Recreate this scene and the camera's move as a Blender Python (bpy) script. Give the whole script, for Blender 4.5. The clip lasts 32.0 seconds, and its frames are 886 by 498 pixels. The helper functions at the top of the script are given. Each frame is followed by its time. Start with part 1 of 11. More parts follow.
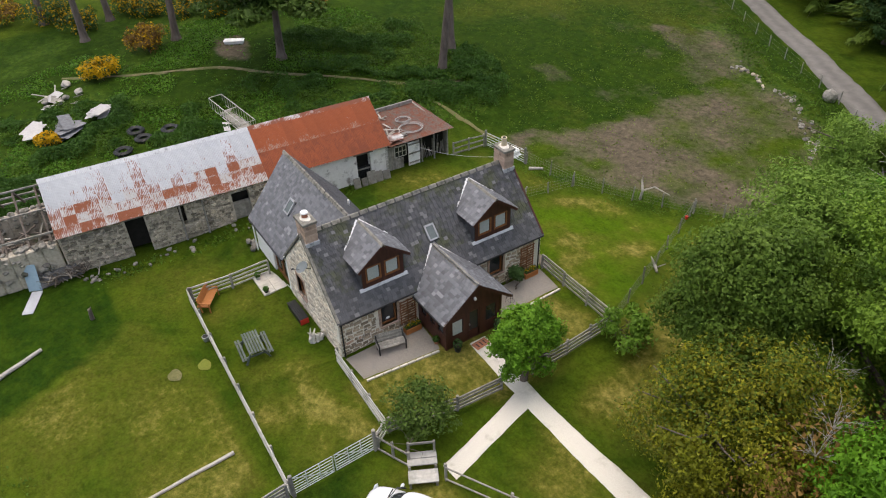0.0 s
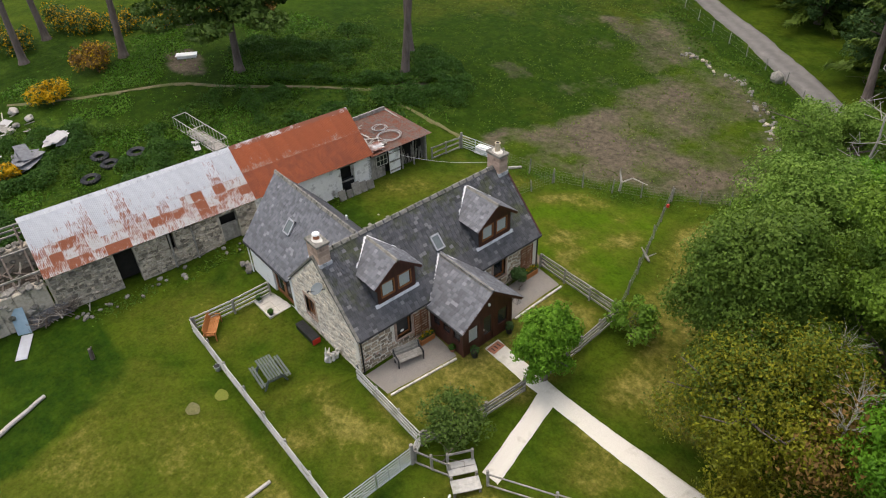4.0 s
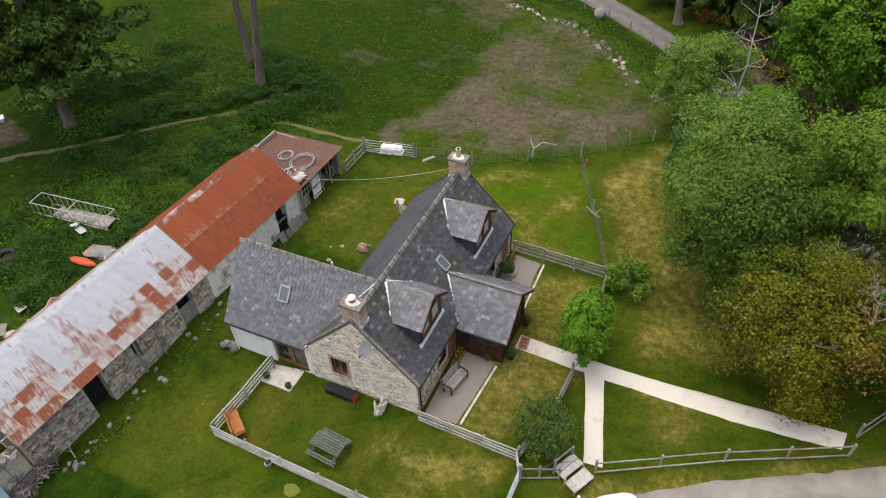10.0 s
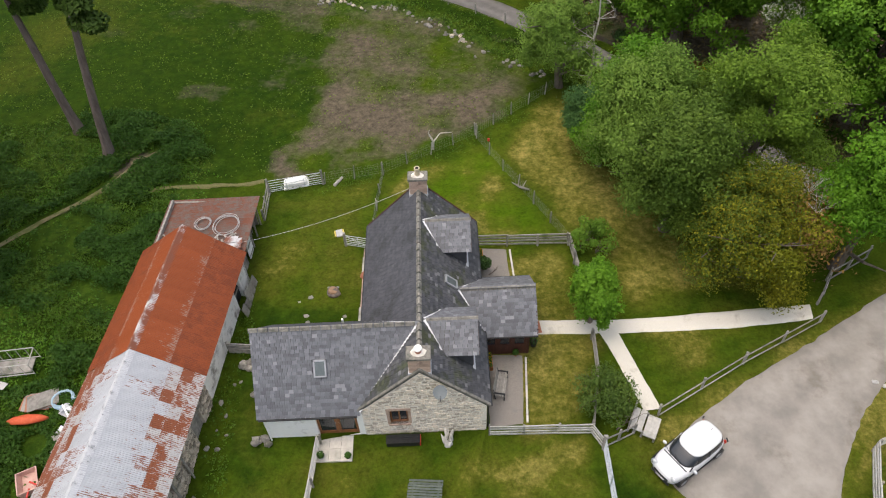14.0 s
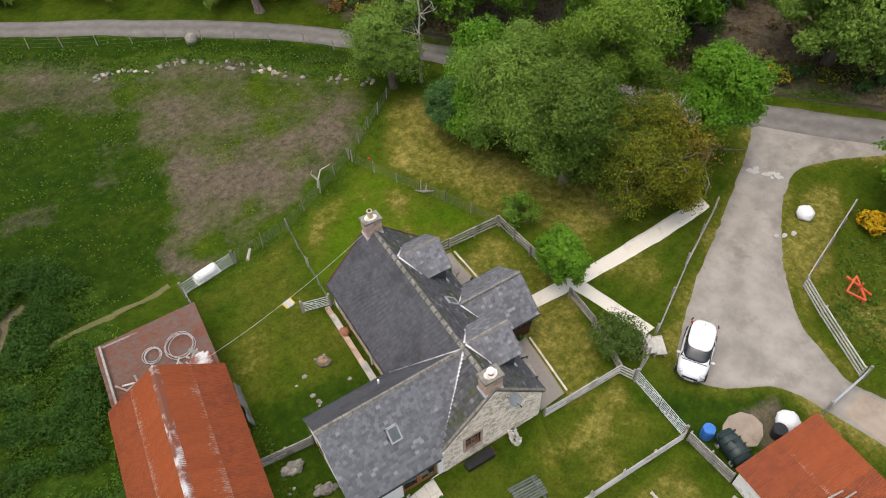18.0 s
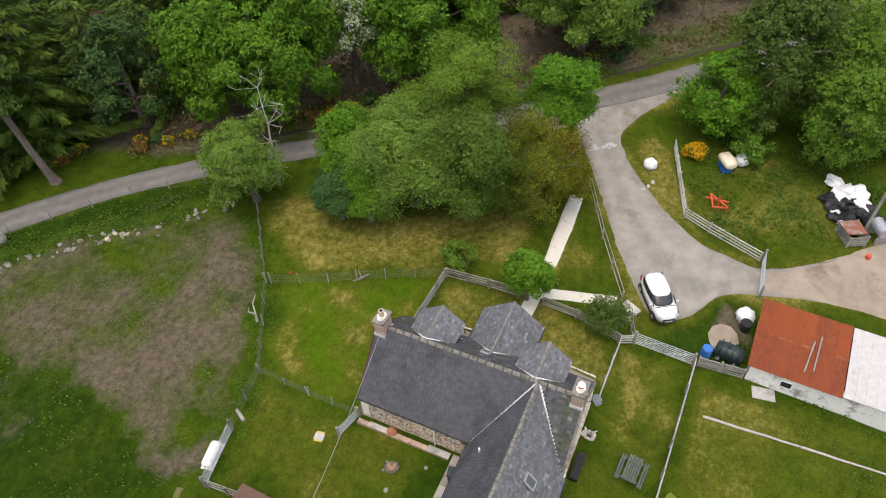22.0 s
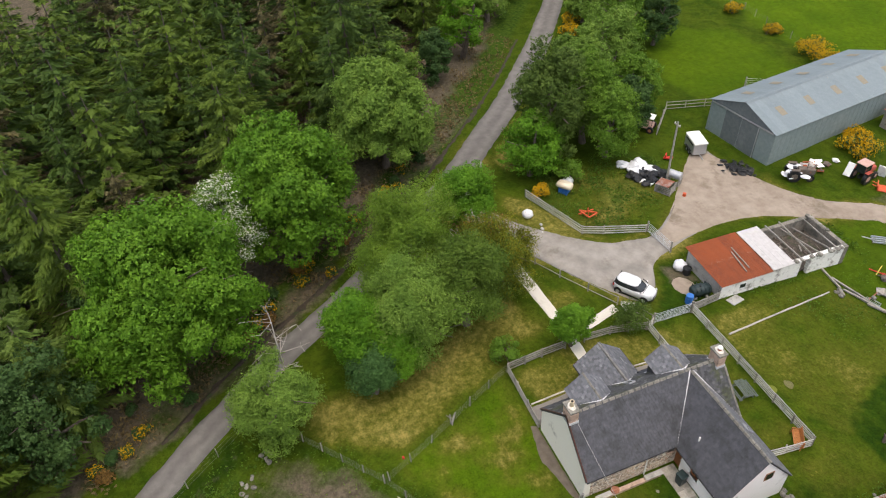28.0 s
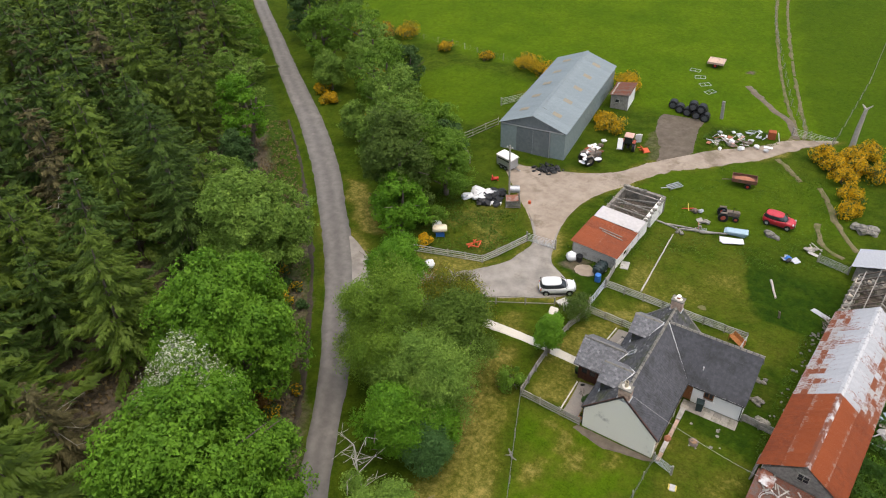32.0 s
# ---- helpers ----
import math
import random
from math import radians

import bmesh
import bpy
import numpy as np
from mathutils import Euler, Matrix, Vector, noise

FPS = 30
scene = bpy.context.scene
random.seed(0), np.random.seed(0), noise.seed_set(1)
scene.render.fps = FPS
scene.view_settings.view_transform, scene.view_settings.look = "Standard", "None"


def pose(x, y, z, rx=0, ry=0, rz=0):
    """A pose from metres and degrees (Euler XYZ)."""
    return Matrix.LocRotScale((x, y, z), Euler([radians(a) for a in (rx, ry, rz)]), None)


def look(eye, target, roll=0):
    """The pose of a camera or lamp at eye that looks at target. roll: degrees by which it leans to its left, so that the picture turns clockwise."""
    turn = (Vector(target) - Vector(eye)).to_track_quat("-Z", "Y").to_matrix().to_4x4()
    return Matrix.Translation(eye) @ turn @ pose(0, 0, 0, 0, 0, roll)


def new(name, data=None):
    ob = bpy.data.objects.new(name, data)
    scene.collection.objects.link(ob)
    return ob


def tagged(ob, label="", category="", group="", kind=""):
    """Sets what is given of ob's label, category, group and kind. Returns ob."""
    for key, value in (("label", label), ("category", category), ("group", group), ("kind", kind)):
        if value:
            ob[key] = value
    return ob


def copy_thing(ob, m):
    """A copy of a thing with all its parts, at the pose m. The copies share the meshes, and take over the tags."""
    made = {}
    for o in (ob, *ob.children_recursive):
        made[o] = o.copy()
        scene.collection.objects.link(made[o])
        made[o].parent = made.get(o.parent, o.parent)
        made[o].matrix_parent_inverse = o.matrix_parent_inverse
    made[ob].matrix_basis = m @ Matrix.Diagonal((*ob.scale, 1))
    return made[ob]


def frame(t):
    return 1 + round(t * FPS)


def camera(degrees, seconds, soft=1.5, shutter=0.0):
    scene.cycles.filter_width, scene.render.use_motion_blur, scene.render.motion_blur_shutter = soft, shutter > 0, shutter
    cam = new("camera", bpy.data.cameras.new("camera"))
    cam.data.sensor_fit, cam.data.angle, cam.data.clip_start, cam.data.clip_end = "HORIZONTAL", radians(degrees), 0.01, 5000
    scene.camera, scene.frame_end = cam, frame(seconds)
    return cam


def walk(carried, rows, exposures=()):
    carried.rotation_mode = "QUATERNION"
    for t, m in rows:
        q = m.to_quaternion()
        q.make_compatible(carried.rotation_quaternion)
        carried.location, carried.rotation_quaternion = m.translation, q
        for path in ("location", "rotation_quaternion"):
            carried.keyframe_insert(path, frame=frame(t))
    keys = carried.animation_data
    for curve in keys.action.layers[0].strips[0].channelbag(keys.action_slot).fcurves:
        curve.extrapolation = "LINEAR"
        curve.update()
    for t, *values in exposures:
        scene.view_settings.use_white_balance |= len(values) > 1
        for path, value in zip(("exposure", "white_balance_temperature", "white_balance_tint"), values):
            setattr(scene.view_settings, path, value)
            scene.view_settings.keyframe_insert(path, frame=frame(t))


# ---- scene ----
# Metres, z up. The origin is the foot of the cottage's south-east corner; its long ridge runs along y.
cam = camera(64.4, 32.0, soft=1.1)
PATH = [
    (0, (23.694, -8.857, 25.304), (16.958, -4.597, 19.262), -1.85),
    (0.5, (23.505, -9.156, 25.372), (16.797, -4.840, 19.342), -1.88),
    (1, (23.306, -9.462, 25.448), (16.644, -5.081, 19.413), -1.94),
    (1.5, (23.086, -9.778, 25.539), (16.471, -5.332, 19.498), -1.99),
    (2, (22.834, -10.110, 25.651), (16.290, -5.572, 19.603), -2.00),
    (2.5, (22.539, -10.463, 25.794), (16.088, -5.826, 19.721), -2.14),
    (3, (22.192, -10.843, 25.973), (15.838, -6.109, 19.872), -2.17),
    (3.5, (21.782, -11.253, 26.193), (15.549, -6.418, 20.048), -2.34),
    (4, (21.308, -11.689, 26.446), (15.191, -6.739, 20.275), -2.37),
    (4.5, (20.767, -12.146, 26.720), (14.795, -7.077, 20.504), -2.48),
    (5, (20.158, -12.619, 27.004), (14.348, -7.424, 20.739), -2.59),
    (5.5, (19.481, -13.103, 27.287), (13.842, -7.775, 20.977), -2.81),
    (6, (18.732, -13.590, 27.556), (13.293, -8.129, 21.185), -2.77),
    (6.5, (17.913, -14.077, 27.804), (12.674, -8.484, 21.380), -2.81),
    (7, (17.026, -14.555, 28.039), (12.020, -8.817, 21.558), -2.89),
    (7.5, (16.078, -15.018, 28.272), (11.324, -9.137, 21.729), -2.89),
    (8, (15.073, -15.457, 28.514), (10.559, -9.456, 21.910), -3.09),
    (8.5, (14.016, -15.865, 28.775), (9.767, -9.730, 22.119), -3.05),
    (9, (12.912, -16.235, 29.068), (8.957, -9.969, 22.353), -3.21),
    (9.5, (11.763, -16.561, 29.400), (8.110, -10.201, 22.602), -3.42),
    (10, (10.557, -16.845, 29.762), (7.227, -10.374, 22.904), -3.58),
    (10.5, (9.280, -17.092, 30.143), (6.296, -10.533, 23.210), -3.65),
    (11, (7.917, -17.307, 30.530), (5.309, -10.661, 23.528), -3.62),
    (11.5, (6.460, -17.490, 30.912), (4.220, -10.797, 23.828), -3.72),
    (12, (4.928, -17.628, 31.282), (3.095, -10.894, 24.121), -3.60),
    (12.5, (3.346, -17.703, 31.634), (1.961, -10.933, 24.406), -3.35),
    (13, (1.740, -17.698, 31.963), (0.774, -10.912, 24.681), -3.35),
    (13.5, (0.132, -17.599, 32.267), (-0.384, -10.798, 24.954), -3.13),
    (14, (-1.460, -17.408, 32.574), (-1.549, -10.641, 25.213), -3.19),
    (14.5, (-3.020, -17.131, 32.917), (-2.668, -10.427, 25.505), -3.02),
    (15, (-4.535, -16.772, 33.314), (-3.752, -10.163, 25.850), -3.07),
    (15.5, (-6.005, -16.329, 33.724), (-4.804, -9.846, 26.205), -3.14),
    (16, (-7.430, -15.802, 34.093), (-5.826, -9.465, 26.525), -3.19),
    (16.5, (-8.811, -15.189, 34.365), (-6.823, -9.003, 26.764), -3.15),
    (17, (-10.151, -14.494, 34.537), (-7.768, -8.460, 26.927), -3.07),
    (17.5, (-11.462, -13.742, 34.801), (-8.716, -7.897, 27.166), -3.03),
    (18, (-12.782, -12.951, 35.268), (-9.611, -7.362, 27.606), -3.13),
    (18.5, (-14.197, -12.076, 35.645), (-10.490, -6.815, 27.991), -3.04),
    (19, (-15.634, -11.081, 35.980), (-11.490, -6.082, 28.375), -2.95),
    (19.5, (-17.001, -9.940, 36.407), (-12.520, -5.209, 28.822), -3.12),
    (20, (-18.299, -8.650, 36.914), (-13.490, -4.211, 29.353), -3.35),
    (20.5, (-19.554, -7.213, 37.454), (-14.422, -3.101, 29.920), -3.25),
    (21, (-20.792, -5.632, 37.979), (-15.358, -1.866, 30.476), -3.15),
    (21.5, (-22.028, -3.909, 38.453), (-16.299, -0.511, 30.994), -3.07),
    (22, (-23.238, -2.045, 38.888), (-17.222, 0.966, 31.488), -2.78),
    (22.5, (-24.384, -0.040, 39.308), (-18.107, 2.576, 31.976), -2.71),
    (23, (-25.431, 2.105, 39.738), (-18.920, 4.291, 32.469), -2.52),
    (23.5, (-26.342, 4.387, 40.194), (-19.640, 6.141, 32.983), -2.52),
    (24, (-27.084, 6.784, 40.665), (-20.200, 8.079, 33.528), -2.43),
    (24.5, (-27.620, 9.274, 41.132), (-20.601, 10.114, 34.059), -2.39),
    (25, (-27.930, 11.838, 41.584), (-20.809, 12.214, 34.572), -2.48),
    (25.5, (-28.049, 14.478, 42.050), (-20.858, 14.386, 35.101), -2.63),
    (26, (-28.026, 17.205, 42.569), (-20.794, 16.641, 35.686), -2.81),
    (26.5, (-27.912, 20.027, 43.178), (-20.663, 18.991, 36.368), -3.01),
    (27, (-27.724, 22.944, 43.897), (-20.465, 21.438, 37.186), -3.32),
    (27.5, (-27.363, 25.915, 44.669), (-20.167, 23.931, 38.014), -3.50),
    (28, (-26.695, 28.890, 45.422), (-19.599, 26.380, 38.837), -3.56),
    (28.5, (-25.626, 31.824, 46.094), (-18.719, 28.759, 39.545), -3.46),
    (29, (-24.214, 34.681, 46.691), (-17.553, 31.072, 40.163), -3.41),
    (29.5, (-22.552, 37.428, 47.231), (-16.179, 33.280, 40.737), -3.33),
    (30, (-20.735, 40.034, 47.731), (-14.671, 35.383, 41.282), -3.25),
    (30.5, (-18.845, 42.479, 48.210), (-13.106, 37.381, 41.801), -3.31),
    (31, (-16.908, 44.794, 48.674), (-11.534, 39.241, 42.327), -3.30),
    (31.5, (-14.941, 47.022, 49.128), (-9.923, 41.075, 42.846), -3.31),
    (32, (-12.959, 49.207, 49.576), (-8.364, 42.859, 43.364), -3.17),
]
walk(cam, [(t, look(eye, target, roll)) for t, eye, target, roll in PATH])

# ---- light: an overcast day with a broad, veiled sun in the west ----
SUN_HEIGHT, SUN_TURN = 78.0, 265.0
world = bpy.data.worlds.new("sky")
scene.world = world
world.use_nodes = True
sky = world.node_tree.nodes.new("ShaderNodeTexSky")
sky.sky_type, sky.sun_disc = "NISHITA", False
sky.sun_elevation, sky.sun_rotation = radians(SUN_HEIGHT), radians(SUN_TURN)
sky.air_density, sky.dust_density, sky.ozone_density = 1.0, 6.0, 0.6
back = world.node_tree.nodes["Background"]
back.inputs["Strength"].default_value = 0.15
world.node_tree.links.new(sky.outputs["Color"], back.inputs["Color"])
sun = new("sun", bpy.data.lights.new("sun", "SUN"))
sun.data.energy, sun.data.angle, sun.data.color = 1.15, radians(140), (1.0, 0.965, 0.9)
sun.matrix_world = look((40 * math.sin(radians(SUN_TURN)), 40 * math.cos(radians(SUN_TURN)), 40 * math.tan(radians(SUN_HEIGHT))), (0, 0, 0))
scene.view_settings.exposure = 0.42

# ---- small tools ----


def smooth(a, b, v):
    u = np.clip((v - a) / (b - a), 0, 1)
    return u * u * (3 - 2 * u)


def gz(x, y):
    """Height of the ground."""
    z = -0.75 * smooth(12, 24, y) * smooth(-26, -14, x)
    z = z + 1.2 * np.exp(-(((x + 42) / 18) ** 2 + ((y - 10) / 16) ** 2))
    z = z - 0.35 * smooth(1, -4, y) * smooth(-30, -12, x) - 0.5 * smooth(-8, -26, y) * smooth(-30, 0, x)
    return z


def thing(name, label, category, place=(0, 0, 0), turn=0.0, group="", kind=""):
    """An empty at a thing's base, which its parts hang on."""
    ob = tagged(new(name), label, category, group, kind)
    ob.empty_display_size = 0.2
    ob.matrix_basis = pose(*place, 0, 0, turn)
    return ob


def on_ground(x, y, h=0.0):
    return (x, y, float(gz(x, y)) + h)


def part(name, bm, material, parent=None, label="", smooth_shade=False):
    """Links a bmesh as one mesh object, under a thing or a part."""
    me = bpy.data.meshes.new(name)
    bm.to_mesh(me)
    bm.free()
    if smooth_shade:
        me.polygons.foreach_set("use_smooth", [True] * len(me.polygons))
    me.materials.append(material)
    ob = new(name, me)
    ob.parent = parent
    if label:
        tagged(ob, label)
    return ob


def raw(name, verts, faces, material, parent=None, label=""):
    me = bpy.data.meshes.new(name)
    me.from_pydata(verts, [], faces)
    me.materials.append(material)
    ob = new(name, me)
    ob.parent = parent
    if label:
        tagged(ob, label)
    return ob


def share(name, me, parent, m):
    """One more object on the same mesh, as a piece of parent."""
    ob = new(name, me)
    ob.parent = parent
    ob.matrix_basis = m
    return ob


def box(bm, centre, size, rot=(0, 0, 0), bevel=0.0):
    m = pose(*centre, *rot) @ Matrix.Diagonal((*size, 1))
    made = bmesh.ops.create_cube(bm, size=1, matrix=m)
    if bevel:
        edges = {e for v in made["verts"] for e in v.link_edges}
        bmesh.ops.bevel(bm, geom=list(edges), offset=bevel, segments=1, affect="EDGES")
    return bm


def boxes(*items):
    bm = bmesh.new()
    for it in items:
        box(bm, *it)
    return bm


def rod(bm, a, b, r0, r1=None, seg=8):
    a, b = Vector(a), Vector(b)
    way = b - a
    m = Matrix.Translation((a + b) / 2) @ way.to_track_quat("Z", "Y").to_matrix().to_4x4()
    bmesh.ops.create_cone(bm, cap_ends=True, segments=seg, radius1=r0, radius2=r0 if r1 is None else r1, depth=way.length, matrix=m)
    return bm


def rods(*items):
    bm = bmesh.new()
    for it in items:
        rod(bm, *it)
    return bm


def tube(points, radii, seg=8):
    """One closed skin along a bent line, with a radius at each point."""
    bm = bmesh.new()
    rings = []
    for i, p in enumerate(points):
        way = (Vector(points[min(i + 1, len(points) - 1)]) - Vector(points[max(i - 1, 0)])).normalized()
        q = way.to_track_quat("Z", "Y")
        rings.append([bm.verts.new(Vector(p) + q @ Vector((radii[i] * math.cos(6.2832 * k / seg), radii[i] * math.sin(6.2832 * k / seg), 0))) for k in range(seg)])
    for a, b in zip(rings, rings[1:]):
        for k in range(seg):
            bm.faces.new((a[k - 1], a[k], b[k], b[k - 1]))
    bm.faces.new(rings[0][::-1]), bm.faces.new(rings[-1])
    return bm


def plank(a, b, w, t):
    """A bar of section w across, t upright, from a to b."""
    a, b = Vector(a), Vector(b)
    way = (b - a).normalized()
    side = way.cross(Vector((0, 0, 1)))
    side = side.normalized() if side.length > 1e-4 else Vector((1, 0, 0))
    up = side.cross(way)
    vs = [p + side * (w / 2 * i) + up * (t / 2 * j) for p in (a, b) for i, j in ((-1, -1), (1, -1), (1, 1), (-1, 1))]
    return vs, [(0, 3, 2, 1), (4, 5, 6, 7), (0, 1, 5, 4), (1, 2, 6, 5), (2, 3, 7, 6), (3, 0, 4, 7)]


def add_plank(bm, a, b, w, t):
    vs, fs = plank(a, b, w, t)
    vs = [bm.verts.new(v) for v in vs]
    for f in fs:
        bm.faces.new([vs[i] for i in f])
    return bm


def planks(*items):
    bm = bmesh.new()
    for it in items:
        add_plank(bm, *it)
    return bm


def prism(outline, a, b, axis="y"):
    """A slab with the outline (pairs) pushed from a to b along an axis: y takes (x, z), x takes (y, z), z takes (x, y)."""
    bm = bmesh.new()
    at = {"y": lambda u, v, d: (u, d, v), "x": lambda u, v, d: (d, u, v), "z": lambda u, v, d: (u, v, d)}[axis]
    lo = [bm.verts.new(at(u, v, a)) for u, v in outline]
    hi = [bm.verts.new(at(u, v, b)) for u, v in outline]
    bm.faces.new(lo), bm.faces.new(hi[::-1])
    for i in range(len(lo)):
        bm.faces.new((lo[i - 1], lo[i], hi[i], hi[i - 1]))
    bmesh.ops.recalc_face_normals(bm, faces=bm.faces)
    return bm


def slab(corners, thick):
    """A flat plate: four or more corners of its upper face, and its thickness downwards along the normal."""
    bm = bmesh.new()
    c = [Vector(p) for p in corners]
    n = (c[1] - c[0]).cross(c[-1] - c[0]).normalized()
    n = n if n.z >= 0 else -n
    hi = [bm.verts.new(p) for p in c]
    lo = [bm.verts.new(p - n * thick) for p in c]
    bm.faces.new(hi), bm.faces.new(lo[::-1])
    for i in range(len(c)):
        bm.faces.new((hi[i - 1], hi[i], lo[i], lo[i - 1]))
    bmesh.ops.recalc_face_normals(bm, faces=bm.faces)
    return bm


def lump(r, seed, squash=(1, 1, 1), rough=0.25, level=2, scale=1.0):
    """An uneven stone, heap or sack."""
    bm = bmesh.new()
    bmesh.ops.create_icosphere(bm, subdivisions=level, radius=1)
    for v in bm.verts:
        k = 1 + rough * noise.noise(v.co * 1.6 * scale + Vector((seed * 7.3, seed * 3.1, seed))) + 0.4 * rough * noise.noise(v.co * 4 * scale + Vector((seed, 0, seed * 5)))
        v.co = Vector((v.co.x * squash[0], v.co.y * squash[1], v.co.z * squash[2])) * (r * k)
    return bm


# ---- materials ----
def material(name, c1, c2, scale=3.0, rough=0.85, bump=0.25, c3=None, spots=0.5, spot_scale=0.6, metal=0.0, vary=0.0, island=0.0, fine=40.0, stretch=(1, 1, 1), spec=0.3, outlier=None):
    """A surface of two tones in grain, a third in larger stains (spots: how much), fine relief, and a change from piece to piece."""
    m = bpy.data.materials.new(name)
    m.use_nodes = True
    nt = m.node_tree
    nd, ln = nt.nodes, nt.links
    bsdf = nd["Principled BSDF"]
    tc = nd.new("ShaderNodeTexCoord")
    mp = nd.new("ShaderNodeMapping")
    mp.inputs["Scale"].default_value = stretch
    ln.new(tc.outputs["Object"], mp.inputs["Vector"])

    def tex(s, d=4.0):
        t = nd.new("ShaderNodeTexNoise")
        t.inputs["Scale"].default_value, t.inputs["Detail"].default_value, t.inputs["Roughness"].default_value = s, d, 0.65
        ln.new(mp.outputs["Vector"], t.inputs["Vector"])
        return t.outputs["Fac"]

    def ramp(fac, lo, hi):
        r = nd.new("ShaderNodeMapRange")
        r.inputs["From Min"].default_value, r.inputs["From Max"].default_value = lo, hi
        ln.new(fac, r.inputs["Value"])
        return r.outputs["Result"]

    def mix(fac, a, b):
        x = nd.new("ShaderNodeMix")
        x.data_type = "RGBA"
        ln.new(fac, x.inputs["Factor"]) if not isinstance(fac, float) else None
        for sock, v in ((x.inputs[6], a), (x.inputs[7], b)):
            if isinstance(v, tuple):
                sock.default_value = (*v, 1)
            else:
                ln.new(v, sock)
        return x.outputs[2]

    col = mix(ramp(tex(scale), 0.35, 0.65), c1, c2)
    if c3:
        edge = 0.72 - 0.35 * spots
        col = mix(ramp(tex(spot_scale, 6.0), edge - 0.05, edge + 0.08), col, c3)
    if vary or island:
        if vary:
            src = nd.new("ShaderNodeObjectInfo").outputs["Random"]
        else:
            src = nd.new("ShaderNodeNewGeometry").outputs["Random Per Island"]
        h = nd.new("ShaderNodeHueSaturation")
        r = nd.new("ShaderNodeMapRange")
        r.inputs["To Min"].default_value, r.inputs["To Max"].default_value = 1 - (vary or island), 1 + (vary or island)
        ln.new(src, r.inputs["Value"])
        ln.new(r.outputs["Result"], h.inputs["Value"])
        ln.new(col, h.inputs["Color"])
        col = h.outputs["Color"]
        if outlier:
            col = mix(ramp(src, 0.945, 0.965), col, outlier)
    ln.new(col, bsdf.inputs["Base Color"])
    f = tex(fine, 3.0)
    if bump:
        b = nd.new("ShaderNodeBump")
        b.inputs["Strength"].default_value, b.inputs["Distance"].default_value = bump, 0.02
        ln.new(f, b.inputs["Height"])
        ln.new(b.outputs["Normal"], bsdf.inputs["Normal"])
    r = nd.new("ShaderNodeMapRange")
    r.inputs["To Min"].default_value, r.inputs["To Max"].default_value = max(0.02, rough - 0.12), min(1.0, rough + 0.1)
    ln.new(f, r.inputs["Value"])
    ln.new(r.outputs["Result"], bsdf.inputs["Roughness"])
    bsdf.inputs["Metallic"].default_value = metal
    bsdf.inputs["Specular IOR Level"].default_value = spec
    return m


def leaf_material(name, c1, c2, island=0.2):
    m = material(name, c1, c2, scale=0.5, rough=0.6, bump=0.0, island=island, spec=0.17)
    nd, ln = m.node_tree.nodes, m.node_tree.links
    bsdf = nd["Principled BSDF"]
    through_light = nd.new("ShaderNodeBsdfTranslucent")
    both = nd.new("ShaderNodeMixShader")
    both.inputs["Fac"].default_value = 0.26
    ln.new(bsdf.inputs["Base Color"].links[0].from_socket, through_light.inputs["Color"])
    ln.new(bsdf.outputs["BSDF"], both.inputs[1])
    ln.new(through_light.outputs["BSDF"], both.inputs[2])
    ln.new(both.outputs["Shader"], nd["Material Output"].inputs["Surface"])
    return m
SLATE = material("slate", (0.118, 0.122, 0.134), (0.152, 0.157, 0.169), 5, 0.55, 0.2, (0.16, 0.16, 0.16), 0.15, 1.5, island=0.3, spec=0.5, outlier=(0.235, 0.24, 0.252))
SLATE_OLD = material("slate_weathered", (0.06, 0.062, 0.07), (0.085, 0.087, 0.09), 4, 0.7, 0.3, (0.062, 0.07, 0.04), 0.5, 0.8, island=0.32, outlier=(0.165, 0.165, 0.17))
LEAD = material("lead", (0.47, 0.48, 0.5), (0.58, 0.59, 0.61), 6, 0.5, 0.15, (0.22, 0.23, 0.24), 0.4, 3)
LEAD_NEW = material("bright_lead", (0.66, 0.67, 0.68), (0.76, 0.77, 0.78), 6, 0.5, 0.15, (0.4, 0.41, 0.42), 0.3, 3)
RIDGE = material("ridge_stone", (0.185, 0.175, 0.15), (0.27, 0.255, 0.22), 8, 0.9, 0.5, (0.12, 0.12, 0.1), 0.5, 3, vary=0.15)
RUBBLE = material("rubble_stone", (0.29, 0.225, 0.155), (0.52, 0.42, 0.305), 3.2, 0.9, 0.6, (0.2, 0.19, 0.172), 0.5, 1.1, vary=0.5, outlier=(0.5, 0.33, 0.25))
RUBBLE_J = material("rubble_stone_small", (0.29, 0.225, 0.155), (0.52, 0.42, 0.305), 3.2, 0.9, 0.6, (0.2, 0.19, 0.172), 0.5, 1.1, island=0.5, outlier=(0.5, 0.33, 0.25))
RUBBLE_PALE = material("limewashed_rubble", (0.5, 0.425, 0.325), (0.76, 0.69, 0.58), 3.2, 0.92, 0.6, (0.36, 0.31, 0.25), 0.36, 1.3, vary=0.34)
RUBBLE_PALE_J = material("limewashed_rubble_small", (0.5, 0.425, 0.325), (0.76, 0.69, 0.58), 3.2, 0.92, 0.6, (0.36, 0.31, 0.25), 0.36, 1.3, island=0.34)
PINK = material("pink_dressed_stone", (0.43, 0.31, 0.235), (0.52, 0.385, 0.3), 8, 0.9, 0.4, (0.25, 0.18, 0.14), 0.4, 2, vary=0.15)
MORTAR = material("lime_mortar", (0.74, 0.69, 0.59), (0.84, 0.79, 0.69), 12, 0.95, 0.5, (0.34, 0.32, 0.28), 0.3, 1.2)
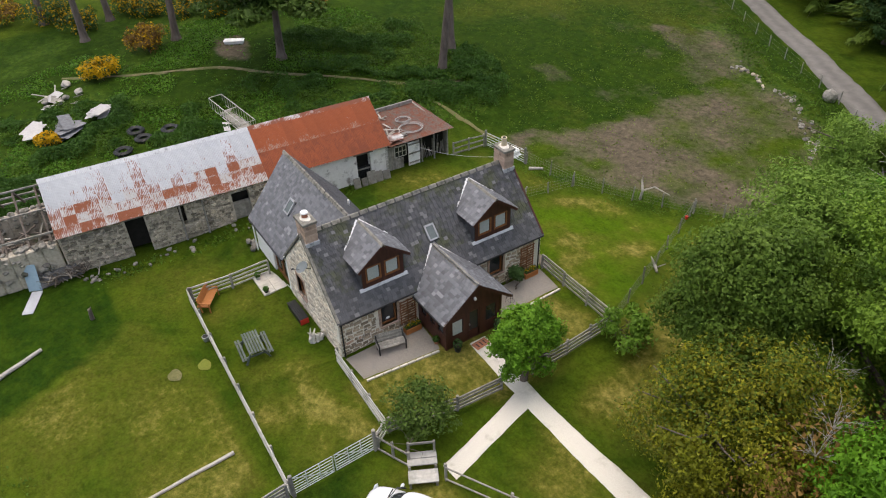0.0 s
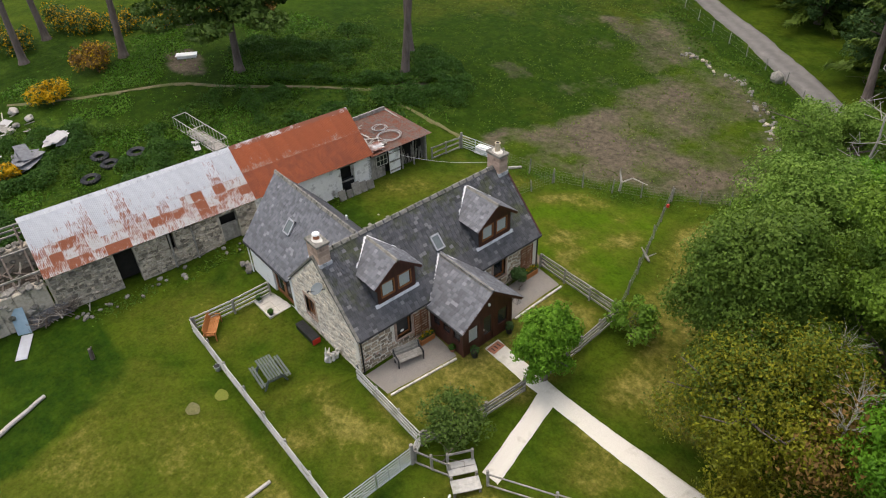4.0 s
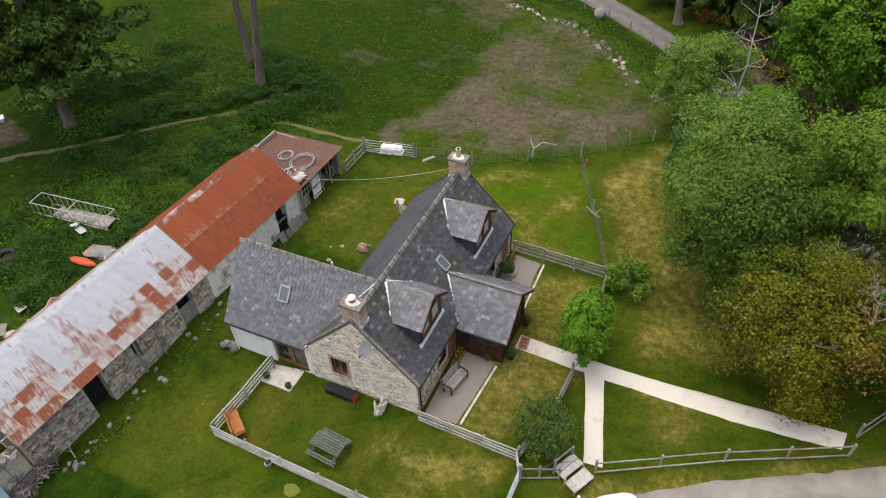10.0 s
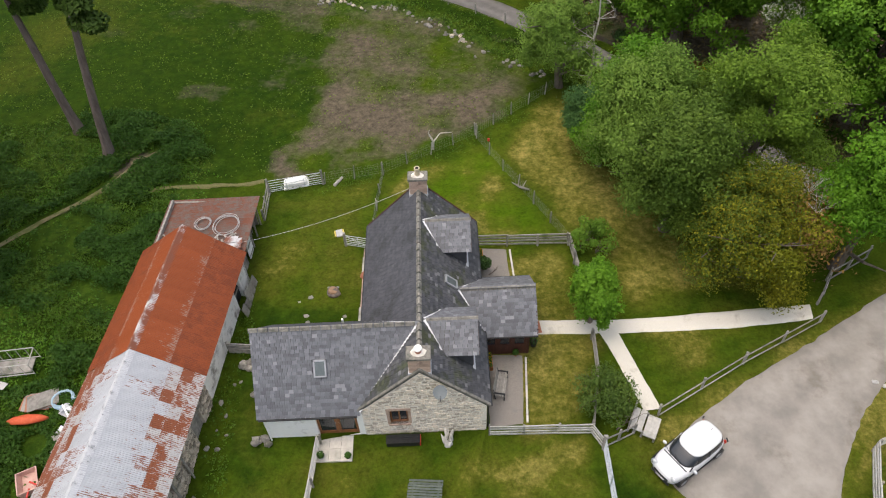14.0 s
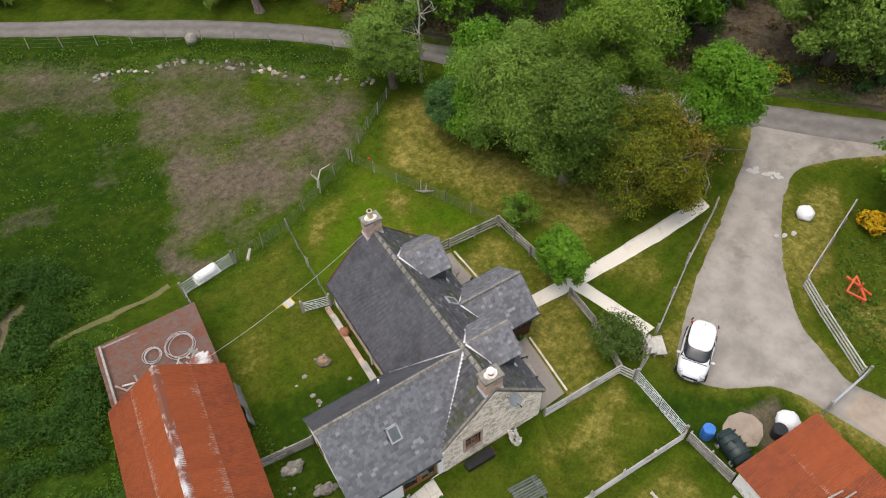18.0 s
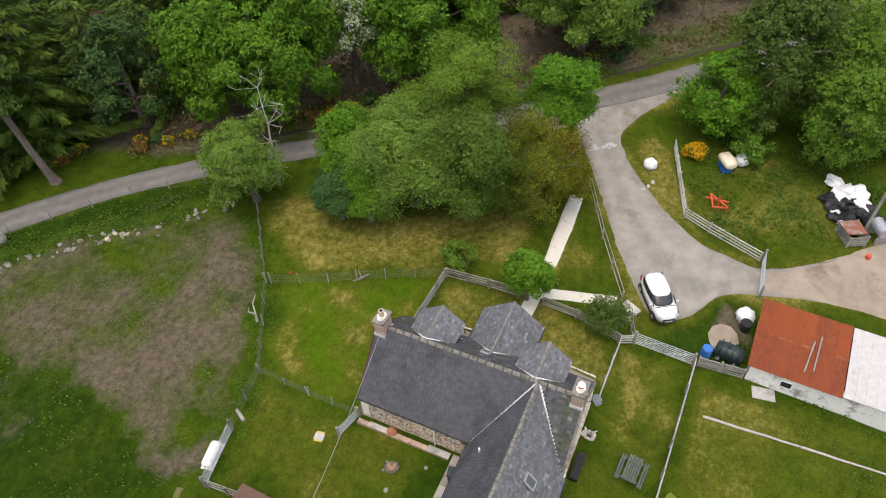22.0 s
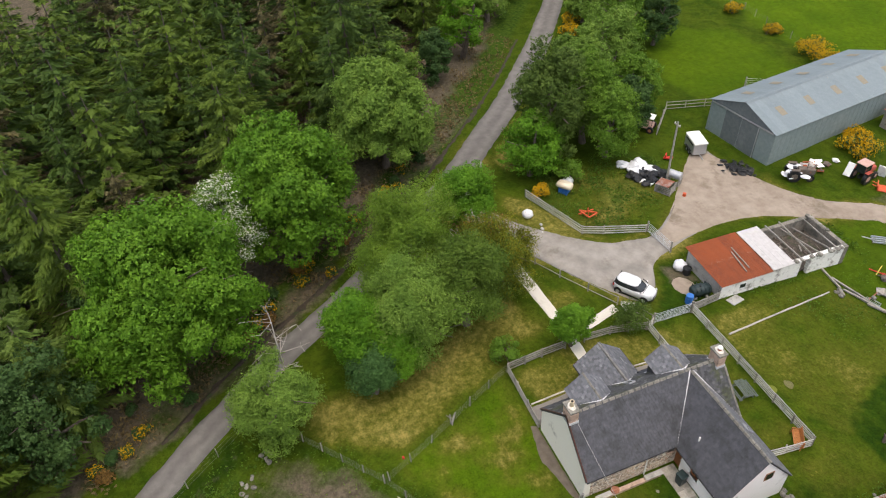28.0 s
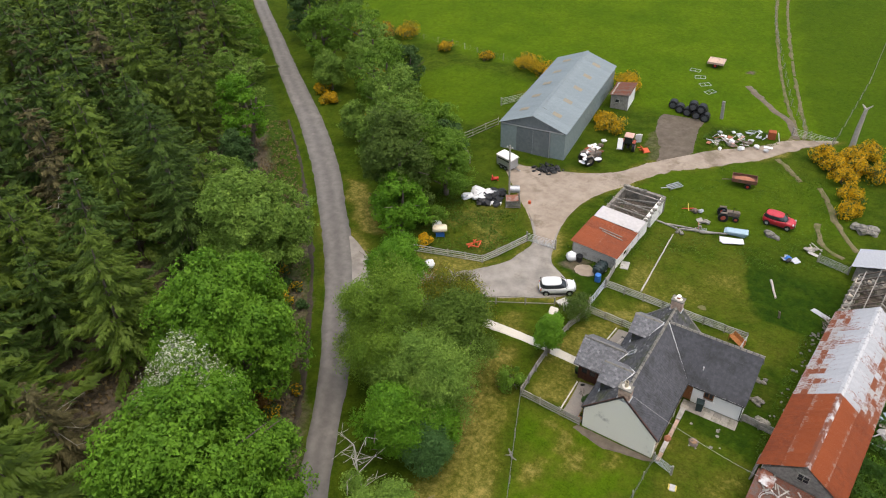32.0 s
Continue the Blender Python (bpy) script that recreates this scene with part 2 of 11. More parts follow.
HARL = material("cream_harling", (0.84, 0.81, 0.71), (0.88, 0.86, 0.77), 20, 0.95, 0.5, (0.5, 0.48, 0.42), 0.25, 0.7)
WHITE = material("white_harling", (0.83, 0.83, 0.8), (0.88, 0.88, 0.85), 16, 0.9, 0.4, (0.5, 0.5, 0.48), 0.25, 0.8)
LIMEWASH = material("worn_limewash", (0.78, 0.77, 0.725), (0.86, 0.85, 0.81), 5, 0.95, 0.6, (0.3, 0.28, 0.25), 0.42, 1.1)
RUST = material("rusted_iron", (0.27, 0.065, 0.024), (0.36, 0.1, 0.04), 2.2, 0.85, 0.2, (0.17, 0.05, 0.025), 0.5, 0.5, vary=0.08, stretch=(1, 1, 3))
RUST_OLD = material("rusted_iron_old", (0.2, 0.075, 0.045), (0.28, 0.12, 0.08), 2, 0.9, 0.2, (0.3, 0.27, 0.25), 0.55, 0.7)
TIN_RUST = material("flaking_iron", (0.47, 0.46, 0.46), (0.6, 0.6, 0.6), 2.5, 0.65, 0.2, (0.2, 0.075, 0.045), 0.72, 0.9, metal=0.1, vary=0.06)
BROWN = material("dark_red_brown_wood", (0.05, 0.02, 0.014), (0.085, 0.032, 0.02), 6, 0.55, 0.2, stretch=(1, 1, 0.2))
FRAME_WOOD = material("varnished_frame_wood", (0.2, 0.08, 0.03), (0.28, 0.12, 0.045), 7, 0.5, 0.15)
ORANGE_WOOD = material("stained_garden_wood", (0.35, 0.13, 0.035), (0.45, 0.19, 0.06), 7, 0.6, 0.2, stretch=(1, 0.2, 1))
GREY_WOOD = material("weathered_grey_wood", (0.22, 0.205, 0.18), (0.34, 0.32, 0.285), 5, 0.9, 0.4, (0.15, 0.15, 0.12), 0.4, 1.0, vary=0.2)
PALE_WOOD = material("pale_weathered_rail", (0.4, 0.39, 0.35), (0.52, 0.5, 0.46), 5, 0.85, 0.3, (0.28, 0.28, 0.24), 0.4, 1.0, vary=0.12)
GREEN_WOOD = material("green_grey_bench_wood", (0.075, 0.095, 0.08), (0.12, 0.14, 0.12), 6, 0.7, 0.3, vary=0.15)
BLACK = material("black_plastic", (0.012, 0.013, 0.014), (0.022, 0.023, 0.025), 5, 0.45, 0.1)
STEEL = material("galvanised_steel", (0.42, 0.44, 0.46), (0.54, 0.55, 0.57), 8, 0.4, 0.1, metal=0.6)
GATE = material("pale_gate_steel", (0.46, 0.5, 0.53), (0.58, 0.61, 0.63), 8, 0.45, 0.1, metal=0.35)
GLASS = material("window_glass", (0.02, 0.024, 0.028), (0.03, 0.034, 0.038), 1, 0.08, 0.0, spec=0.6)
DITCH_SOIL = material("wet_ditch_earth", (0.03, 0.024, 0.017), (0.055, 0.042, 0.028), 3, 0.8, 0.5, (0.03, 0.05, 0.012), 0.4, 1.2)
WORN_TURF = material("worn_turf", (0.105, 0.108, 0.035), (0.16, 0.145, 0.06), 8, 0.95, 0.4)
CHURNED = material("wet_churned_earth", (0.085, 0.069, 0.05), (0.135, 0.111, 0.083), 1.0, 0.9, 0.5, (0.1, 0.085, 0.06), 0.4, 0.6)
MUD = material("churned_mud", (0.115, 0.094, 0.07), (0.165, 0.136, 0.104), 1.2, 0.95, 0.4, (0.12, 0.1, 0.07), 0.35, 0.8)
GRAVEL = material("patio_gravel", (0.19, 0.172, 0.15), (0.28, 0.255, 0.225), 30, 0.95, 0.6, (0.2, 0.19, 0.17), 0.4, 1.5)
PATH = material("pale_path_grit", (0.56, 0.53, 0.455), (0.66, 0.63, 0.555), 25, 0.95, 0.4, (0.43, 0.4, 0.33), 0.3, 0.8)
ASPHALT = material("worn_asphalt", (0.15, 0.141, 0.13), (0.19, 0.18, 0.166), 1.2, 0.9, 0.2, (0.225, 0.212, 0.192), 0.3, 0.4)


def wheel_tracks(m, pale, dark):
    """Two paler wheel tracks along a strip, a darker crown between them and gritty dark sides."""
    nd, ln = m.node_tree.nodes, m.node_tree.links
    bsdf = nd["Principled BSDF"]
    old = bsdf.inputs["Base Color"].links[0].from_socket
    at = nd.new("ShaderNodeAttribute")
    at.attribute_name = "across"
    blur = nd.new("ShaderNodeTexNoise")
    blur.inputs["Scale"].default_value, blur.inputs["Detail"].default_value = 0.5, 5.0
    ln.new(nd.new("ShaderNodeTexCoord").outputs["Object"], blur.inputs["Vector"])
    drift = nd.new("ShaderNodeMapRange")
    drift.inputs["To Min"].default_value, drift.inputs["To Max"].default_value = -0.14, 0.14
    ln.new(blur.outputs["Fac"], drift.inputs["Value"])
    where = nd.new("ShaderNodeMath")
    ln.new(at.outputs["Fac"], where.inputs[0])
    ln.new(drift.outputs["Result"], where.inputs[1])
    ramp = nd.new("ShaderNodeValToRGB")
    ramp.color_ramp.interpolation = "EASE"
    stops = ramp.color_ramp.elements
    stops[0].position, stops[0].color = 0.0, (dark, dark, dark, 1)
    stops[1].position, stops[1].color = 1.0, (dark, dark, dark, 1)
    for at_, v in ((0.26, pale), (0.5, (pale + dark) * 0.47), (0.74, pale)):
        stops.new(at_).color = (v, v, v, 1)
    ln.new(where.outputs[0], ramp.inputs["Fac"])
    mul = nd.new("ShaderNodeMix")
    mul.data_type, mul.blend_type = "RGBA", "MULTIPLY"
    mul.inputs["Factor"].default_value = 1.0
    ln.new(old, mul.inputs[6])
    ln.new(ramp.outputs["Color"], mul.inputs[7])
    ln.new(mul.outputs[2], bsdf.inputs["Base Color"])


wheel_tracks(ASPHALT, 1.0, 0.72)
DRIVE = material("drive_grit", (0.205, 0.19, 0.168), (0.285, 0.262, 0.23), 0.7, 0.95, 0.2, (0.165, 0.147, 0.122), 0.36, 0.3)
wheel_tracks(DRIVE, 1.15, 0.96)
TRACK = material("pink_track_grit", (0.25, 0.203, 0.157), (0.34, 0.285, 0.226), 0.7, 0.95, 0.2, (0.18, 0.145, 0.105), 0.34, 0.32)
PANEL = material("white_painted_panel", (0.45, 0.435, 0.425), (0.53, 0.515, 0.505), 3, 0.7, 0.1, (0.38, 0.36, 0.34), 0.3, 1.0)
EARTH = material("trodden_earth", (0.11, 0.1, 0.045), (0.18, 0.15, 0.085), 4, 0.95, 0.5, (0.09, 0.1, 0.03), 0.55, 0.9)
BARK = material("bark", (0.1, 0.08, 0.065), (0.18, 0.15, 0.125), 5, 0.95, 0.8, stretch=(1, 1, 0.3))
PINE_BARK = material("pine_bark", (0.13, 0.1, 0.085), (0.22, 0.175, 0.15), 4, 0.95, 0.8, stretch=(1, 1, 0.25))
BLEACHED = material("white_driftwood", (0.55, 0.52, 0.47), (0.68, 0.65, 0.6), 6, 0.9, 0.4)
DEADWOOD = material("bleached_deadwood", (0.35, 0.32, 0.28), (0.48, 0.45, 0.4), 6, 0.9, 0.4)
LEAF_BRIGHT = leaf_material("leaves_bright", (0.0736, 0.1875, 0.0095), (0.1334, 0.2818, 0.0162))
LEAF_MID = leaf_material("leaves_mid", (0.0888, 0.18, 0.0157), (0.144, 0.2556, 0.0247))
LEAF_GREY = leaf_material("leaves_grey_green", (0.1207, 0.213, 0.03), (0.1875, 0.2954, 0.0451))
LEAF_DARK = leaf_material("leaves_dark", (0.0397, 0.088, 0.0229), (0.0737, 0.1346, 0.0343))
LEAF_YELLOW = leaf_material("leaves_yellowing", (0.108, 0.127, 0.0062), (0.206, 0.198, 0.0103), 0.45)
LEAF_THORN = leaf_material("leaves_thorn", (0.064, 0.108, 0.0115), (0.116, 0.166, 0.019), 0.35)
LEAF_RUSSET = leaf_material("leaves_russet", (0.169, 0.098, 0.026), (0.234, 0.143, 0.039), 0.4)
NEEDLE = leaf_material("needles_dark", (0.0451, 0.0857, 0.0123), (0.0737, 0.1242, 0.0195))
NEEDLE_OLIVE = leaf_material("needles_olive", (0.0726, 0.1232, 0.0132), (0.1123, 0.1683, 0.0208))
NEEDLE_PALE = leaf_material("needles_pale", (0.0875, 0.1458, 0.0226), (0.1302, 0.193, 0.0337))
NEEDLE_BROWN = leaf_material("needles_brown", (0.078, 0.072, 0.028), (0.12, 0.106, 0.043))
BLOSSOM = leaf_material("white_blossom", (0.55, 0.56, 0.45), (0.75, 0.75, 0.66))
GORSE = leaf_material("gorse_flowers", (0.5084, 0.2952, 0.0049), (0.656, 0.41, 0.0082))
WEED = leaf_material("weeds", (0.0342, 0.0873, 0.0111), (0.0642, 0.1366, 0.0182))
TUFT = leaf_material("grass_tufts", (0.0699, 0.1214, 0.011), (0.1306, 0.1744, 0.025))
LEAF_OLIVE = leaf_material("leaves_olive", (0.104, 0.188, 0.0165), (0.164, 0.262, 0.026))
LEAF_BLUE = leaf_material("leaves_blue_green", (0.0491, 0.116, 0.0308), (0.0833, 0.1693, 0.0426))
LEAF_ALDER = leaf_material("leaves_dull_alder", (0.0638, 0.11, 0.0176), (0.1056, 0.165, 0.0286))
LEAF_UPRIGHT = leaf_material("leaves_upright_alder", (0.072, 0.13, 0.0152), (0.119, 0.19, 0.0245))
LEAF_GARDEN = leaf_material("leaves_garden_tree", (0.09, 0.21, 0.012), (0.16, 0.315, 0.02))
LEAF_SYC = leaf_material("leaves_sycamore", (0.076, 0.178, 0.0112), (0.135, 0.27, 0.0185))
OLD_LIME = material("old_lime_render", (0.44, 0.385, 0.3), (0.6, 0.535, 0.435), 5, 0.95, 0.6, (0.2, 0.18, 0.15), 0.45, 1.4)
MORTAR_DIRTY = material("old_dirty_mortar", (0.17, 0.153, 0.125), (0.3, 0.275, 0.23), 8, 0.95, 0.6, (0.12, 0.115, 0.1), 0.5, 1.0)
RUBBLE_DARK = material("dark_rubble", (0.3, 0.25, 0.185), (0.56, 0.495, 0.4), 3, 0.92, 0.7, (0.17, 0.15, 0.122), 0.45, 1.2, vary=0.55)
RUBBLE_DARK_J = material("dark_rubble_small", (0.3, 0.25, 0.185), (0.56, 0.495, 0.4), 3, 0.92, 0.7, (0.17, 0.15, 0.122), 0.45, 1.2, island=0.55)
FIELDSTONE = material("weathered_fieldstone", (0.17, 0.16, 0.138), (0.27, 0.255, 0.225), 6, 0.95, 0.6, (0.12, 0.125, 0.085), 0.45, 1.8, vary=0.35)
CONCRETE = material("grey_cement", (0.36, 0.35, 0.33), (0.46, 0.45, 0.42), 6, 0.95, 0.4, (0.27, 0.26, 0.24), 0.4, 0.9)
PALE_PIPE = material("pale_pipe_plastic", (0.36, 0.36, 0.35), (0.46, 0.46, 0.45), 6, 0.5, 0.1)
CLAD = material("blue_grey_cladding", (0.2, 0.25, 0.25), (0.25, 0.3, 0.295), 2.5, 0.55, 0.15, (0.3, 0.33, 0.33), 0.3, 0.4)
CLAD_DARK = material("dark_grey_door", (0.12, 0.14, 0.145), (0.16, 0.18, 0.185), 2.5, 0.6, 0.15, (0.2, 0.22, 0.22), 0.3, 0.5)
CLAD_ROOF = material("pale_blue_grey_roof", (0.19, 0.235, 0.256), (0.225, 0.27, 0.288), 1.5, 0.7, 0.1, (0.205, 0.235, 0.248), 0.35, 0.3, vary=0.05)
ROOFLIGHT = material("yellowed_rooflight", (0.23, 0.205, 0.15), (0.27, 0.24, 0.17), 4, 0.6, 0.1, (0.21, 0.215, 0.2), 0.4, 2)
GORSE_PAINT = material("yellow_paint", (0.5, 0.4, 0.06), (0.58, 0.47, 0.1), 6, 0.6, 0.1)
STUMP_WOOD = material("sawn_stump_wood", (0.24, 0.15, 0.09), (0.32, 0.21, 0.13), 9, 0.9, 0.3)
DRY_GRASS = material("yellow_grass_patch", (0.12, 0.14, 0.018), (0.16, 0.175, 0.025), 12, 0.95, 0.4)
STEEL_DARK = material("dark_grey_plastic", (0.06, 0.065, 0.07), (0.1, 0.105, 0.11), 5, 0.5, 0.2)
RED_ORANGE = material("orange_red_paint", (0.5, 0.075, 0.025), (0.58, 0.12, 0.05), 5, 0.6, 0.1, (0.35, 0.1, 0.05), 0.3, 3)
PALE_BLUE = material("pale_blue_panel", (0.3, 0.42, 0.5), (0.36, 0.48, 0.56), 4, 0.6, 0.1)
TUFT_GREEN = leaf_material("green_grass_tufts", (0.0482, 0.107, 0.0083), (0.088, 0.1558, 0.0138))
TUFT_FRESH = leaf_material("fresh_grass_tufts", (0.06, 0.15, 0.01), (0.105, 0.215, 0.018))
BRACKEN = leaf_material("dead_bracken", (0.12, 0.09, 0.04), (0.19, 0.145, 0.065))

# ---- ground ----
def inside(poly, x, y, soft):
    """1 within the outline, 0 outside, with an edge of that softness."""
    dist = np.full(np.shape(x), 1e9)
    within = np.zeros(np.shape(x), bool)
    for (ax, ay), (bx, by) in zip(poly, poly[1:] + poly[:1]):
        ex, ey = bx - ax, by - ay
        t = np.clip(((x - ax) * ex + (y - ay) * ey) / (ex * ex + ey * ey), 0, 1)
        dist = np.minimum(dist, np.hypot(x - ax - t * ex, y - ay - t * ey))
        cross = ((ay > y) != (by > y)) & (x < ex * (y - ay) / (ey if ey else 1e-9) + ax)
        within ^= cross
    return smooth(-soft, soft, np.where(within, dist, -dist))


def wobble(x, y, s, seed):
    """Cheap smooth noise, about -1 to 1."""
    a = np.sin(x / s + 1.7 * np.sin(y / s * 0.83 + seed)) + np.sin(y / s * 1.13 + 2.1 * np.sin(x / s * 0.71 + seed * 2.3))
    b = np.sin(x / s * 2.3 + y / s * 1.9 + seed * 1.3) * np.sin(y / s * 2.7 - x / s * 1.1 + seed)
    return 0.35 * a + 0.4 * b


def ground_lines(lo, hi, step, far):
    mid = list(np.arange(lo, hi + step / 2, step))
    out, d = [], step
    while (out[-1] if out else 0) < far:
        d *= 1.35
        out.append((out[-1] if out else 0) + d)
    return np.array([lo - o for o in out[::-1]] + mid + [hi + o for o in out])


ROAD = [(-120, 95), (-60, 78), (-28, 64), (-12, 55.2), (-7.7, 52.1), (-2.8, 48.65), (3.65, 43.4), (8.9, 38.0), (14.65, 30.95), (19.15, 24.15), (22.85, 18.45), (27.9, 11.9), (31.6, 7.4), (35.2, 3.6), (41.65, -2.75), (49.35, -9.95), (61.25, -19.55), (73.7, -28.75), (86.6, -38.6), (121, -65), (200, -130)]
ROAD_HALF = [1.4, 1.4, 1.4, 1.4, 1.45, 1.45, 1.35, 1.3, 1.3, 1.4, 1.55, 1.65, 1.7, 1.75, 1.8, 1.9, 1.85, 1.7, 1.5, 1.4, 1.4]
DRIVE_A = [(31.8, 9.0), (28.6, 10.6), (25.7, 9.1), (24.0, 7.9), (19.2, 5.1), (13.4, 1.9), (9.6, -0.6), (8.3, -1.8), (8.6, -3.3), (10.1, -4.6), (12.2, -5.9), (13.3, -8.8), (14.4, -13.7), (14.2, -19.5), (12.6, -23.5)]
DRIVE_B = [(39, 1.6), (34.4, 1.8), (29.5, 4.2), (26.2, 4.9), (22.5, 2.9), (18.9, -0.4), (17.7, -2.0), (16.9, -3.6), (16.5, -4.9), (16.1, -6.4), (16.0, -8.2), (17.4, -10.8), (21.2, -15.3), (25.0, -19.4), (27.2, -22.6)]
TRACK_A, TRACK_B = [(17.5, -21.5), (13.7, -21.5), (8.5, -30.3), (3.6, -34.6), (-1.5, -39.8), (-5.0, -44.6), (-9.0, -48.7)], [(18.4, -24.4), (14.4, -27.0), (10.4, -32.6), (5.2, -38.7), (-0.6, -43.8), (-3.2, -46.6), (-8.9, -49.3)]
GX, GY = ground_lines(-70, 85, 0.65, 1500), ground_lines(-70, 75, 0.65, 1500)
NX, NY = len(GX), len(GY)
X2, Y2 = np.meshgrid(GX, GY, indexing="ij")
made = np.maximum(inside(DRIVE_A + DRIVE_B[::-1], X2, Y2, 0.8), inside(TRACK_A + TRACK_B[::-1], X2, Y2, 0.8))
for (ax, ay), (bx, by) in zip(ROAD, ROAD[1:]):
    along = np.clip(((X2 - ax) * (bx - ax) + (Y2 - ay) * (by - ay)) / ((bx - ax) ** 2 + (by - ay) ** 2), 0, 1)
    made = np.maximum(made, 1 - smooth(1.6, 2.8, np.hypot(X2 - ax - along * (bx - ax), Y2 - ay - along * (by - ay))))
Z2 = gz(X2, Y2) - 0.03 + (1 - made) * (0.03 + 0.03 * wobble(X2, Y2, 1.1, 3) + 0.06 * wobble(X2, Y2, 4.5, 1))
lawn = inside([(-9, -5.3), (5.6, -5.3), (6, 12.4), (-6, 13), (-12, 19), (-13.5, 4), (-14.5, -14), (6, -9), (6, -5)], X2, Y2, 1.0)
Z2 = np.where(lawn > 0.3, gz(X2, Y2) + 0.012 * wobble(X2, Y2, 2.0, 3) - 0.03 * made, Z2)
ground_mesh = bpy.data.meshes.new("ground")
idx = np.arange(NX * NY).reshape(NX, NY)
quads = np.stack([idx[:-1, :-1], idx[1:, :-1], idx[1:, 1:], idx[:-1, 1:]], -1).reshape(-1, 4)
ground_mesh.from_pydata(np.stack([X2, Y2, Z2], -1).reshape(-1, 3).tolist(), [], quads.tolist())
wx, wy = X2 + 1.2 * wobble(X2, Y2, 2.2, 5), Y2 + 1.2 * wobble(X2, Y2, 2.2, 9)
n1, n2, n3 = wobble(X2, Y2, 3.1, 2), wobble(X2, Y2, 1.5, 4), wobble(X2, Y2, 7.0, 11)
# trampled earth of the field: bare along its fence and its wall, half grassed beyond
soil = inside([(-12.8, 23.4), (-11.8, 26.5), (-10.1, 29.6), (-5, 31), (-0.9, 30.6), (3, 31.4), (5.5, 30.6), (2.7, 28.6), (-0.9, 27.6), (-3.6, 25.6), (-8.7, 23.9), (-11.6, 22.2)], wx, wy, 1.7) * (0.8 + 0.26 * n2)
soil = np.maximum(soil, inside([(7.4, 31.9), (0, 40), (-8, 45.6), (-20, 51.5), (-24, 47), (-12, 39.5), (-6, 34.5), (-2, 31), (4, 30)], wx, wy, 1.4) * (0.54 + 0.24 * n1 + 0.2 * n2))
soil = np.maximum(soil, inside([(-12.2, 28), (-10.4, 21.4), (-7, 22.0), (-0.4, 25.2), (2.2, 26.0), (6.5, 31.0), (7, 32), (0, 39.6), (-5, 42), (-11, 39)], wx, wy, 1.2) * (0.5 + 0.24 * n1 + 0.24 * n2))
soil = np.maximum(soil, 0.75 * inside([(-12, 19.6), (-10, 20.4), (-13, 23), (-15, 21)], wx, wy, 0.7))
soil = np.maximum(soil, 0.45 * inside([(-8, 41), (0, 39), (-8, 47), (-24, 58), (-36, 62), (-24, 52)], wx, wy, 2.5) * (0.8 + 0.4 * n1))
soil = np.maximum(soil, 0.42 * inside([(-23, 30), (-21, 32.5), (-17, 31.8), (-19.3, 29)], wx, wy, 0.8))
soil = np.maximum(soil, 0.9 * inside([(46, -2.5), (36, 7), (30, 14), (22, 22), (14, 33), (8, 43), (12, 45), (19, 34), (26, 24), (32, 16), (40, 8), (50, -1)], wx, wy, 1.0) * (0.6 + 0.3 * n2))
soil = np.maximum(soil, 0.5 * inside([(14.2, -39.5), (13.4, -42.5), (8.6, -43.5), (7.8, -38.1), (9, -33.5), (11.5, -31)], wx, wy, 0.6))
soil = np.maximum(soil, 0.9 * inside([(6.8, -66.3), (8.4, -66), (8.2, -64.4), (6.8, -64.6)], wx, wy, 0.5))
soil = np.maximum(soil, 0.85 * inside([(-44, 8), (-39, 7.2), (-37.2, 9.2), (-39.5, 12), (-44, 11.4)], wx, wy, 0.6))
soil = np.maximum(soil, 0.8 * inside([(-26.5, 20.5), (-23, 20), (-22.5, 23), (-24.5, 24.5)], wx, wy, 0.6))
soil = np.maximum(soil, 0.7 * inside([(7.6, -8.2), (11, -8.4), (11.2, -6), (8.5, -5.4)], wx, wy, 0.5))
soil = np.maximum(soil, inside([(-13, 26), (-32, 33), (-38, 46), (-14, 49), (2, 39)], wx, wy, 3) * (0.14 + 0.28 * n1 + 0.1 * n2))
soil = np.maximum(soil, 0.8 * inside([(8, 46), (18, 36), (26, 26), (33, 16), (42, 7), (54, -5), (130, -60), (160, 60), (40, 110)], wx, wy, 1.5))
# straw-coloured, sun-dried grass
dry = (0.7 + 0.2 * n2) * inside([(2.5, 23.2), (7.6, 29.6), (10.5, 26.5), (9.5, 20), (14, 12), (17.5, 8), (9, 7.8), (7, 13)], wx, wy, 1.2)
dry = np.maximum(dry, (0.34 + 0.3 * n2) * inside([(-13.3, 9), (-6.6, 9), (-6.4, 20), (-13.4, 18.8)], wx, wy, 1.0))
dry = np.maximum(dry, (0.32 + 0.5 * wobble(X2, Y2, 1.1, 8)) * inside([(-5, 13.5), (6, 12.8), (1.6, 23), (-5, 20)], wx, wy, 1.2))
dry = np.maximum(dry, (0.6 + 0.2 * n2) * inside([(0.5, 0), (5.8, 0), (6.2, 12), (1, 12)], wx, wy, 0.6))
dry = np.maximum(dry, (0.5 + 0.3 * n2) * inside([(8, 6.4), (17.5, 6.8), (9.6, 1.4)], wx, wy, 0.8))
dry = np.maximum(dry, (0.65 + 0.3 * n2) * inside([(-2.5, -0.8), (5.2, -0.8), (5.2, -3.2), (-1, -2.4)], wx, wy, 0.8))
dry = np.maximum(dry, (0.3 + 0.35 * n2) * inside([(-9, -1), (5, -1), (5.5, -5), (-8, -5)], wx, wy, 0.8))
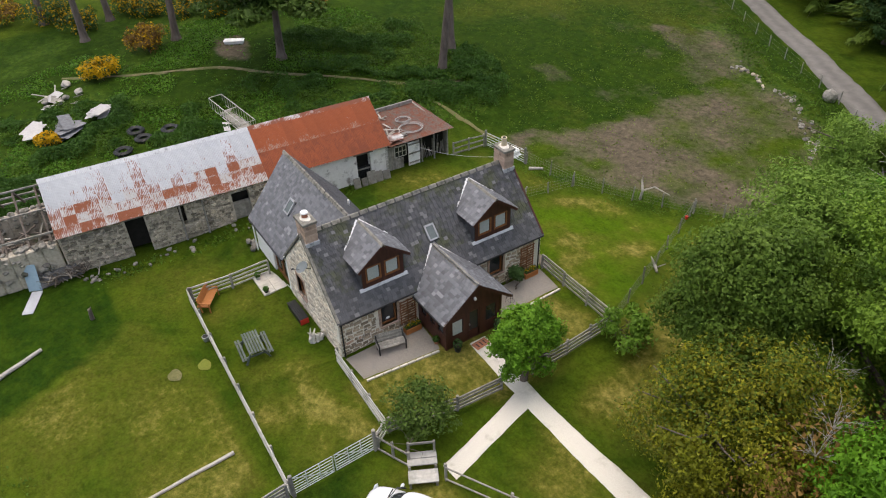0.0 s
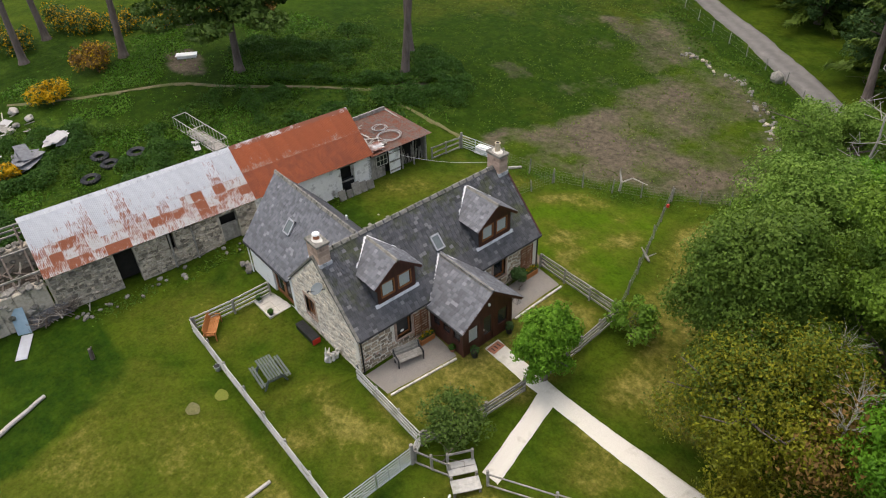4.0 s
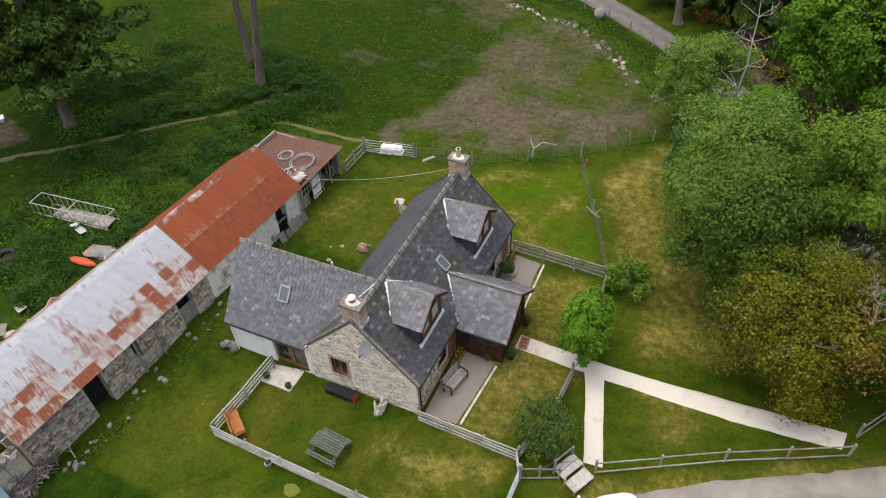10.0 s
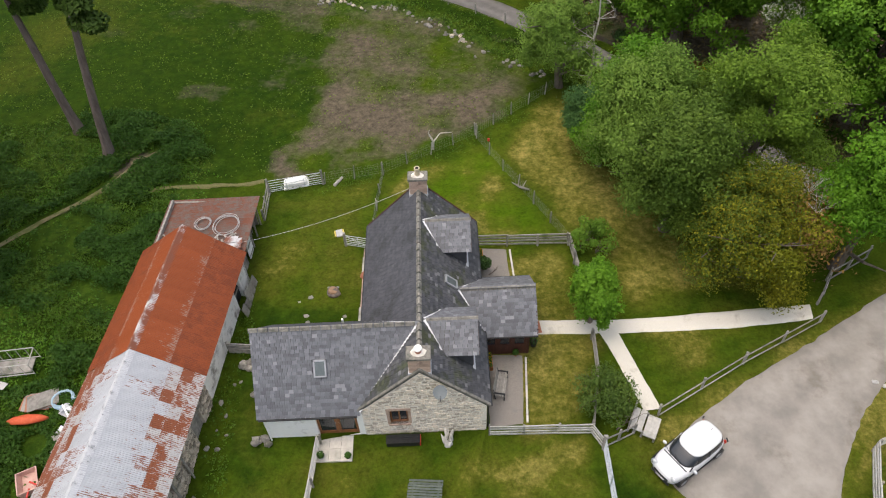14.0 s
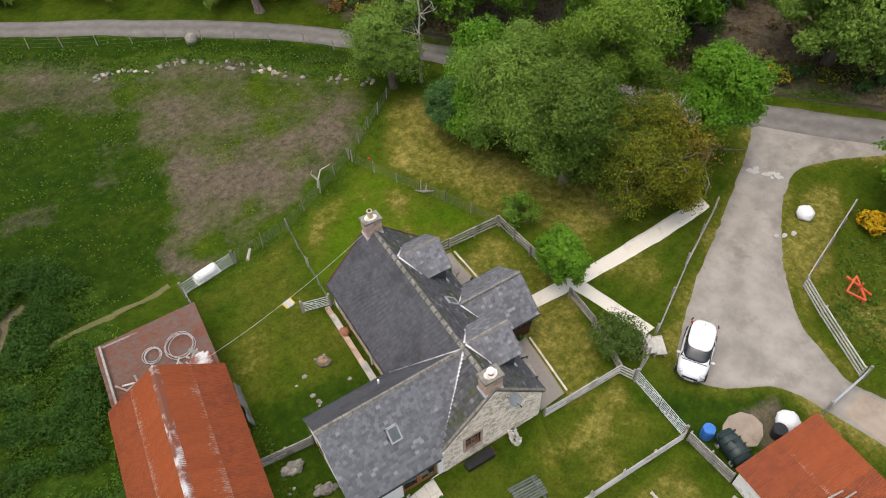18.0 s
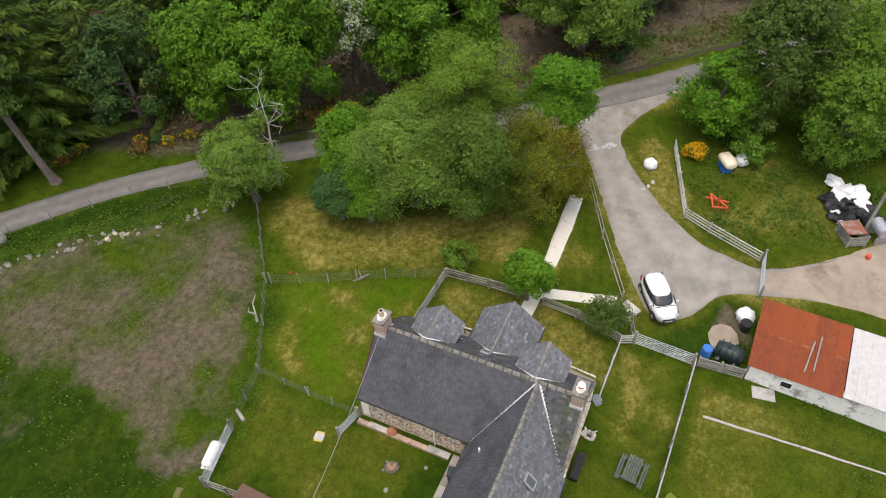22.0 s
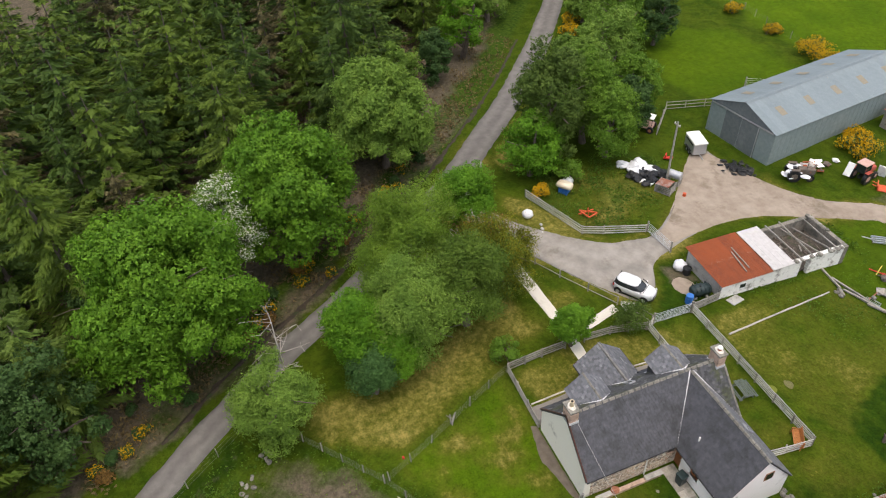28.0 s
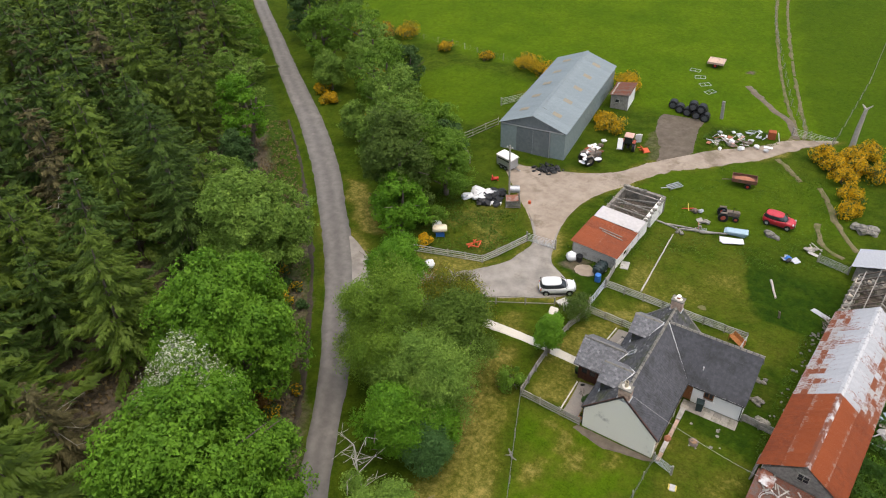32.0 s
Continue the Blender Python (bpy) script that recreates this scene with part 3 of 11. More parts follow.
dry = np.maximum(dry, (0.36 + 0.3 * n1) * inside([(-9.5, -8.1), (-6, -6), (4.6, -6), (5, -18.6), (-4.7, -20.6), (-5.6, -17), (-6.4, -13.8), (-7.2, -11)], X2, Y2, 0.4))
dry = np.maximum(dry, (0.25 + 0.25 * n2) * inside([(-13.5, -8), (-12.5, 3), (-9, -0.5), (-9.2, -8)], wx, wy, 1.0))
dry = np.maximum(dry, 0.7 * inside([(19, 1), (24.5, 3.4), (27, 2.5), (26, 0), (18, -3.5), (16, -7.5), (17, -8)], wx, wy, 0.6))
dry = np.maximum(dry, 0.8 * inside([(44, -7.5), (40.6, -9), (31.5, -1.2), (33.5, 1.6)], wx, wy, 0.6))
dry = np.maximum(dry, 0.6 * inside([(37, -41), (34, -46), (30, -48), (27, -46)], wx, wy, 0.8))
dry = np.maximum(dry, (0.5 + 0.4 * n2) * inside([(20, -3), (28, -2), (30, -12), (22, -15), (18, -9)], wx, wy, 1.5))
dry = np.maximum(dry, (0.06 + 0.3 * n3) * inside([(-38, 28), (-16, 26), (-4, 40), (-20, 56), (-50, 60)], wx, wy, 5))
dry = np.maximum(dry, (0.8 + 0.2 * n2) * np.maximum(inside(DRIVE_A + DRIVE_B[::-1], wx, wy, 1.7), inside(TRACK_A + TRACK_B[::-1], wx, wy, 1.4)))
# nettles and rank growth on the knoll, in patches, and the plantation's floor
rough = inside([(-20, -14), (-19.6, 12), (-18, 19), (-22, 23), (-28, 12), (-31, 2), (-42, -4), (-44, -14)], wx, wy, 1.5) * (0.34 + 0.5 * n1)
rough = np.maximum(rough, inside([(-39.6, 17), (-41, 24), (-31, 26), (-22, 26.5), (-18.5, 22.7), (-22, 19), (-27, 14.5)], wx, wy, 1.5) * (0.65 + 0.4 * n1))
rough = np.maximum(rough, inside([(-50, -10), (-42, -3), (-40, 8), (-42, 20), (-52, 12), (-62, 0)], wx, wy, 3) * (0.4 + 0.4 * n1))
rough = np.maximum(rough, inside([(10, 44), (20, 32), (26, 22), (33, 10), (46, -2), (120, -60), (160, 60), (40, 110)], X2, Y2, 1.5))
rough = np.maximum(rough, 0.6 * inside([(22, -2), (30, 0), (34, -10), (30, -20), (24, -17), (19, -11)], wx, wy, 2) * (0.4 + 0.6 * n2))
rough = np.maximum(rough, 0.55 * inside([(-14, 19.4), (-9, 20), (-5, 21.2), (1.2, 25), (7.5, 30.2), (9, 31.5), (7, 31.6), (0.4, 26.2), (-5, 22.4), (-10, 20.9)], wx, wy, 0.5) * (0.6 + 0.5 * n2))
rough = np.maximum(rough, 0.7 * inside([(8, 33.5), (0, 41.8), (-8, 46.5), (-20, 53), (-22, 50), (-9, 43.5), (-1, 40), (7, 32.5)], wx, wy, 0.7) * (0.85 + 0.4 * n2))
# long uncut green grass round the barn and in the farm pasture; bright grazed pasture to the south
long_ = inside([(-14.8, -8.0), (-13, -8.45), (-11.5, -8.6), (-9.7, -8.5), (-8.7, -8.7), (-7.8, -9.3), (-7.35, -11), (-7.03, -12.4), (-6.55, -13.8), (-5.6, -17), (-4.7, -20.8), (-8, -24), (-14, -27), (-20, -20)], X2, Y2, 0.35) * smooth(-22, -13, Y2)
long_ = np.maximum(long_, 0.7 * inside([(-13.5, 6), (-13, 9), (-9, 9), (-6.6, 7), (-9.5, 3), (-12.6, -6)], wx, wy, 0.8))
long_ = np.maximum(long_, 0.9 * inside([(-24, 20), (-14, 20.5), (-12, 28), (-18, 40), (-36, 34)], wx, wy, 2.5))
long_ = np.maximum(long_, 0.8 * inside([(5.8, -2), (8, -3.5), (11.5, -5.6), (12.5, -8), (5.5, -8)], wx, wy, 0.5))
long_ = np.maximum(long_, 1.0 * inside([(-19, -20), (-18, 20), (-13, 21), (-10, 40), (-20, 60), (-60, 60), (-60, -20)], wx, wy, 2.5) * (0.85 + 0.3 * n3))
long_ = np.maximum(long_, 0.9 * inside([(8.5, 33), (0, 42.2), (-9, 47.5), (-24, 56), (-40, 63), (-30, 64), (-10, 52.5), (4, 41.8), (9.5, 34.5)], wx, wy, 0.6))
soil = np.maximum(soil, 0.42 * inside([(8.5, 33.4), (0, 42.4), (-9, 47.7), (-24, 56.4), (-20, 54), (-9, 49.5), (2, 42), (8.8, 35)], wx, wy, 1.2) * (0.8 + 0.5 * n2))
lush = inside([(-300, -46), (-12, -47), (4, -46), (22, -46), (32, -49), (60, -52), (200, -70), (400, -900), (-900, -900)], wx, wy, 1.5)
lush = np.maximum(lush, 0.45 * inside([(-5, -22), (5.5, -19), (12, -26), (8, -32), (0, -38), (-14, -38), (-14, -27)], wx, wy, 2.0))
lush = np.maximum(lush, 0.85 * inside([(-5, 13.5), (6, 12.8), (1.6, 23), (-5, 20)], wx, wy, 0.8))
long_ = np.maximum(long_, 0.6 * inside([(-8, -48), (-4, -56), (6, -90), (20, -140), (-300, -140), (-300, -30), (-16, -42)], wx, wy, 1.0))
lush = np.maximum(lush, 0.8 * inside([(28, -42), (35, -41), (37, -30), (46, -28), (58, -38), (50, -46), (38, -46)], wx, wy, 1.5))
lush = np.maximum(lush, 0.75 * inside([(-300, 80), (-60, 50), (-45, 24), (-60, 16), (-300, -40)], wx, wy, 3))
for key, mask in (("soil", soil), ("dry", dry), ("rough", rough), ("long", long_), ("lush", lush)):
    ground_mesh.attributes.new(key, "FLOAT", "POINT").data.foreach_set("value", np.clip(mask, 0, 1).astype(np.float32).ravel())
ground_mesh.polygons.foreach_set("use_smooth", [True] * len(ground_mesh.polygons))


def ground_material():
    m = bpy.data.materials.new("grassland")
    m.use_nodes = True
    nd, ln = m.node_tree.nodes, m.node_tree.links
    bsdf = nd["Principled BSDF"]
    tc = nd.new("ShaderNodeTexCoord")

    def tex(s, d=5.0, rough_=0.65):
        t = nd.new("ShaderNodeTexNoise")
        t.inputs["Scale"].default_value, t.inputs["Detail"].default_value, t.inputs["Roughness"].default_value = s, d, rough_
        ln.new(tc.outputs["Object"], t.inputs["Vector"])
        return t.outputs["Fac"]

    def span(v, lo, hi, a=0.0, b=1.0):
        r = nd.new("ShaderNodeMapRange")
        for k, q in (("From Min", lo), ("From Max", hi), ("To Min", a), ("To Max", b)):
            r.inputs[k].default_value = q
        ln.new(v, r.inputs["Value"])
        return r.outputs["Result"]

    def mix(fac, a, b):
        x = nd.new("ShaderNodeMix")
        x.data_type = "RGBA"
        ln.new(fac, x.inputs["Factor"])
        for sock, v in ((x.inputs[6], a), (x.inputs[7], b)):
            if isinstance(v, tuple):
                sock.default_value = (*v, 1)
            else:
                ln.new(v, sock)
        return x.outputs[2]

    def calc(op, a, b):
        c = nd.new("ShaderNodeMath")
        c.operation = op
        for sock, v in zip(c.inputs, (a, b)):
            if isinstance(v, float):
                sock.default_value = v
            else:
                ln.new(v, sock)
        return c.outputs[0]

    def attr(name):
        a = nd.new("ShaderNodeAttribute")
        a.attribute_name = name
        return a.outputs["Fac"]

    fine = calc("ADD", calc("MULTIPLY", tex(6.0, 6.0, 0.75), 0.55), calc("MULTIPLY", tex(1.7, 4.0, 0.7), 0.45))
    grass = mix(span(tex(0.45), 0.36, 0.64), (0.0295, 0.0565, 0.0032), (0.057, 0.085, 0.0056))
    grass = mix(calc("MULTIPLY", span(attr("long"), 0.2, 0.75), span(tex(0.5), 0.3, 0.6, 0.75, 1.0)), grass, mix(span(tex(1.3), 0.4, 0.65), (0.0148, 0.0365, 0.0025), (0.0285, 0.057, 0.0036)))
    grass = mix(calc("MULTIPLY", attr("lush"), calc("SUBTRACT", 1.0, calc("MULTIPLY", attr("long"), 0.7))), grass, mix(span(tex(0.12), 0.35, 0.65), (0.052, 0.1, 0.003), (0.076, 0.128, 0.004)))
    straw = mix(span(tex(1.7), 0.35, 0.65), (0.112, 0.13, 0.02), (0.258, 0.205, 0.058))
    patchy = calc("ADD", calc("MULTIPLY", tex(0.9), 0.55), calc("MULTIPLY", tex(3.4, 6.0, 0.78), 0.78))
    wash = span(calc("ADD", attr("dry"), calc("MULTIPLY", tex(0.6, 6.0, 0.7), 0.7)), 0.42, 1.0)
    col = mix(wash, grass, mix(span(tex(2.6), 0.35, 0.65), (0.07, 0.083, 0.0075), (0.113, 0.112, 0.0165)))
    dry_fac = span(calc("ADD", attr("dry"), patchy), 1.08, 1.6)
    col = mix(dry_fac, col, straw)
    rough_fac = span(calc("ADD", attr("rough"), calc("MULTIPLY", tex(0.9), 0.8)), 0.6, 1.05)
    col = mix(rough_fac, col, mix(span(tex(2.2), 0.38, 0.66), (0.024, 0.055, 0.006), (0.065, 0.105, 0.011)))
    earth = mix(span(tex(2.2), 0.35, 0.65), (0.078, 0.064, 0.043), (0.135, 0.112, 0.078))
    soil_fac = span(calc("ADD", attr("soil"), calc("MULTIPLY", tex(1.8, 6.0, 0.72), 0.8)), 0.68, 1.15)
    col = mix(soil_fac, col, earth)
    speck = nd.new("ShaderNodeMix")
    speck.data_type, speck.blend_type = "RGBA", "MULTIPLY"
    speck.inputs["Factor"].default_value = 0.75
    ln.new(col, speck.inputs[6])
    tone = nd.new("ShaderNodeMapRange")
    for k, q in (("From Min", 0.28), ("From Max", 0.72), ("To Min", 0.25), ("To Max", 1.65)):
        tone.inputs[k].default_value = q
    ln.new(fine, tone.inputs["Value"])
    ln.new(tone.outputs["Result"], speck.inputs[7])
    col = speck.outputs[2]
    ln.new(col, bsdf.inputs["Base Color"])
    bsdf.inputs["Roughness"].default_value = 0.95
    bsdf.inputs["Specular IOR Level"].default_value = 0.05
    b = nd.new("ShaderNodeBump")
    b.inputs["Strength"].default_value, b.inputs["Distance"].default_value = 0.6, 0.08
    ln.new(calc("ADD", tex(14.0), calc("MULTIPLY", tex(2.0), 1.5)), b.inputs["Height"])
    ln.new(b.outputs["Normal"], bsdf.inputs["Normal"])
    return m


ground_mesh.materials.append(ground_material())
tagged(new("ground", ground_mesh), "rough pasture and mown grass with bare trampled earth", "ground", kind="structure")


def ribbon(name, left, right, lift, material_, label, category, step=0.8, across=10, ragged=0.15):
    """A strip of made ground between two edges, draped on the ground, its sides sinking into it."""
    a, b = [], []
    left, right = [np.array(q, float) for q in left], [np.array(q, float) for q in right]
    for i in range(len(left) - 1):
        n = max(1, int(max(np.linalg.norm(left[i + 1] - left[i]), np.linalg.norm(right[i + 1] - right[i])) / step))
        for line, out in ((left, a), (right, b)):
            p0, p1, p2, p3 = line[max(i - 1, 0)], line[i], line[i + 1], line[min(i + 2, len(line) - 1)]
            for k in range(n):
                t = k / n
                out.append(0.5 * (2 * p1 + (p2 - p0) * t + (2 * p0 - 5 * p1 + 4 * p2 - p3) * t**2 + (3 * p1 - p0 - 3 * p2 + p3) * t**3))
    a.append(left[-1]), b.append(right[-1])
    count = len(a) - 1
    pick = lambda line, k: line[k]
    verts, faces = [], []
    for k in range(count + 1):
        p, q = pick(a, k), pick(b, k)
        for j in range(across + 1):
            t = j / across
            w = p + (q - p) * t
            edge = min(j, across - j)
            if edge == 0:
                w = w + (q - p) / (np.linalg.norm(q - p) + 1e-6) * ragged * float(wobble(w[0], w[1], 0.55, 3 + j)) * 1.3
            verts.append((w[0], w[1], float(gz(w[0], w[1])) + (lift if edge else -0.06)))
    for k in range(count):
        for j in range(across):
            i = k * (across + 1) + j
            faces.append((i, i + 1, i + across + 2, i + across + 1))
    ob = raw(name, verts, faces, material_)
    ob.data.polygons.foreach_set("use_smooth", [True] * len(faces))
    ob.data.attributes.new("across", "FLOAT", "POINT").data.foreach_set("value", [j / across for _ in range(count + 1) for j in range(across + 1)])
    return tagged(ob, label, category, kind="structure")


def offset_line(points, half):
    pts = [np.array(p, float) for p in points]
    out = []
    for i, p in enumerate(pts):
        d = pts[min(i + 1, len(pts) - 1)] - pts[max(i - 1, 0)]
        d = d / np.linalg.norm(d)
        out.append(p + (half[i] if isinstance(half, list) else half) * np.array([-d[1], d[0]]))
    return out


ribbon("road", offset_line(ROAD, [-h for h in ROAD_HALF]), offset_line(ROAD, ROAD_HALF), 0.07, ASPHALT, "narrow worn grey asphalt country road", "road", 1.0, 10, 0.12)
DITCH, DITCH_HALF = ROAD[7:17], [h + 1.0 for h in ROAD_HALF[7:17]]
ribbon("ditch", offset_line(DITCH, DITCH_HALF), offset_line(DITCH, [h + 0.55 for h in DITCH_HALF]), 0.03, DITCH_SOIL, "narrow dark ditch beside the road", "ditch", 0.7, 4, 0.35)
ribbon("drive", DRIVE_A, DRIVE_B, 0.055, DRIVE, "pale gritty farm drive", "drive", 0.6, 16, 0.14)
ribbon("yard", [(13.7, -8.8), (14.5, -14.5), (14.1, -19.5), (12.4, -23.8), (13.7, -27.0)], [(15.9, -8.6), (17.6, -11.2), (23.8, -17.4), (27.0, -21.8), (19.0, -24.0)], 0.08, TRACK, "pinkish gritty farmyard before the steel barn", "yard", 0.6, 14, 0.12)
ribbon("track", TRACK_A, TRACK_B, 0.07, TRACK, "worn earth farm track", "track", 0.6, 12, 0.35)
RUT_LINES = [([(-3.3, -45.2), (-3.2, -50.4), (-0.6, -57), (3.6, -70), (9.6, -92), (12, -104)], 0.3), ([(-4.9, -45.4), (-4.6, -50), (-2.6, -56.5), (1.7, -70.5), (7.7, -92.5), (10.2, -104)], 0.3), ([(-4.0, -47.2), (-2.0, -52.0), (0.5, -54.2), (3.5, -57.6), (6.1, -60.7)], 0.6), ([(-3.1, -40.9), (-5.0, -39.0), (-7.0, -36.6)], 0.3), ([(-9.2, -36.2), (-9.9, -35.1), (-11.3, -32.0), (-12.7, -28.8), (-14.2, -26.3), (-15.4, -24.8)], 0.34), ([(-10.7, -28.4), (-10.8, -27.2), (-11.6, -25.0), (-12.7, -23.6), (-14.3, -22.9)], 0.32)]
for line, half in RUT_LINES:
    ribbon("wheel_rut", offset_line(line, -half), offset_line(line, half), 0.055, EARTH if half < 0.5 else MUD, "bare earth wheel rut through the pasture", "track", 0.6, 6, 0.3)
ribbon("mud_ramp", [(10.4, -32.6), (11.4, -36), (14.3, -42.0), (14.7, -45.6)], [(7.2, -35.2), (6.7, -37.5), (7.7, -43), (8.1, -46.6)], 0.06, CHURNED, "churned brown mud before the silage bales", "ground", 0.6, 12, 0.5)
FOOTWAY = [(-45, -6), (-41.8, -1.9), (-39.5, 1.7), (-36.8, 6.8), (-33.3, 10), (-29, 15.2), (-25.9, 18.4), (-24.5, 20.4), (-23.7, 22.1), (-22.6, 23.4)]
PINE_WAY = [(-23.8, 21.8), (-24.6, 23.6), (-26.0, 25.1), (-27.7, 26.4)]
GATE_WAY = [(-22.0, 19.2), (-19.6, 19.7), (-16.2, 19.9), (-14.4, 20.4)]
for way_, half_, earth_ in ((FOOTWAY, 0.26, EARTH), (PINE_WAY, 0.3, EARTH), (GATE_WAY, 0.22, WORN_TURF)):
    ribbon("footpath", offset_line(way_, -half_), offset_line(way_, half_), 0.05, earth_, "narrow trodden earth path over the knoll", "path", 0.5, 6, 0.35)
ribbon("garden_path", [(2.9, 6.75), (6.6, 6.6), (9.0, 6.55), (14, 6.75), (19, 7.0)], [(2.9, 5.65), (6.6, 5.45), (9.0, 5.4), (14, 5.55), (18.8, 5.85)], 0.05, PATH, "pale cream gritted garden path", "path", 0.4, 8, 0.05)
ribbon("side_path", [(6.6, 5.6), (7.3, 3.5), (8.1, 0.6)], [(7.9, 5.5), (8.4, 3.5), (9.1, 0.7)], 0.046, PATH, "pale cream gritted path to the stile steps", "path", 0.4, 8, 0.05)

# ---- trees ----
def leaf_faces(centres, normals, size, seed, droop=0.0, long=1.5):
    """Small leaves, one at each centre, facing loosely along the normals. Returns vertices and faces."""
    r = np.random.default_rng(seed)
    n = len(centres)
    nrm = normals + r.normal(0, 0.85, (n, 3))
    nrm /= np.linalg.norm(nrm, axis=1)[:, None] + 1e-9
    side = np.cross(nrm, r.normal(0, 1, (n, 3)) + [0, 0, droop])
    side /= np.linalg.norm(side, axis=1)[:, None] + 1e-9
    top = np.cross(side, nrm)
    s = size * r.uniform(0.6, 1.35, (n, 1))
    a, b = side * s * 0.5, top * s * 0.5 * long
    tip = nrm * s * r.uniform(-0.25, 0.25, (n, 1))
    v = np.stack([centres - b + a, centres + b + tip, centres - b - a], 1).reshape(-1, 3)
    f = np.arange(3 * n).reshape(-1, 3)
    return v, f


def foliage(name, centres, normals, size, seed, mat, parent, label="", droop=0.0, long=1.5):
    v, f = leaf_faces(np.array(centres), np.array(normals), size, seed, droop, long)
    return raw(name, v.tolist(), f.tolist(), mat, parent, label)


def crown_points(r, radius, height, base, lumps, per, spread=0.62, lump_size=0.42, flat=1.0, skirt=0.0, tuft=0.0, shell=0.6):
    """Points on the upper and outer skin of many lumps that make up a crown with gaps; tuft gathers them into sprigs of that size."""
    cs, ns = [], []
    for _ in range(lumps):
        d = r.normal(0, 1, 3)
        d[2] = d[2] * 0.9 + (0.25 - 0.2 * skirt)
        d /= np.linalg.norm(d)
        k = spread * r.uniform(0.55, 1.1)
        taper = 1.0 - 0.25 * max(0, d[2])
        if d[2] < 0 and skirt:
            taper = 1 + skirt * (1 / max(0.45, math.hypot(d[0], d[1])) - 1)
        c = np.array([d[0] * radius * k * taper, d[1] * radius * k * taper, base + height / 2 + d[2] * height / 2 * k])
        lr = radius * lump_size * r.uniform(0.5, 1.3)
        sprigs = max(3, per // 11) if tuft else per
        q = r.normal(0, 1, (sprigs, 3))
        q[:, 2] += 0.35
        q /= np.linalg.norm(q, axis=1)[:, None]
        far = shell + (1.16 - shell) * r.random((sprigs, 1)) ** 0.8
        p = c + q * lr * far * [1, 1, 0.8 * flat]
        n = q + d * 0.5 + [0, 0, 0.35]
        if tuft:
            p, n = np.repeat(p, 11, axis=0), np.repeat(n, 11, axis=0)
            p = p + r.normal(0, 1, p.shape) * tuft * np.repeat(r.uniform(0.6, 1.4, (sprigs, 1)), 11, axis=0) * [1, 1, 0.6]
        cs.append(p), ns.append(n)
    return np.concatenate(cs), np.concatenate(ns)


def branches(r, height, reach, trunk_r, n, base, lean=0.0, stems=1):
    """A tapered trunk that forks into limbs."""
    bm = bmesh.new()
    for s in range(stems):
        off = Vector((r.normal(0, 0.35), r.normal(0, 0.35), 0)) if stems > 1 else Vector()
        p, tip, rr = off + Vector((0, 0, -0.15)), Vector((r.normal(0, lean + 0.12), r.normal(0, lean + 0.12), 1)), trunk_r
        knots = [p]
        for k in range(5):
            q = p + Vector((tip.x * height / 6 + r.normal(0, 0.06), tip.y * height / 6 + r.normal(0, 0.06), height * 0.9 / 5))
            rod(bm, p, q, rr, rr * 0.76, 8)
            p, rr = q, rr * 0.76
            knots.append(p)
        for k in range(n):
            j = r.integers(1, 5)
            a = Vector(knots[j])
            az, up = r.uniform(0, 6.28), r.uniform(0.2, 0.9)
            ln_ = reach * r.uniform(0.55, 0.95)
            b = a + Vector((math.cos(az) * ln_ * 0.55, math.sin(az) * ln_ * 0.55, ln_ * 0.4 * up + 0.2))
            c = b + Vector((math.cos(az + r.normal(0, 0.5)) * ln_ * 0.4, math.sin(az + r.normal(0, 0.5)) * ln_ * 0.4, ln_ * 0.35 * up))
            lr = trunk_r * (0.42 - 0.05 * j)
            rod(bm, a, b, lr, lr * 0.6, 6), rod(bm, b, c, lr * 0.6, lr * 0.2, 5)
    return bm


def broadleaf(name, label, place, radius, height, base, leaf, seed, lumps=26, per=230, size=0.26, second=None, lump_size=0.42, stems=1, spread=0.62, category="tree", bark=None, group="", fill=1.15, wide=(1.0, 1.0), skirt=0.75, tuft=0.15, shell=0.62, fine=1.0):
    r = np.random.default_rng(seed)
    ob = thing(name, label, category, on_ground(*place), group=group)
    part("trunk", branches(r, base + (height - base) * 0.75, radius, 0.035 * height + 0.03, 9, base, stems=stems), bark or BARK, ob, "rough grey-brown bark")
    c, n = crown_points(r, radius, height - base, base, int(lumps * fill), int(per * fill * 1.9 * fine), spread, lump_size * 0.9, skirt=skirt, tuft=tuft, shell=shell)
    c = c * [wide[0], wide[1], 1.0]
    size = size * 0.62 / math.sqrt(fine)
    if second:
        tend = (*second, (0.0, 0.0))[4]
        pick = r.random(len(c)) < second[1] + (c[:, 0] * tend[0] + c[:, 1] * tend[1]) / radius
        foliage("crown", c[~pick], n[~pick], size, seed, leaf, ob)
        foliage(second[2], c[pick], n[pick], size * 0.9, seed + 1, second[0], ob, second[3])
    else:
        foliage("crown", c, n, size, seed, leaf, ob)
    return ob


def blades(centres, ways, up, length, width):
    """Narrow pointed sprays along the given ways."""
    side = np.cross(ways, up)
    side /= np.linalg.norm(side, axis=1)[:, None] + 1e-9
    a, b = side * width[:, None] * 0.5, ways * length[:, None] * 0.5
    v = np.stack([centres - b + a, centres + b, centres - b - a], 1).reshape(-1, 3)
    return v, np.arange(3 * len(centres)).reshape(-1, 3)


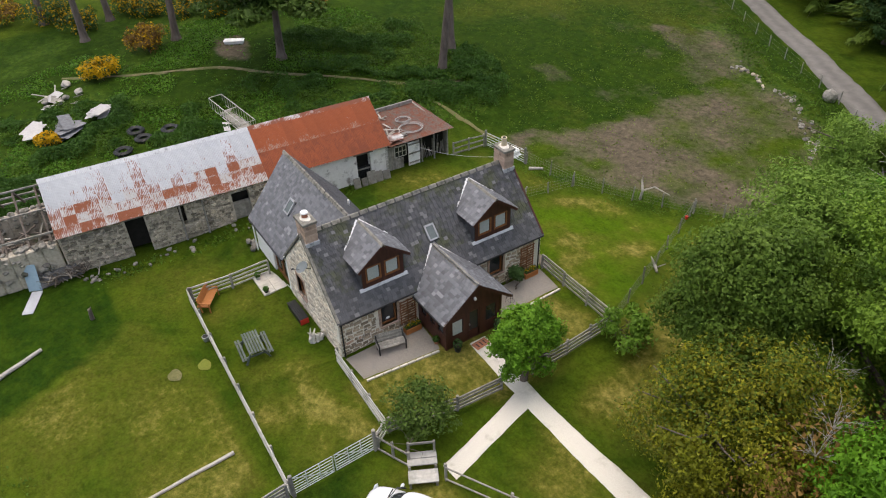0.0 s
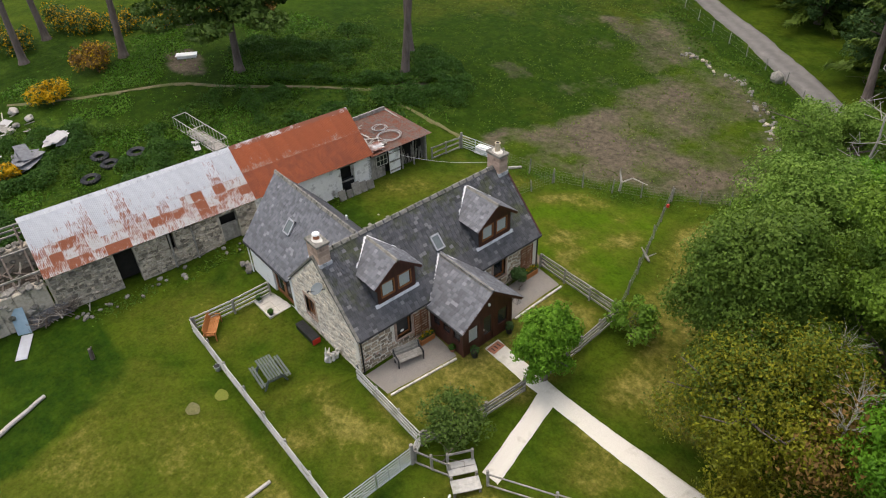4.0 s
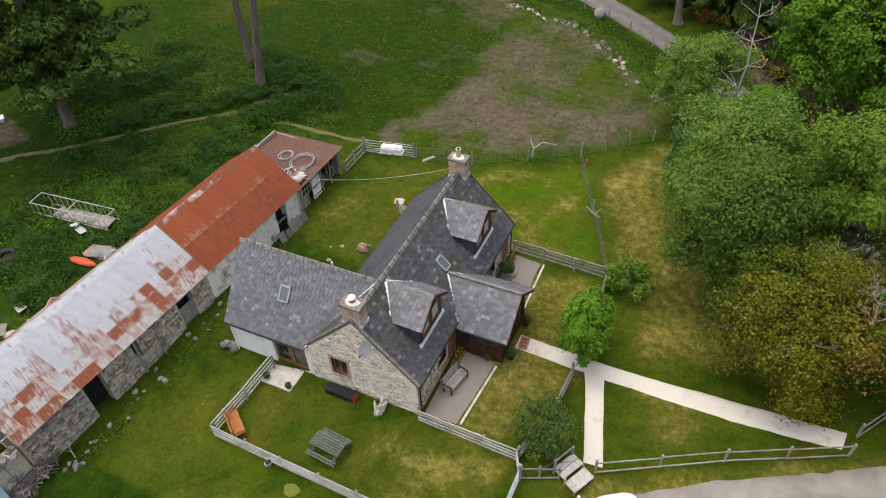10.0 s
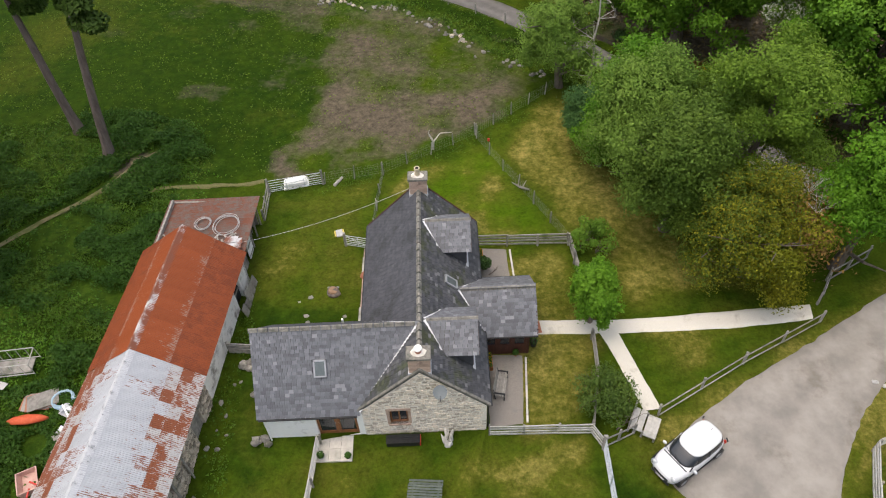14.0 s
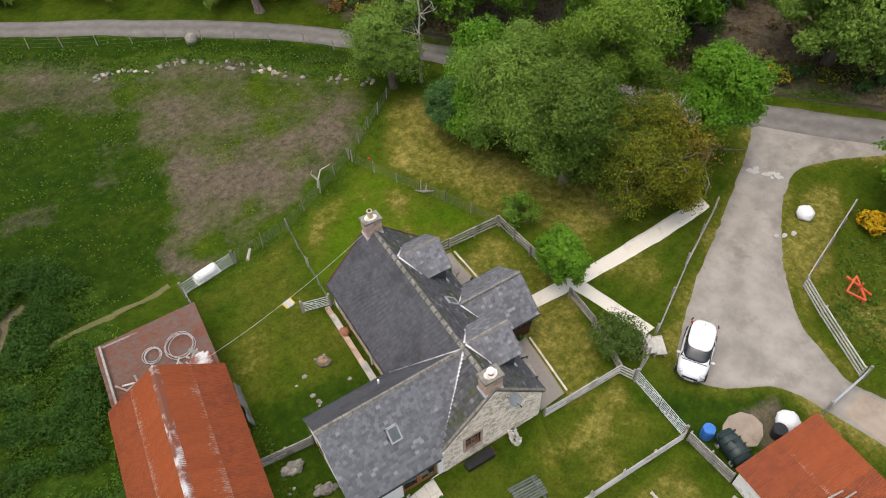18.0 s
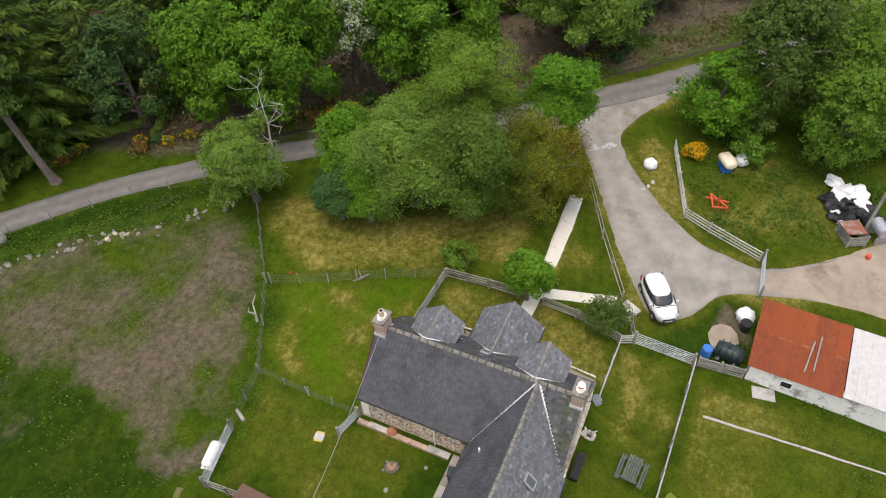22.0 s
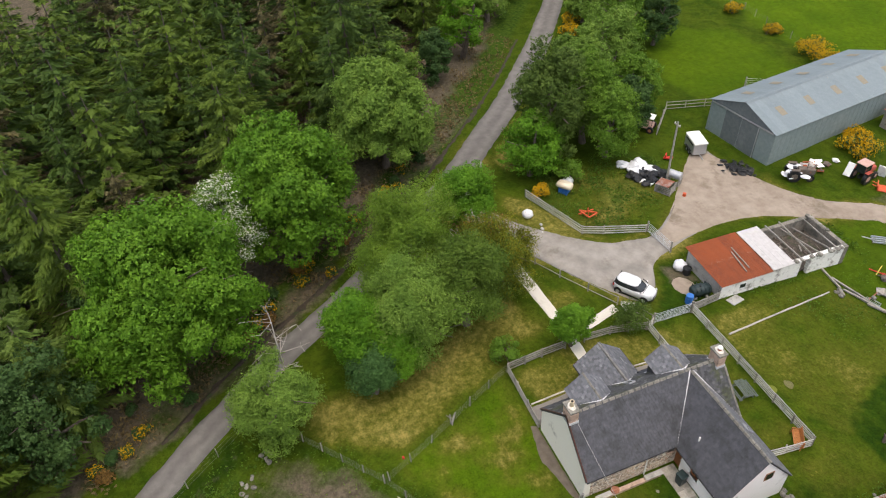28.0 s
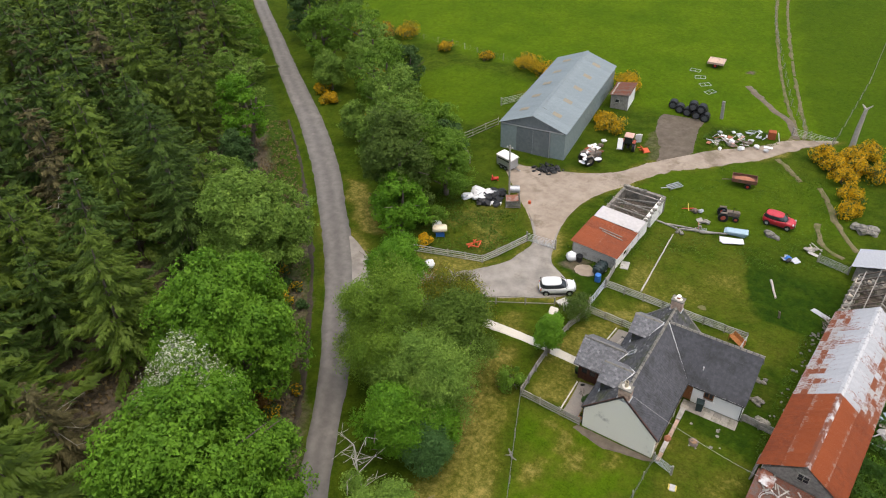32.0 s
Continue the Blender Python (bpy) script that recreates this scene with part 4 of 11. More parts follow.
def conifer(name, label, place, height, radius, leaf, seed, whorls=14, group="", bare=0.1, thin=1.0, wide=0.34, long=1.0, dead=0):
    """A spruce: a straight trunk with tiers of drooping boughs, each a broad feathered frond with gaps to the next."""
    r = np.random.default_rng(seed)
    ob = thing(name, label, "tree", on_ground(*place), group=group)
    bm = bmesh.new()
    rod(bm, (0, 0, -0.2), (0, 0, height * 0.98), 0.014 * height, 0.02, 8)
    cs, ws, ls = [], [], []
    for k in range(whorls):
        t = k / (whorls - 1)
        z = height * (bare + (0.98 - bare) * t) + r.normal(0, 0.15)
        ln_ = radius * (1 - t) ** 0.72 * r.uniform(0.8, 1.15) + 0.3
        count = int(r.integers(6, 8)) if t < 0.85 else 5
        for j in range(count):
            az = 6.283 * (j + r.uniform(-0.4, 0.4)) / count + k * 1.3
            reach = ln_ * r.uniform(0.6, 1.25)
            out, side = np.array([math.cos(az), math.sin(az), 0]), np.array([-math.sin(az), math.cos(az), 0])
            drop = r.uniform(0.1, 0.42) * (1 - 0.5 * t)
            if k % 3 == 0:
                rod(bm, (0, 0, z), tuple(out * reach + [0, 0, z - drop * reach]), 0.035, 0.01, 4)
            m = int((10 + 24.0 * reach) * thin)
            s = r.uniform(0.12, 1.0, m) ** 0.7
            # side twigs along the bough, with needles hung along them
            twig = np.round(r.uniform(-3.5, 3.5, m)) / 3.5
            spread = 0.36 * reach * (1.08 - s) * twig * r.uniform(0.3, 1.0, m) + r.normal(0, 0.06, m)
            p = np.outer(s * reach, out) + np.outer(spread, side)
            p[:, 2] = z - drop * reach * s ** 1.3 + 0.14 * reach * s ** 4 - 0.3 * np.abs(spread) + r.normal(0, 0.07, m)
            way = out * 0.9 + np.outer(np.sign(spread) * r.uniform(0.1, 0.9, m), side) + np.stack([0 * s, 0 * s, r.uniform(-0.7, 0.05, m)], 1)
            cs.append(p), ws.append(way / np.linalg.norm(way, axis=1)[:, None])
            ls.append(r.uniform(0.4, 0.85, m) * (0.75 + 0.08 * reach) * long)
    part("trunk", bm, BARK, ob)
    if dead:
        bare_ = rod(bmesh.new(), (0, 0, height * 0.2), (0, 0, height * 0.85), 0.05, 0.03, 4)
        for _ in range(dead):
            az, z, q = r.uniform(0, 6.28), height * r.uniform(0.25, 0.8), radius * r.uniform(0.5, 0.95)
            a_, b_ = Vector((0, 0, z)), Vector((math.cos(az) * q, math.sin(az) * q, z - r.uniform(-0.4, 0.8)))
            rod(bare_, a_, b_, 0.035, 0.012, 4)
            for f in (0.5, 0.75, 0.95):
                c_ = a_.lerp(b_, f)
                rod(bare_, c_, c_ + Vector((r.normal(0, 0.5), r.normal(0, 0.5), r.uniform(-0.2, 0.5))), 0.018, 0.006, 3)
        part("dead_boughs", bare_, GREY_WOOD, ob, "bare bleached boughs")
    cs, ws, ls = np.concatenate(cs), np.concatenate(ws), np.concatenate(ls)
    up = np.tile([0.0, 0.0, 1.0], (len(cs), 1)) + r.normal(0, 0.3, (len(cs), 3))
    v, f = blades(cs, ws, up, ls, ls * wide)
    raw("crown", v.tolist(), f.tolist(), leaf, ob)
    return ob


def scots_pine(name, label, place, height, seed, crown_base=0.55, lean=(0, 0), group="", radius=2.6, boughs=11, tuft=1.1):
    r = np.random.default_rng(seed)
    ob = thing(name, label, "tree", on_ground(*place), group=group)
    bm = bmesh.new()
    top = Vector((lean[0] * height, lean[1] * height, height))
    line = [Vector((0, 0, -0.2)).lerp(top, t) + Vector((0.14 * math.sin(t * 5 + seed), 0.14 * math.cos(t * 4 + seed), 0)) * (t * 1.5) for t in (0, 0.04, 0.12, 0.3, 0.5, 0.7, 0.85, 1)]
    radii = [0.62, 0.42, 0.34, 0.29, 0.25, 0.19, 0.12, 0.05]
    for i in range(7):
        rod(bm, line[i], line[i + 1], radii[i], radii[i + 1], 10)
    cs, ns = [], []
    for k in range(boughs):
        t = r.uniform(crown_base, 1.0)
        a = Vector((0, 0, 0)).lerp(top, t)
        az = r.uniform(0, 6.28)
        ln_ = radius * r.uniform(0.5, 1.05) * (1.25 - 0.6 * t)
        b = a + Vector((math.cos(az) * ln_, math.sin(az) * ln_, r.uniform(-0.2, 0.6)))
        rod(bm, a, b, 0.09, 0.03, 5)
        for q in (b, a.lerp(b, 0.6)):
            m = 260
            d = r.normal(0, 1, (m, 3))
            d /= np.linalg.norm(d, axis=1)[:, None]
            cs.append(np.array(q) + d * [tuft, tuft, 0.5] * r.uniform(0.7, 1.0) + [0, 0, 0.2])
            ns.append(d + [0, 0, 0.6])
    part("trunk", bm, PINE_BARK, ob, "tall bare plated trunk")
    foliage("crown", np.concatenate(cs), np.concatenate(ns), 0.24, seed, NEEDLE, ob, long=1.8)
    return ob


def bush(name, label, place, radius, height, leaf, seed, second=None, category="bush", per=150, lumps=9, size=0.2, group="", loose=False):
    r = np.random.default_rng(seed)
    ob = thing(name, label, category, on_ground(*place), group=group)
    part("stem", branches(r, height * 0.7, radius, 0.05, 6, 0.2, 0.2, stems=3), BARK, ob)
    if category == "gorse":
        c, n = crown_points(r, radius * 1.2, height, 0.0, lumps * 2, int(per * 0.6), 0.8, 0.3, 1.1)
    elif loose:
        c, n = crown_points(r, radius, height, 0.1, lumps, per, 0.85, 0.3)
    else:
        c, n = crown_points(r, radius, height, 0.05, lumps, per, 0.6, 0.5)
    c[:, 2] = np.maximum(c[:, 2], 0.05)
    if second:
        pick = r.random(len(c)) < second[1]
        foliage("foliage", c[~pick], n[~pick], size, seed, leaf, ob)
        foliage("blossom", c[pick] + n[pick] * 0.04, n[pick], size * 0.8, seed + 1, second[0], ob, second[2])
    else:
        foliage("foliage", c, n, size, seed, leaf, ob)
    return ob


broadleaf("garden_tree", "bright green clipped leafy tree beside the garden path", (6.3, 6.4), 1.95, 4.9, 0.6, LEAF_GARDEN, 11, 60, 230, 0.15, lump_size=0.3, spread=0.72, wide=(0.72, 1.0), tuft=0.09)
bush("shrub", "small green shrub at the garden fence corner", (7.3, 12.1), 1.4, 2.0, LEAF_MID, 12, per=90, lumps=22, size=0.13, loose=True)
bush("shrub", "straggly dull green shrub by the wooden stile", (5.9, 0.75), 1.8, 2.5, LEAF_ALDER, 13, per=110, lumps=38, size=0.09, loose=True)
broadleaf("alder_tree", "upright green alder beside the dry lawn", (12.2, 13.4), 3.2, 11.0, 0.2, LEAF_UPRIGHT, 24, 40, 300, 0.24, spread=0.8, lump_size=0.34, fine=1.9, tuft=0.26)
broadleaf("alder_tree", "broad grey-green alder in the roadside clump", (12.2, 18.0), 4.9, 10.8, 0.3, LEAF_GREY, 22, 42, 440, 0.23, spread=0.8, lump_size=0.31, fine=1.9, tuft=0.24)
broadleaf("alder_tree", "tall olive-green alder in the roadside clump", (17.3, 16.2), 5.0, 12.6, 0.3, LEAF_OLIVE, 23, 44, 440, 0.23, spread=0.8, lump_size=0.31, fine=1.9, tuft=0.24)
broadleaf("maple_tree", "bright green young maple at the end of the clump", (11.9, 22.8), 3.3, 9.2, 0.2, LEAF_BRIGHT, 21, 40, 260, 0.26, spread=0.7, lump_size=0.34, fine=1.9)
broadleaf("maple_tree", "low bright green maple on the lawn's edge", (9.4, 20.5), 2.4, 6.2, 0.0, LEAF_BRIGHT, 29, 24, 240, 0.24, fine=1.9)
broadleaf("willow_tree", "low dark blue-green willow on the lawn's edge", (8.9, 22.8), 2.2, 6.0, 0.1, LEAF_BLUE, 25, 30, 260, 0.22, fine=1.9)
thorn = broadleaf("thorn_tree", "yellowing olive tree with thin bare twigs", (15.8, 9.3), 4.3, 8.0, 0.0, LEAF_YELLOW, 26, 66, 230, 0.19, second=(LEAF_THORN, 0.42, "green_leaves", "dull dark green leaves", (-0.4, 0.5)), spread=0.78, lump_size=0.23, fine=1.7, tuft=0.22)
def dead_bough(r, root, reach, n):
    """A fan of thin bare twigs that fork twice, from one root."""
    bm = bmesh.new()
    root = Vector(root)
    rod(bm, root - Vector((0, 0, 1.2)), root, 0.05, 0.04, 5)
    for _ in range(n):
        way = Vector((r.normal(0, 0.75), r.normal(0, 0.75), r.uniform(0.35, 1.0))).normalized()
        b = root + way * reach * r.uniform(0.5, 1.0)
        rod(bm, root, b, 0.014, 0.007, 4)
        for _ in range(4):
            c = root.lerp(b, r.uniform(0.45, 1.0))
            d = c + (way + Vector((r.normal(0, 0.5), r.normal(0, 0.5), r.normal(0, 0.35)))) * reach * r.uniform(0.2, 0.45)
            rod(bm, c, d, 0.008, 0.004, 3)
    return bm


for root_, reach_, n_ in (((0.6, 2.7, 5.8), 1.2, 14), ((2.2, 0.6, 6.0), 1.2, 14), ((2.4, -0.4, 5.5), 1.1, 12)):
    part("dead_bough", dead_bough(np.random.default_rng(int(reach_ * 90 + n_)), root_, reach_, n_), DEADWOOD, thorn, "thin bare grey twigs")
for root_, n_, seed_ in (((2.2, 1.0, 5.0), 1500, 5), ((2.4, -1.4, 4.4), 1100, 6)):
    rt_ = np.random.default_rng(seed_)
    dv_ = rt_.normal(0, 1, (n_, 3))
    foliage("russet_leaves", np.array(root_) + dv_ * [0.8, 0.9, 0.7], dv_ + [0, 0, 0.5], 0.12, seed_, LEAF_RUSSET, thorn, "russet withering leaves")
broadleaf("ash_tree", "fresh green ash by the drive's mouth", (21.4, 9.6), 3.3, 10.4, 2.4, LEAF_BRIGHT, 27, 34, 240, 0.25, spread=0.68, lump_size=0.34, fine=1.9, skirt=0.25)
broadleaf("birch_tree", "thin grey-green birch beside a dead standing trunk", (8.0, 30.4), 3.7, 9.8, 0.3, LEAF_GREY, 28, 40, 200, 0.22, spread=0.72, lump_size=0.3, fine=1.9)
broadleaf("sycamore_tree", "great domed sycamore across the road", (18.8, 36.2), 7.8, 16.3, 0.8, LEAF_SYC, 31, 130, 330, 0.3, spread=0.8, lump_size=0.2, shell=0.8, tuft=0.2)
broadleaf("hawthorn_tree", "hawthorn covered in white blossom", (25.7, 30.8), 4.2, 13.6, 2.0, LEAF_MID, 32, 64, 240, 0.2, second=(BLOSSOM, 0.42, "blossom", "white hawthorn blossom"), spread=0.75, lump_size=0.26, skirt=0.0)
broadleaf("sycamore_tree", "broad domed sycamore across the road", (28.5, 24.4), 6.8, 15.5, 0.8, LEAF_SYC, 33, 110, 330, 0.3, spread=0.8, lump_size=0.21, shell=0.8, tuft=0.2)
broadleaf("sycamore_tree", "broad grey-green ash-like tree across the road", (38.2, 12.2), 6.0, 13.5, 0.8, LEAF_GREY, 34, 90, 320, 0.3, spread=0.8, lump_size=0.22, shell=0.8, tuft=0.2)
broadleaf("birch_tree", "drooping birch beside the scrap corner", (32.4, -5.4), 5.1, 15.4, -0.5, LEAF_ALDER, 35, 70, 260, 0.23, spread=0.75, lump_size=0.27)
broadleaf("birch_tree", "slender birch behind the scrap corner", (33.4, -10.5), 4.0, 12.5, -0.3, LEAF_MID, 38, 60, 230, 0.23, spread=0.75, lump_size=0.27)
bush("shrub", "leafy shrub under the trees at the scrap corner", (27.6, -5.4), 1.7, 2.4, LEAF_MID, 39, per=90, lumps=26, size=0.15, loose=True)
broadleaf("ash_tree", "fresh green tree beside the scrap corner", (29.9, -1.8), 3.9, 9.4, -0.6, LEAF_BRIGHT, 36, 40, 240, 0.24, spread=0.7, lump_size=0.32)
broadleaf("thorn_tree", "dark thorn tree above the scrap heap", (29.9, -11.4), 4.2, 10.2, 0.2, LEAF_MID, 37, 50, 260, 0.2, spread=0.72, lump_size=0.3)
for k, (x, y, rr, h, lf) in enumerate([(38.5, -12.5, 4.2, 12.5, LEAF_GREY), (43.5, -19.0, 4.8, 14.5, LEAF_GREY), (50, -25, 4.6, 13, LEAF_MID), (57, -31, 4.9, 13.5, LEAF_GREY), (36.5, -19, 3.6, 9.5, LEAF_MID), (65, -38, 5, 13.5, LEAF_MID), (33, -16.5, 2.8, 8, LEAF_DARK), (63.5, -28, 2.8, 7, LEAF_GREY), (71, -35, 4.2, 11, LEAF_MID), (81, -43, 4.6, 12, LEAF_DARK), (48.5, -16.5, 2.5, 6.5, LEAF_GREY), (90, -51, 4.8, 12, LEAF_GREY), (75, -46, 5.4, 13, LEAF_GREY), (52, -33, 3.4, 9, LEAF_DARK), (43, -13.5, 2.8, 8, LEAF_GREY)]):
    broadleaf("birch_tree", "birch in the belt beside the road", (x, y), rr, h, 0.5, lf, 70 + k, 46, 240, 0.27, spread=0.75, lump_size=0.28, group="belt of trees beside the road", fill=0.86)
for k, (x, y, rr, h, lf) in enumerate([(49, 6.5, 3.0, 11, LEAF_GREY), (55, -0.5, 2.6, 8, LEAF_DARK), (60, -6.5, 3.6, 13, LEAF_BRIGHT), (70, -15, 4.6, 12, LEAF_GREY), (81, -25, 5, 13, LEAF_MID), (93, -34, 5.5, 14, LEAF_MID), (24.5, 42, 3.5, 9, LEAF_DARK), (33, 22, 3, 8, LEAF_DARK), (43, 9.5, 3.2, 8.5, LEAF_DARK), (12.5, 46, 4.5, 12, LEAF_DARK), (17, 44.5, 3.2, 8, LEAF_MID), (2, 55, 4.5, 12, LEAF_DARK), (-8, 62, 4.5, 12, LEAF_DARK), (-20, 68, 4.5, 12, LEAF_DARK)]):
    broadleaf("roadside_tree", "leafy tree at the plantation's edge", (x, y), rr, h, -1.0, lf, 90 + k, 50, 250, 0.29, spread=0.78, lump_size=0.26, group="plantation edge trees", fill=0.8)
for k, (x, y, h) in enumerate([(-35.7, 12.1, 15), (-25.9, 23.0, 16), (-29.1, 26.2, 15), (-46.3, 5.7, 15), (-50, 14, 14), (-58, 2, 15), (-62, -4, 14), (-53, -1.5, 14)]):
    scots_pine("pine_tree", "tall Scots pine with a bare trunk on the rough knoll", (x, y), h, 40 + k, lean={1: (0.15, 0.03), 2: (-0.05, 0.0)}.get(k, (0.03 * math.sin(k), 0.04 * math.cos(k * 2))), group="pines on the knoll", crown_base=0.36 if k == 0 else 0.66, radius=7.4 if k == 0 else 3.0, boughs=62 if k == 0 else 12, tuft=1.5 if k == 0 else 1.1)
scots_pine("pine_tree", "leaning pale-barked pine beside the road bend", (3.2, 47.9), 13, 55, 0.45, lean=(-0.1, 0.05))

spruces = []
for k in range(7):
    leaf = (NEEDLE, NEEDLE_OLIVE, NEEDLE_BROWN, NEEDLE_OLIVE, NEEDLE, NEEDLE_PALE, NEEDLE_OLIVE)[k]
    spruces.append(conifer("spruce", ("dark green", "olive green", "thin browning", "olive green", "dark green", "pale feathery", "olive green")[k] + " spruce in the dense plantation across the road", (46 + 7 * k, 36 - 8 * k), (17.5, 16.5, 14, 19, 16, 14.5, 18)[k], (4.3, 4.6, 4.2, 4.4, 4.5, 3.8, 5.0)[k], leaf, 60 + k, whorls=(14, 13, 12, 15, 13, 12, 14)[k], group="plantation trees", thin=0.85 if k == 2 else 1.0, dead=5 if k == 2 else 0))
far_spruces = []
for k in range(3):
    far_spruces.append(conifer("spruce", ("dark green", "olive green", "browning")[k] + " spruce deep in the plantation", (74 + 7 * k, 42 - 10 * k), (17, 16, 16)[k], (4.5, 4.7, 4.4)[k], (NEEDLE, NEEDLE_OLIVE, NEEDLE_BROWN)[k], 160 + k, whorls=12, group="plantation trees", thin=0.36, wide=0.46, long=1.35))
rp = np.random.default_rng(3)
deep = []
for gx in np.arange(8, 140, 6.6):
    for gy in np.arange(-62, 95, 6.6):
        x, y = gx + rp.uniform(-2.2, 2.2), gy + rp.uniform(-2.2, 2.2)
        d = min(np.hypot(x - (ax + (bx - ax) * s), y - (ay + (by - ay) * s)) for (ax, ay), (bx, by) in zip(ROAD, ROAD[1:]) for s in (0, 0.25, 0.5, 0.75))
        east = x + y * 0.9 - 48
        near_big = min(math.hypot(x - a, y - b) / c for a, b, c in ((18.8, 36.2, 8.5), (28.5, 24.4, 7.5), (38.2, 12.2, 7), (26, 31.2, 4), (49, 6.5, 4), (55, -0.5, 3.5), (60, -6.5, 4), (70, -15, 5)))
        if east < 0 or d < (6.8 if y > 33 else 8.5) or d > 72 or near_big < 1 or x < 6 + max(0, 40 - y) * 0.1:
            continue
        # brown, thin trees stand together in the north corner
        brown = math.exp(-(((x - 36) / 11) ** 2 + ((y - 43) / 8) ** 2))
        src = spruces[2] if rp.random() < 0.02 + 0.75 * brown else spruces[int(rp.choice([0, 1, 3, 1, 3, 4, 5, 6, 6]))]
        s = rp.uniform(0.72, 1.18)
        stand = pose(*on_ground(x, y), rp.normal(0, 2.5), rp.normal(0, 2.5), rp.uniform(0, 360)) @ Matrix.Diagonal((s * 1.08, s * 1.08, s, 1))
        if d > 23:
            deep.append((int(rp.choice([0, 1, 0, 1, 0, 1, 0, 1, 1, 2])), stand))
        else:
            copy_thing(src, stand)

# the depth of the plantation, joined
vs_, fs_, ms_, base_ = [], [], [], 0
for kind_, m in deep:
    for piece in far_spruces[kind_].children:
        me = piece.data
        co = np.zeros(len(me.vertices) * 3)
        me.vertices.foreach_get("co", co)
        mm = np.array(m)
        vs_.append(co.reshape(-1, 3) @ mm[:3, :3].T + mm[:3, 3])
        fs_ += [tuple(base_ + i for i in p.vertices) for p in me.polygons]
        ms_ += [3 if piece.name.startswith("trunk") else kind_] * len(me.polygons)
        base_ += len(me.vertices)
deep_mesh = bpy.data.meshes.new("plantation")
deep_mesh.from_pydata(np.concatenate(vs_).tolist(), [], fs_)
for m in (NEEDLE, NEEDLE_OLIVE, NEEDLE_BROWN, BARK):
    deep_mesh.materials.append(m)
deep_mesh.polygons.foreach_set("material_index", ms_)
tagged(new("plantation", deep_mesh), "dense dark spruce plantation stretching back from the road", "forest", kind="stuff")
for gx in np.arange(-30, 9, 5.8):
    for gy in np.arange(50, 100, 5.8):
        x, y = gx + rp.uniform(-1.5, 1.5), gy + rp.uniform(-1.5, 1.5)
        d = min(np.hypot(x - (ax + (bx - ax) * s), y - (ay + (by - ay) * s)) for (ax, ay), (bx, by) in zip(ROAD, ROAD[1:]) for s in (0, 0.25, 0.5, 0.75))
        if d < 6.0 or d > 32 or y < 62 - 0.75 * (x + 24):
            continue
        s = rp.uniform(0.8, 1.15)
        copy_thing(spruces[int(rp.choice([0, 1, 3, 4, 6]))], pose(*on_ground(x, y), rp.normal(0, 2.5), rp.normal(0, 2.5), rp.uniform(0, 360)) @ Matrix.Diagonal((s * 1.1, s * 1.1, s, 1)))


def dead_tree(place, height, seed):
    r = np.random.default_rng(seed)
    ob = thing("dead_tree", "bleached dead tree with bare forked branches", "tree", on_ground(*place))
    bm = bmesh.new()
    p, rr = Vector((0, 0, -0.2)), 0.17
    for k in range(6):
        q = p + Vector((r.normal(0, 0.18), r.normal(0, 0.18), height / 6))
        rod(bm, p, q, rr, rr * 0.78, 7)
        p, rr = q, rr * 0.78
        for j in range(4 if k > 1 else 1):
            az = r.uniform(0, 6.28)
            ln_ = r.uniform(0.6, 1.8)
            b = p + Vector((math.cos(az) * ln_, math.sin(az) * ln_, r.uniform(0.1, 0.9)))
            rod(bm, p, b, rr * 0.45, rr * 0.25, 5)
            for _ in range(3):
                c = b + Vector((r.normal(0, 0.5), r.normal(0, 0.5), r.uniform(-0.1, 0.7)))
                rod(bm, b, c, rr * 0.25, 0.012, 4)
    part("trunk", bm, DEADWOOD, ob)


dead_tree((10.3, 29.8), 10.2, 5)

# ---- pieces: slates, stones and iron sheets ----
def in_poly(poly, s, t):
    hit = False
    for (ax, ay), (bx, by) in zip(poly, poly[1:] + poly[:1]):
        if (ay > t) != (by > t) and s < (bx - ax) * (t - ay) / (by - ay) + ax:
            hit = not hit
    return hit


def frame_of(p0, u, v):
    u, v = Vector(u).normalized(), Vector(v).normalized()
    n = u.cross(v)
    return Matrix(((u.x, v.x, n.x, p0[0]), (u.y, v.y, n.y, p0[1]), (u.z, v.z, n.z, p0[2]), (0, 0, 0, 1)))


def slate_mesh(w, h, thick, mat, name="slate"):
    me = bpy.data.meshes.new(name)
    x, y = w / 2 - 0.005, h
    vs = [(-x, -0.02, thick), (x, -0.02, thick), (x, y + 0.03, 0.006), (-x, y + 0.03, 0.006), (-x, -0.02, 0), (x, -0.02, 0), (x, y + 0.03, 0), (-x, y + 0.03, 0)]
    me.from_pydata(vs, [], [(0, 1, 2, 3), (4, 5, 1, 0), (5, 6, 2, 1), (7, 4, 0, 3)])
    me.materials.append(mat)
    return me


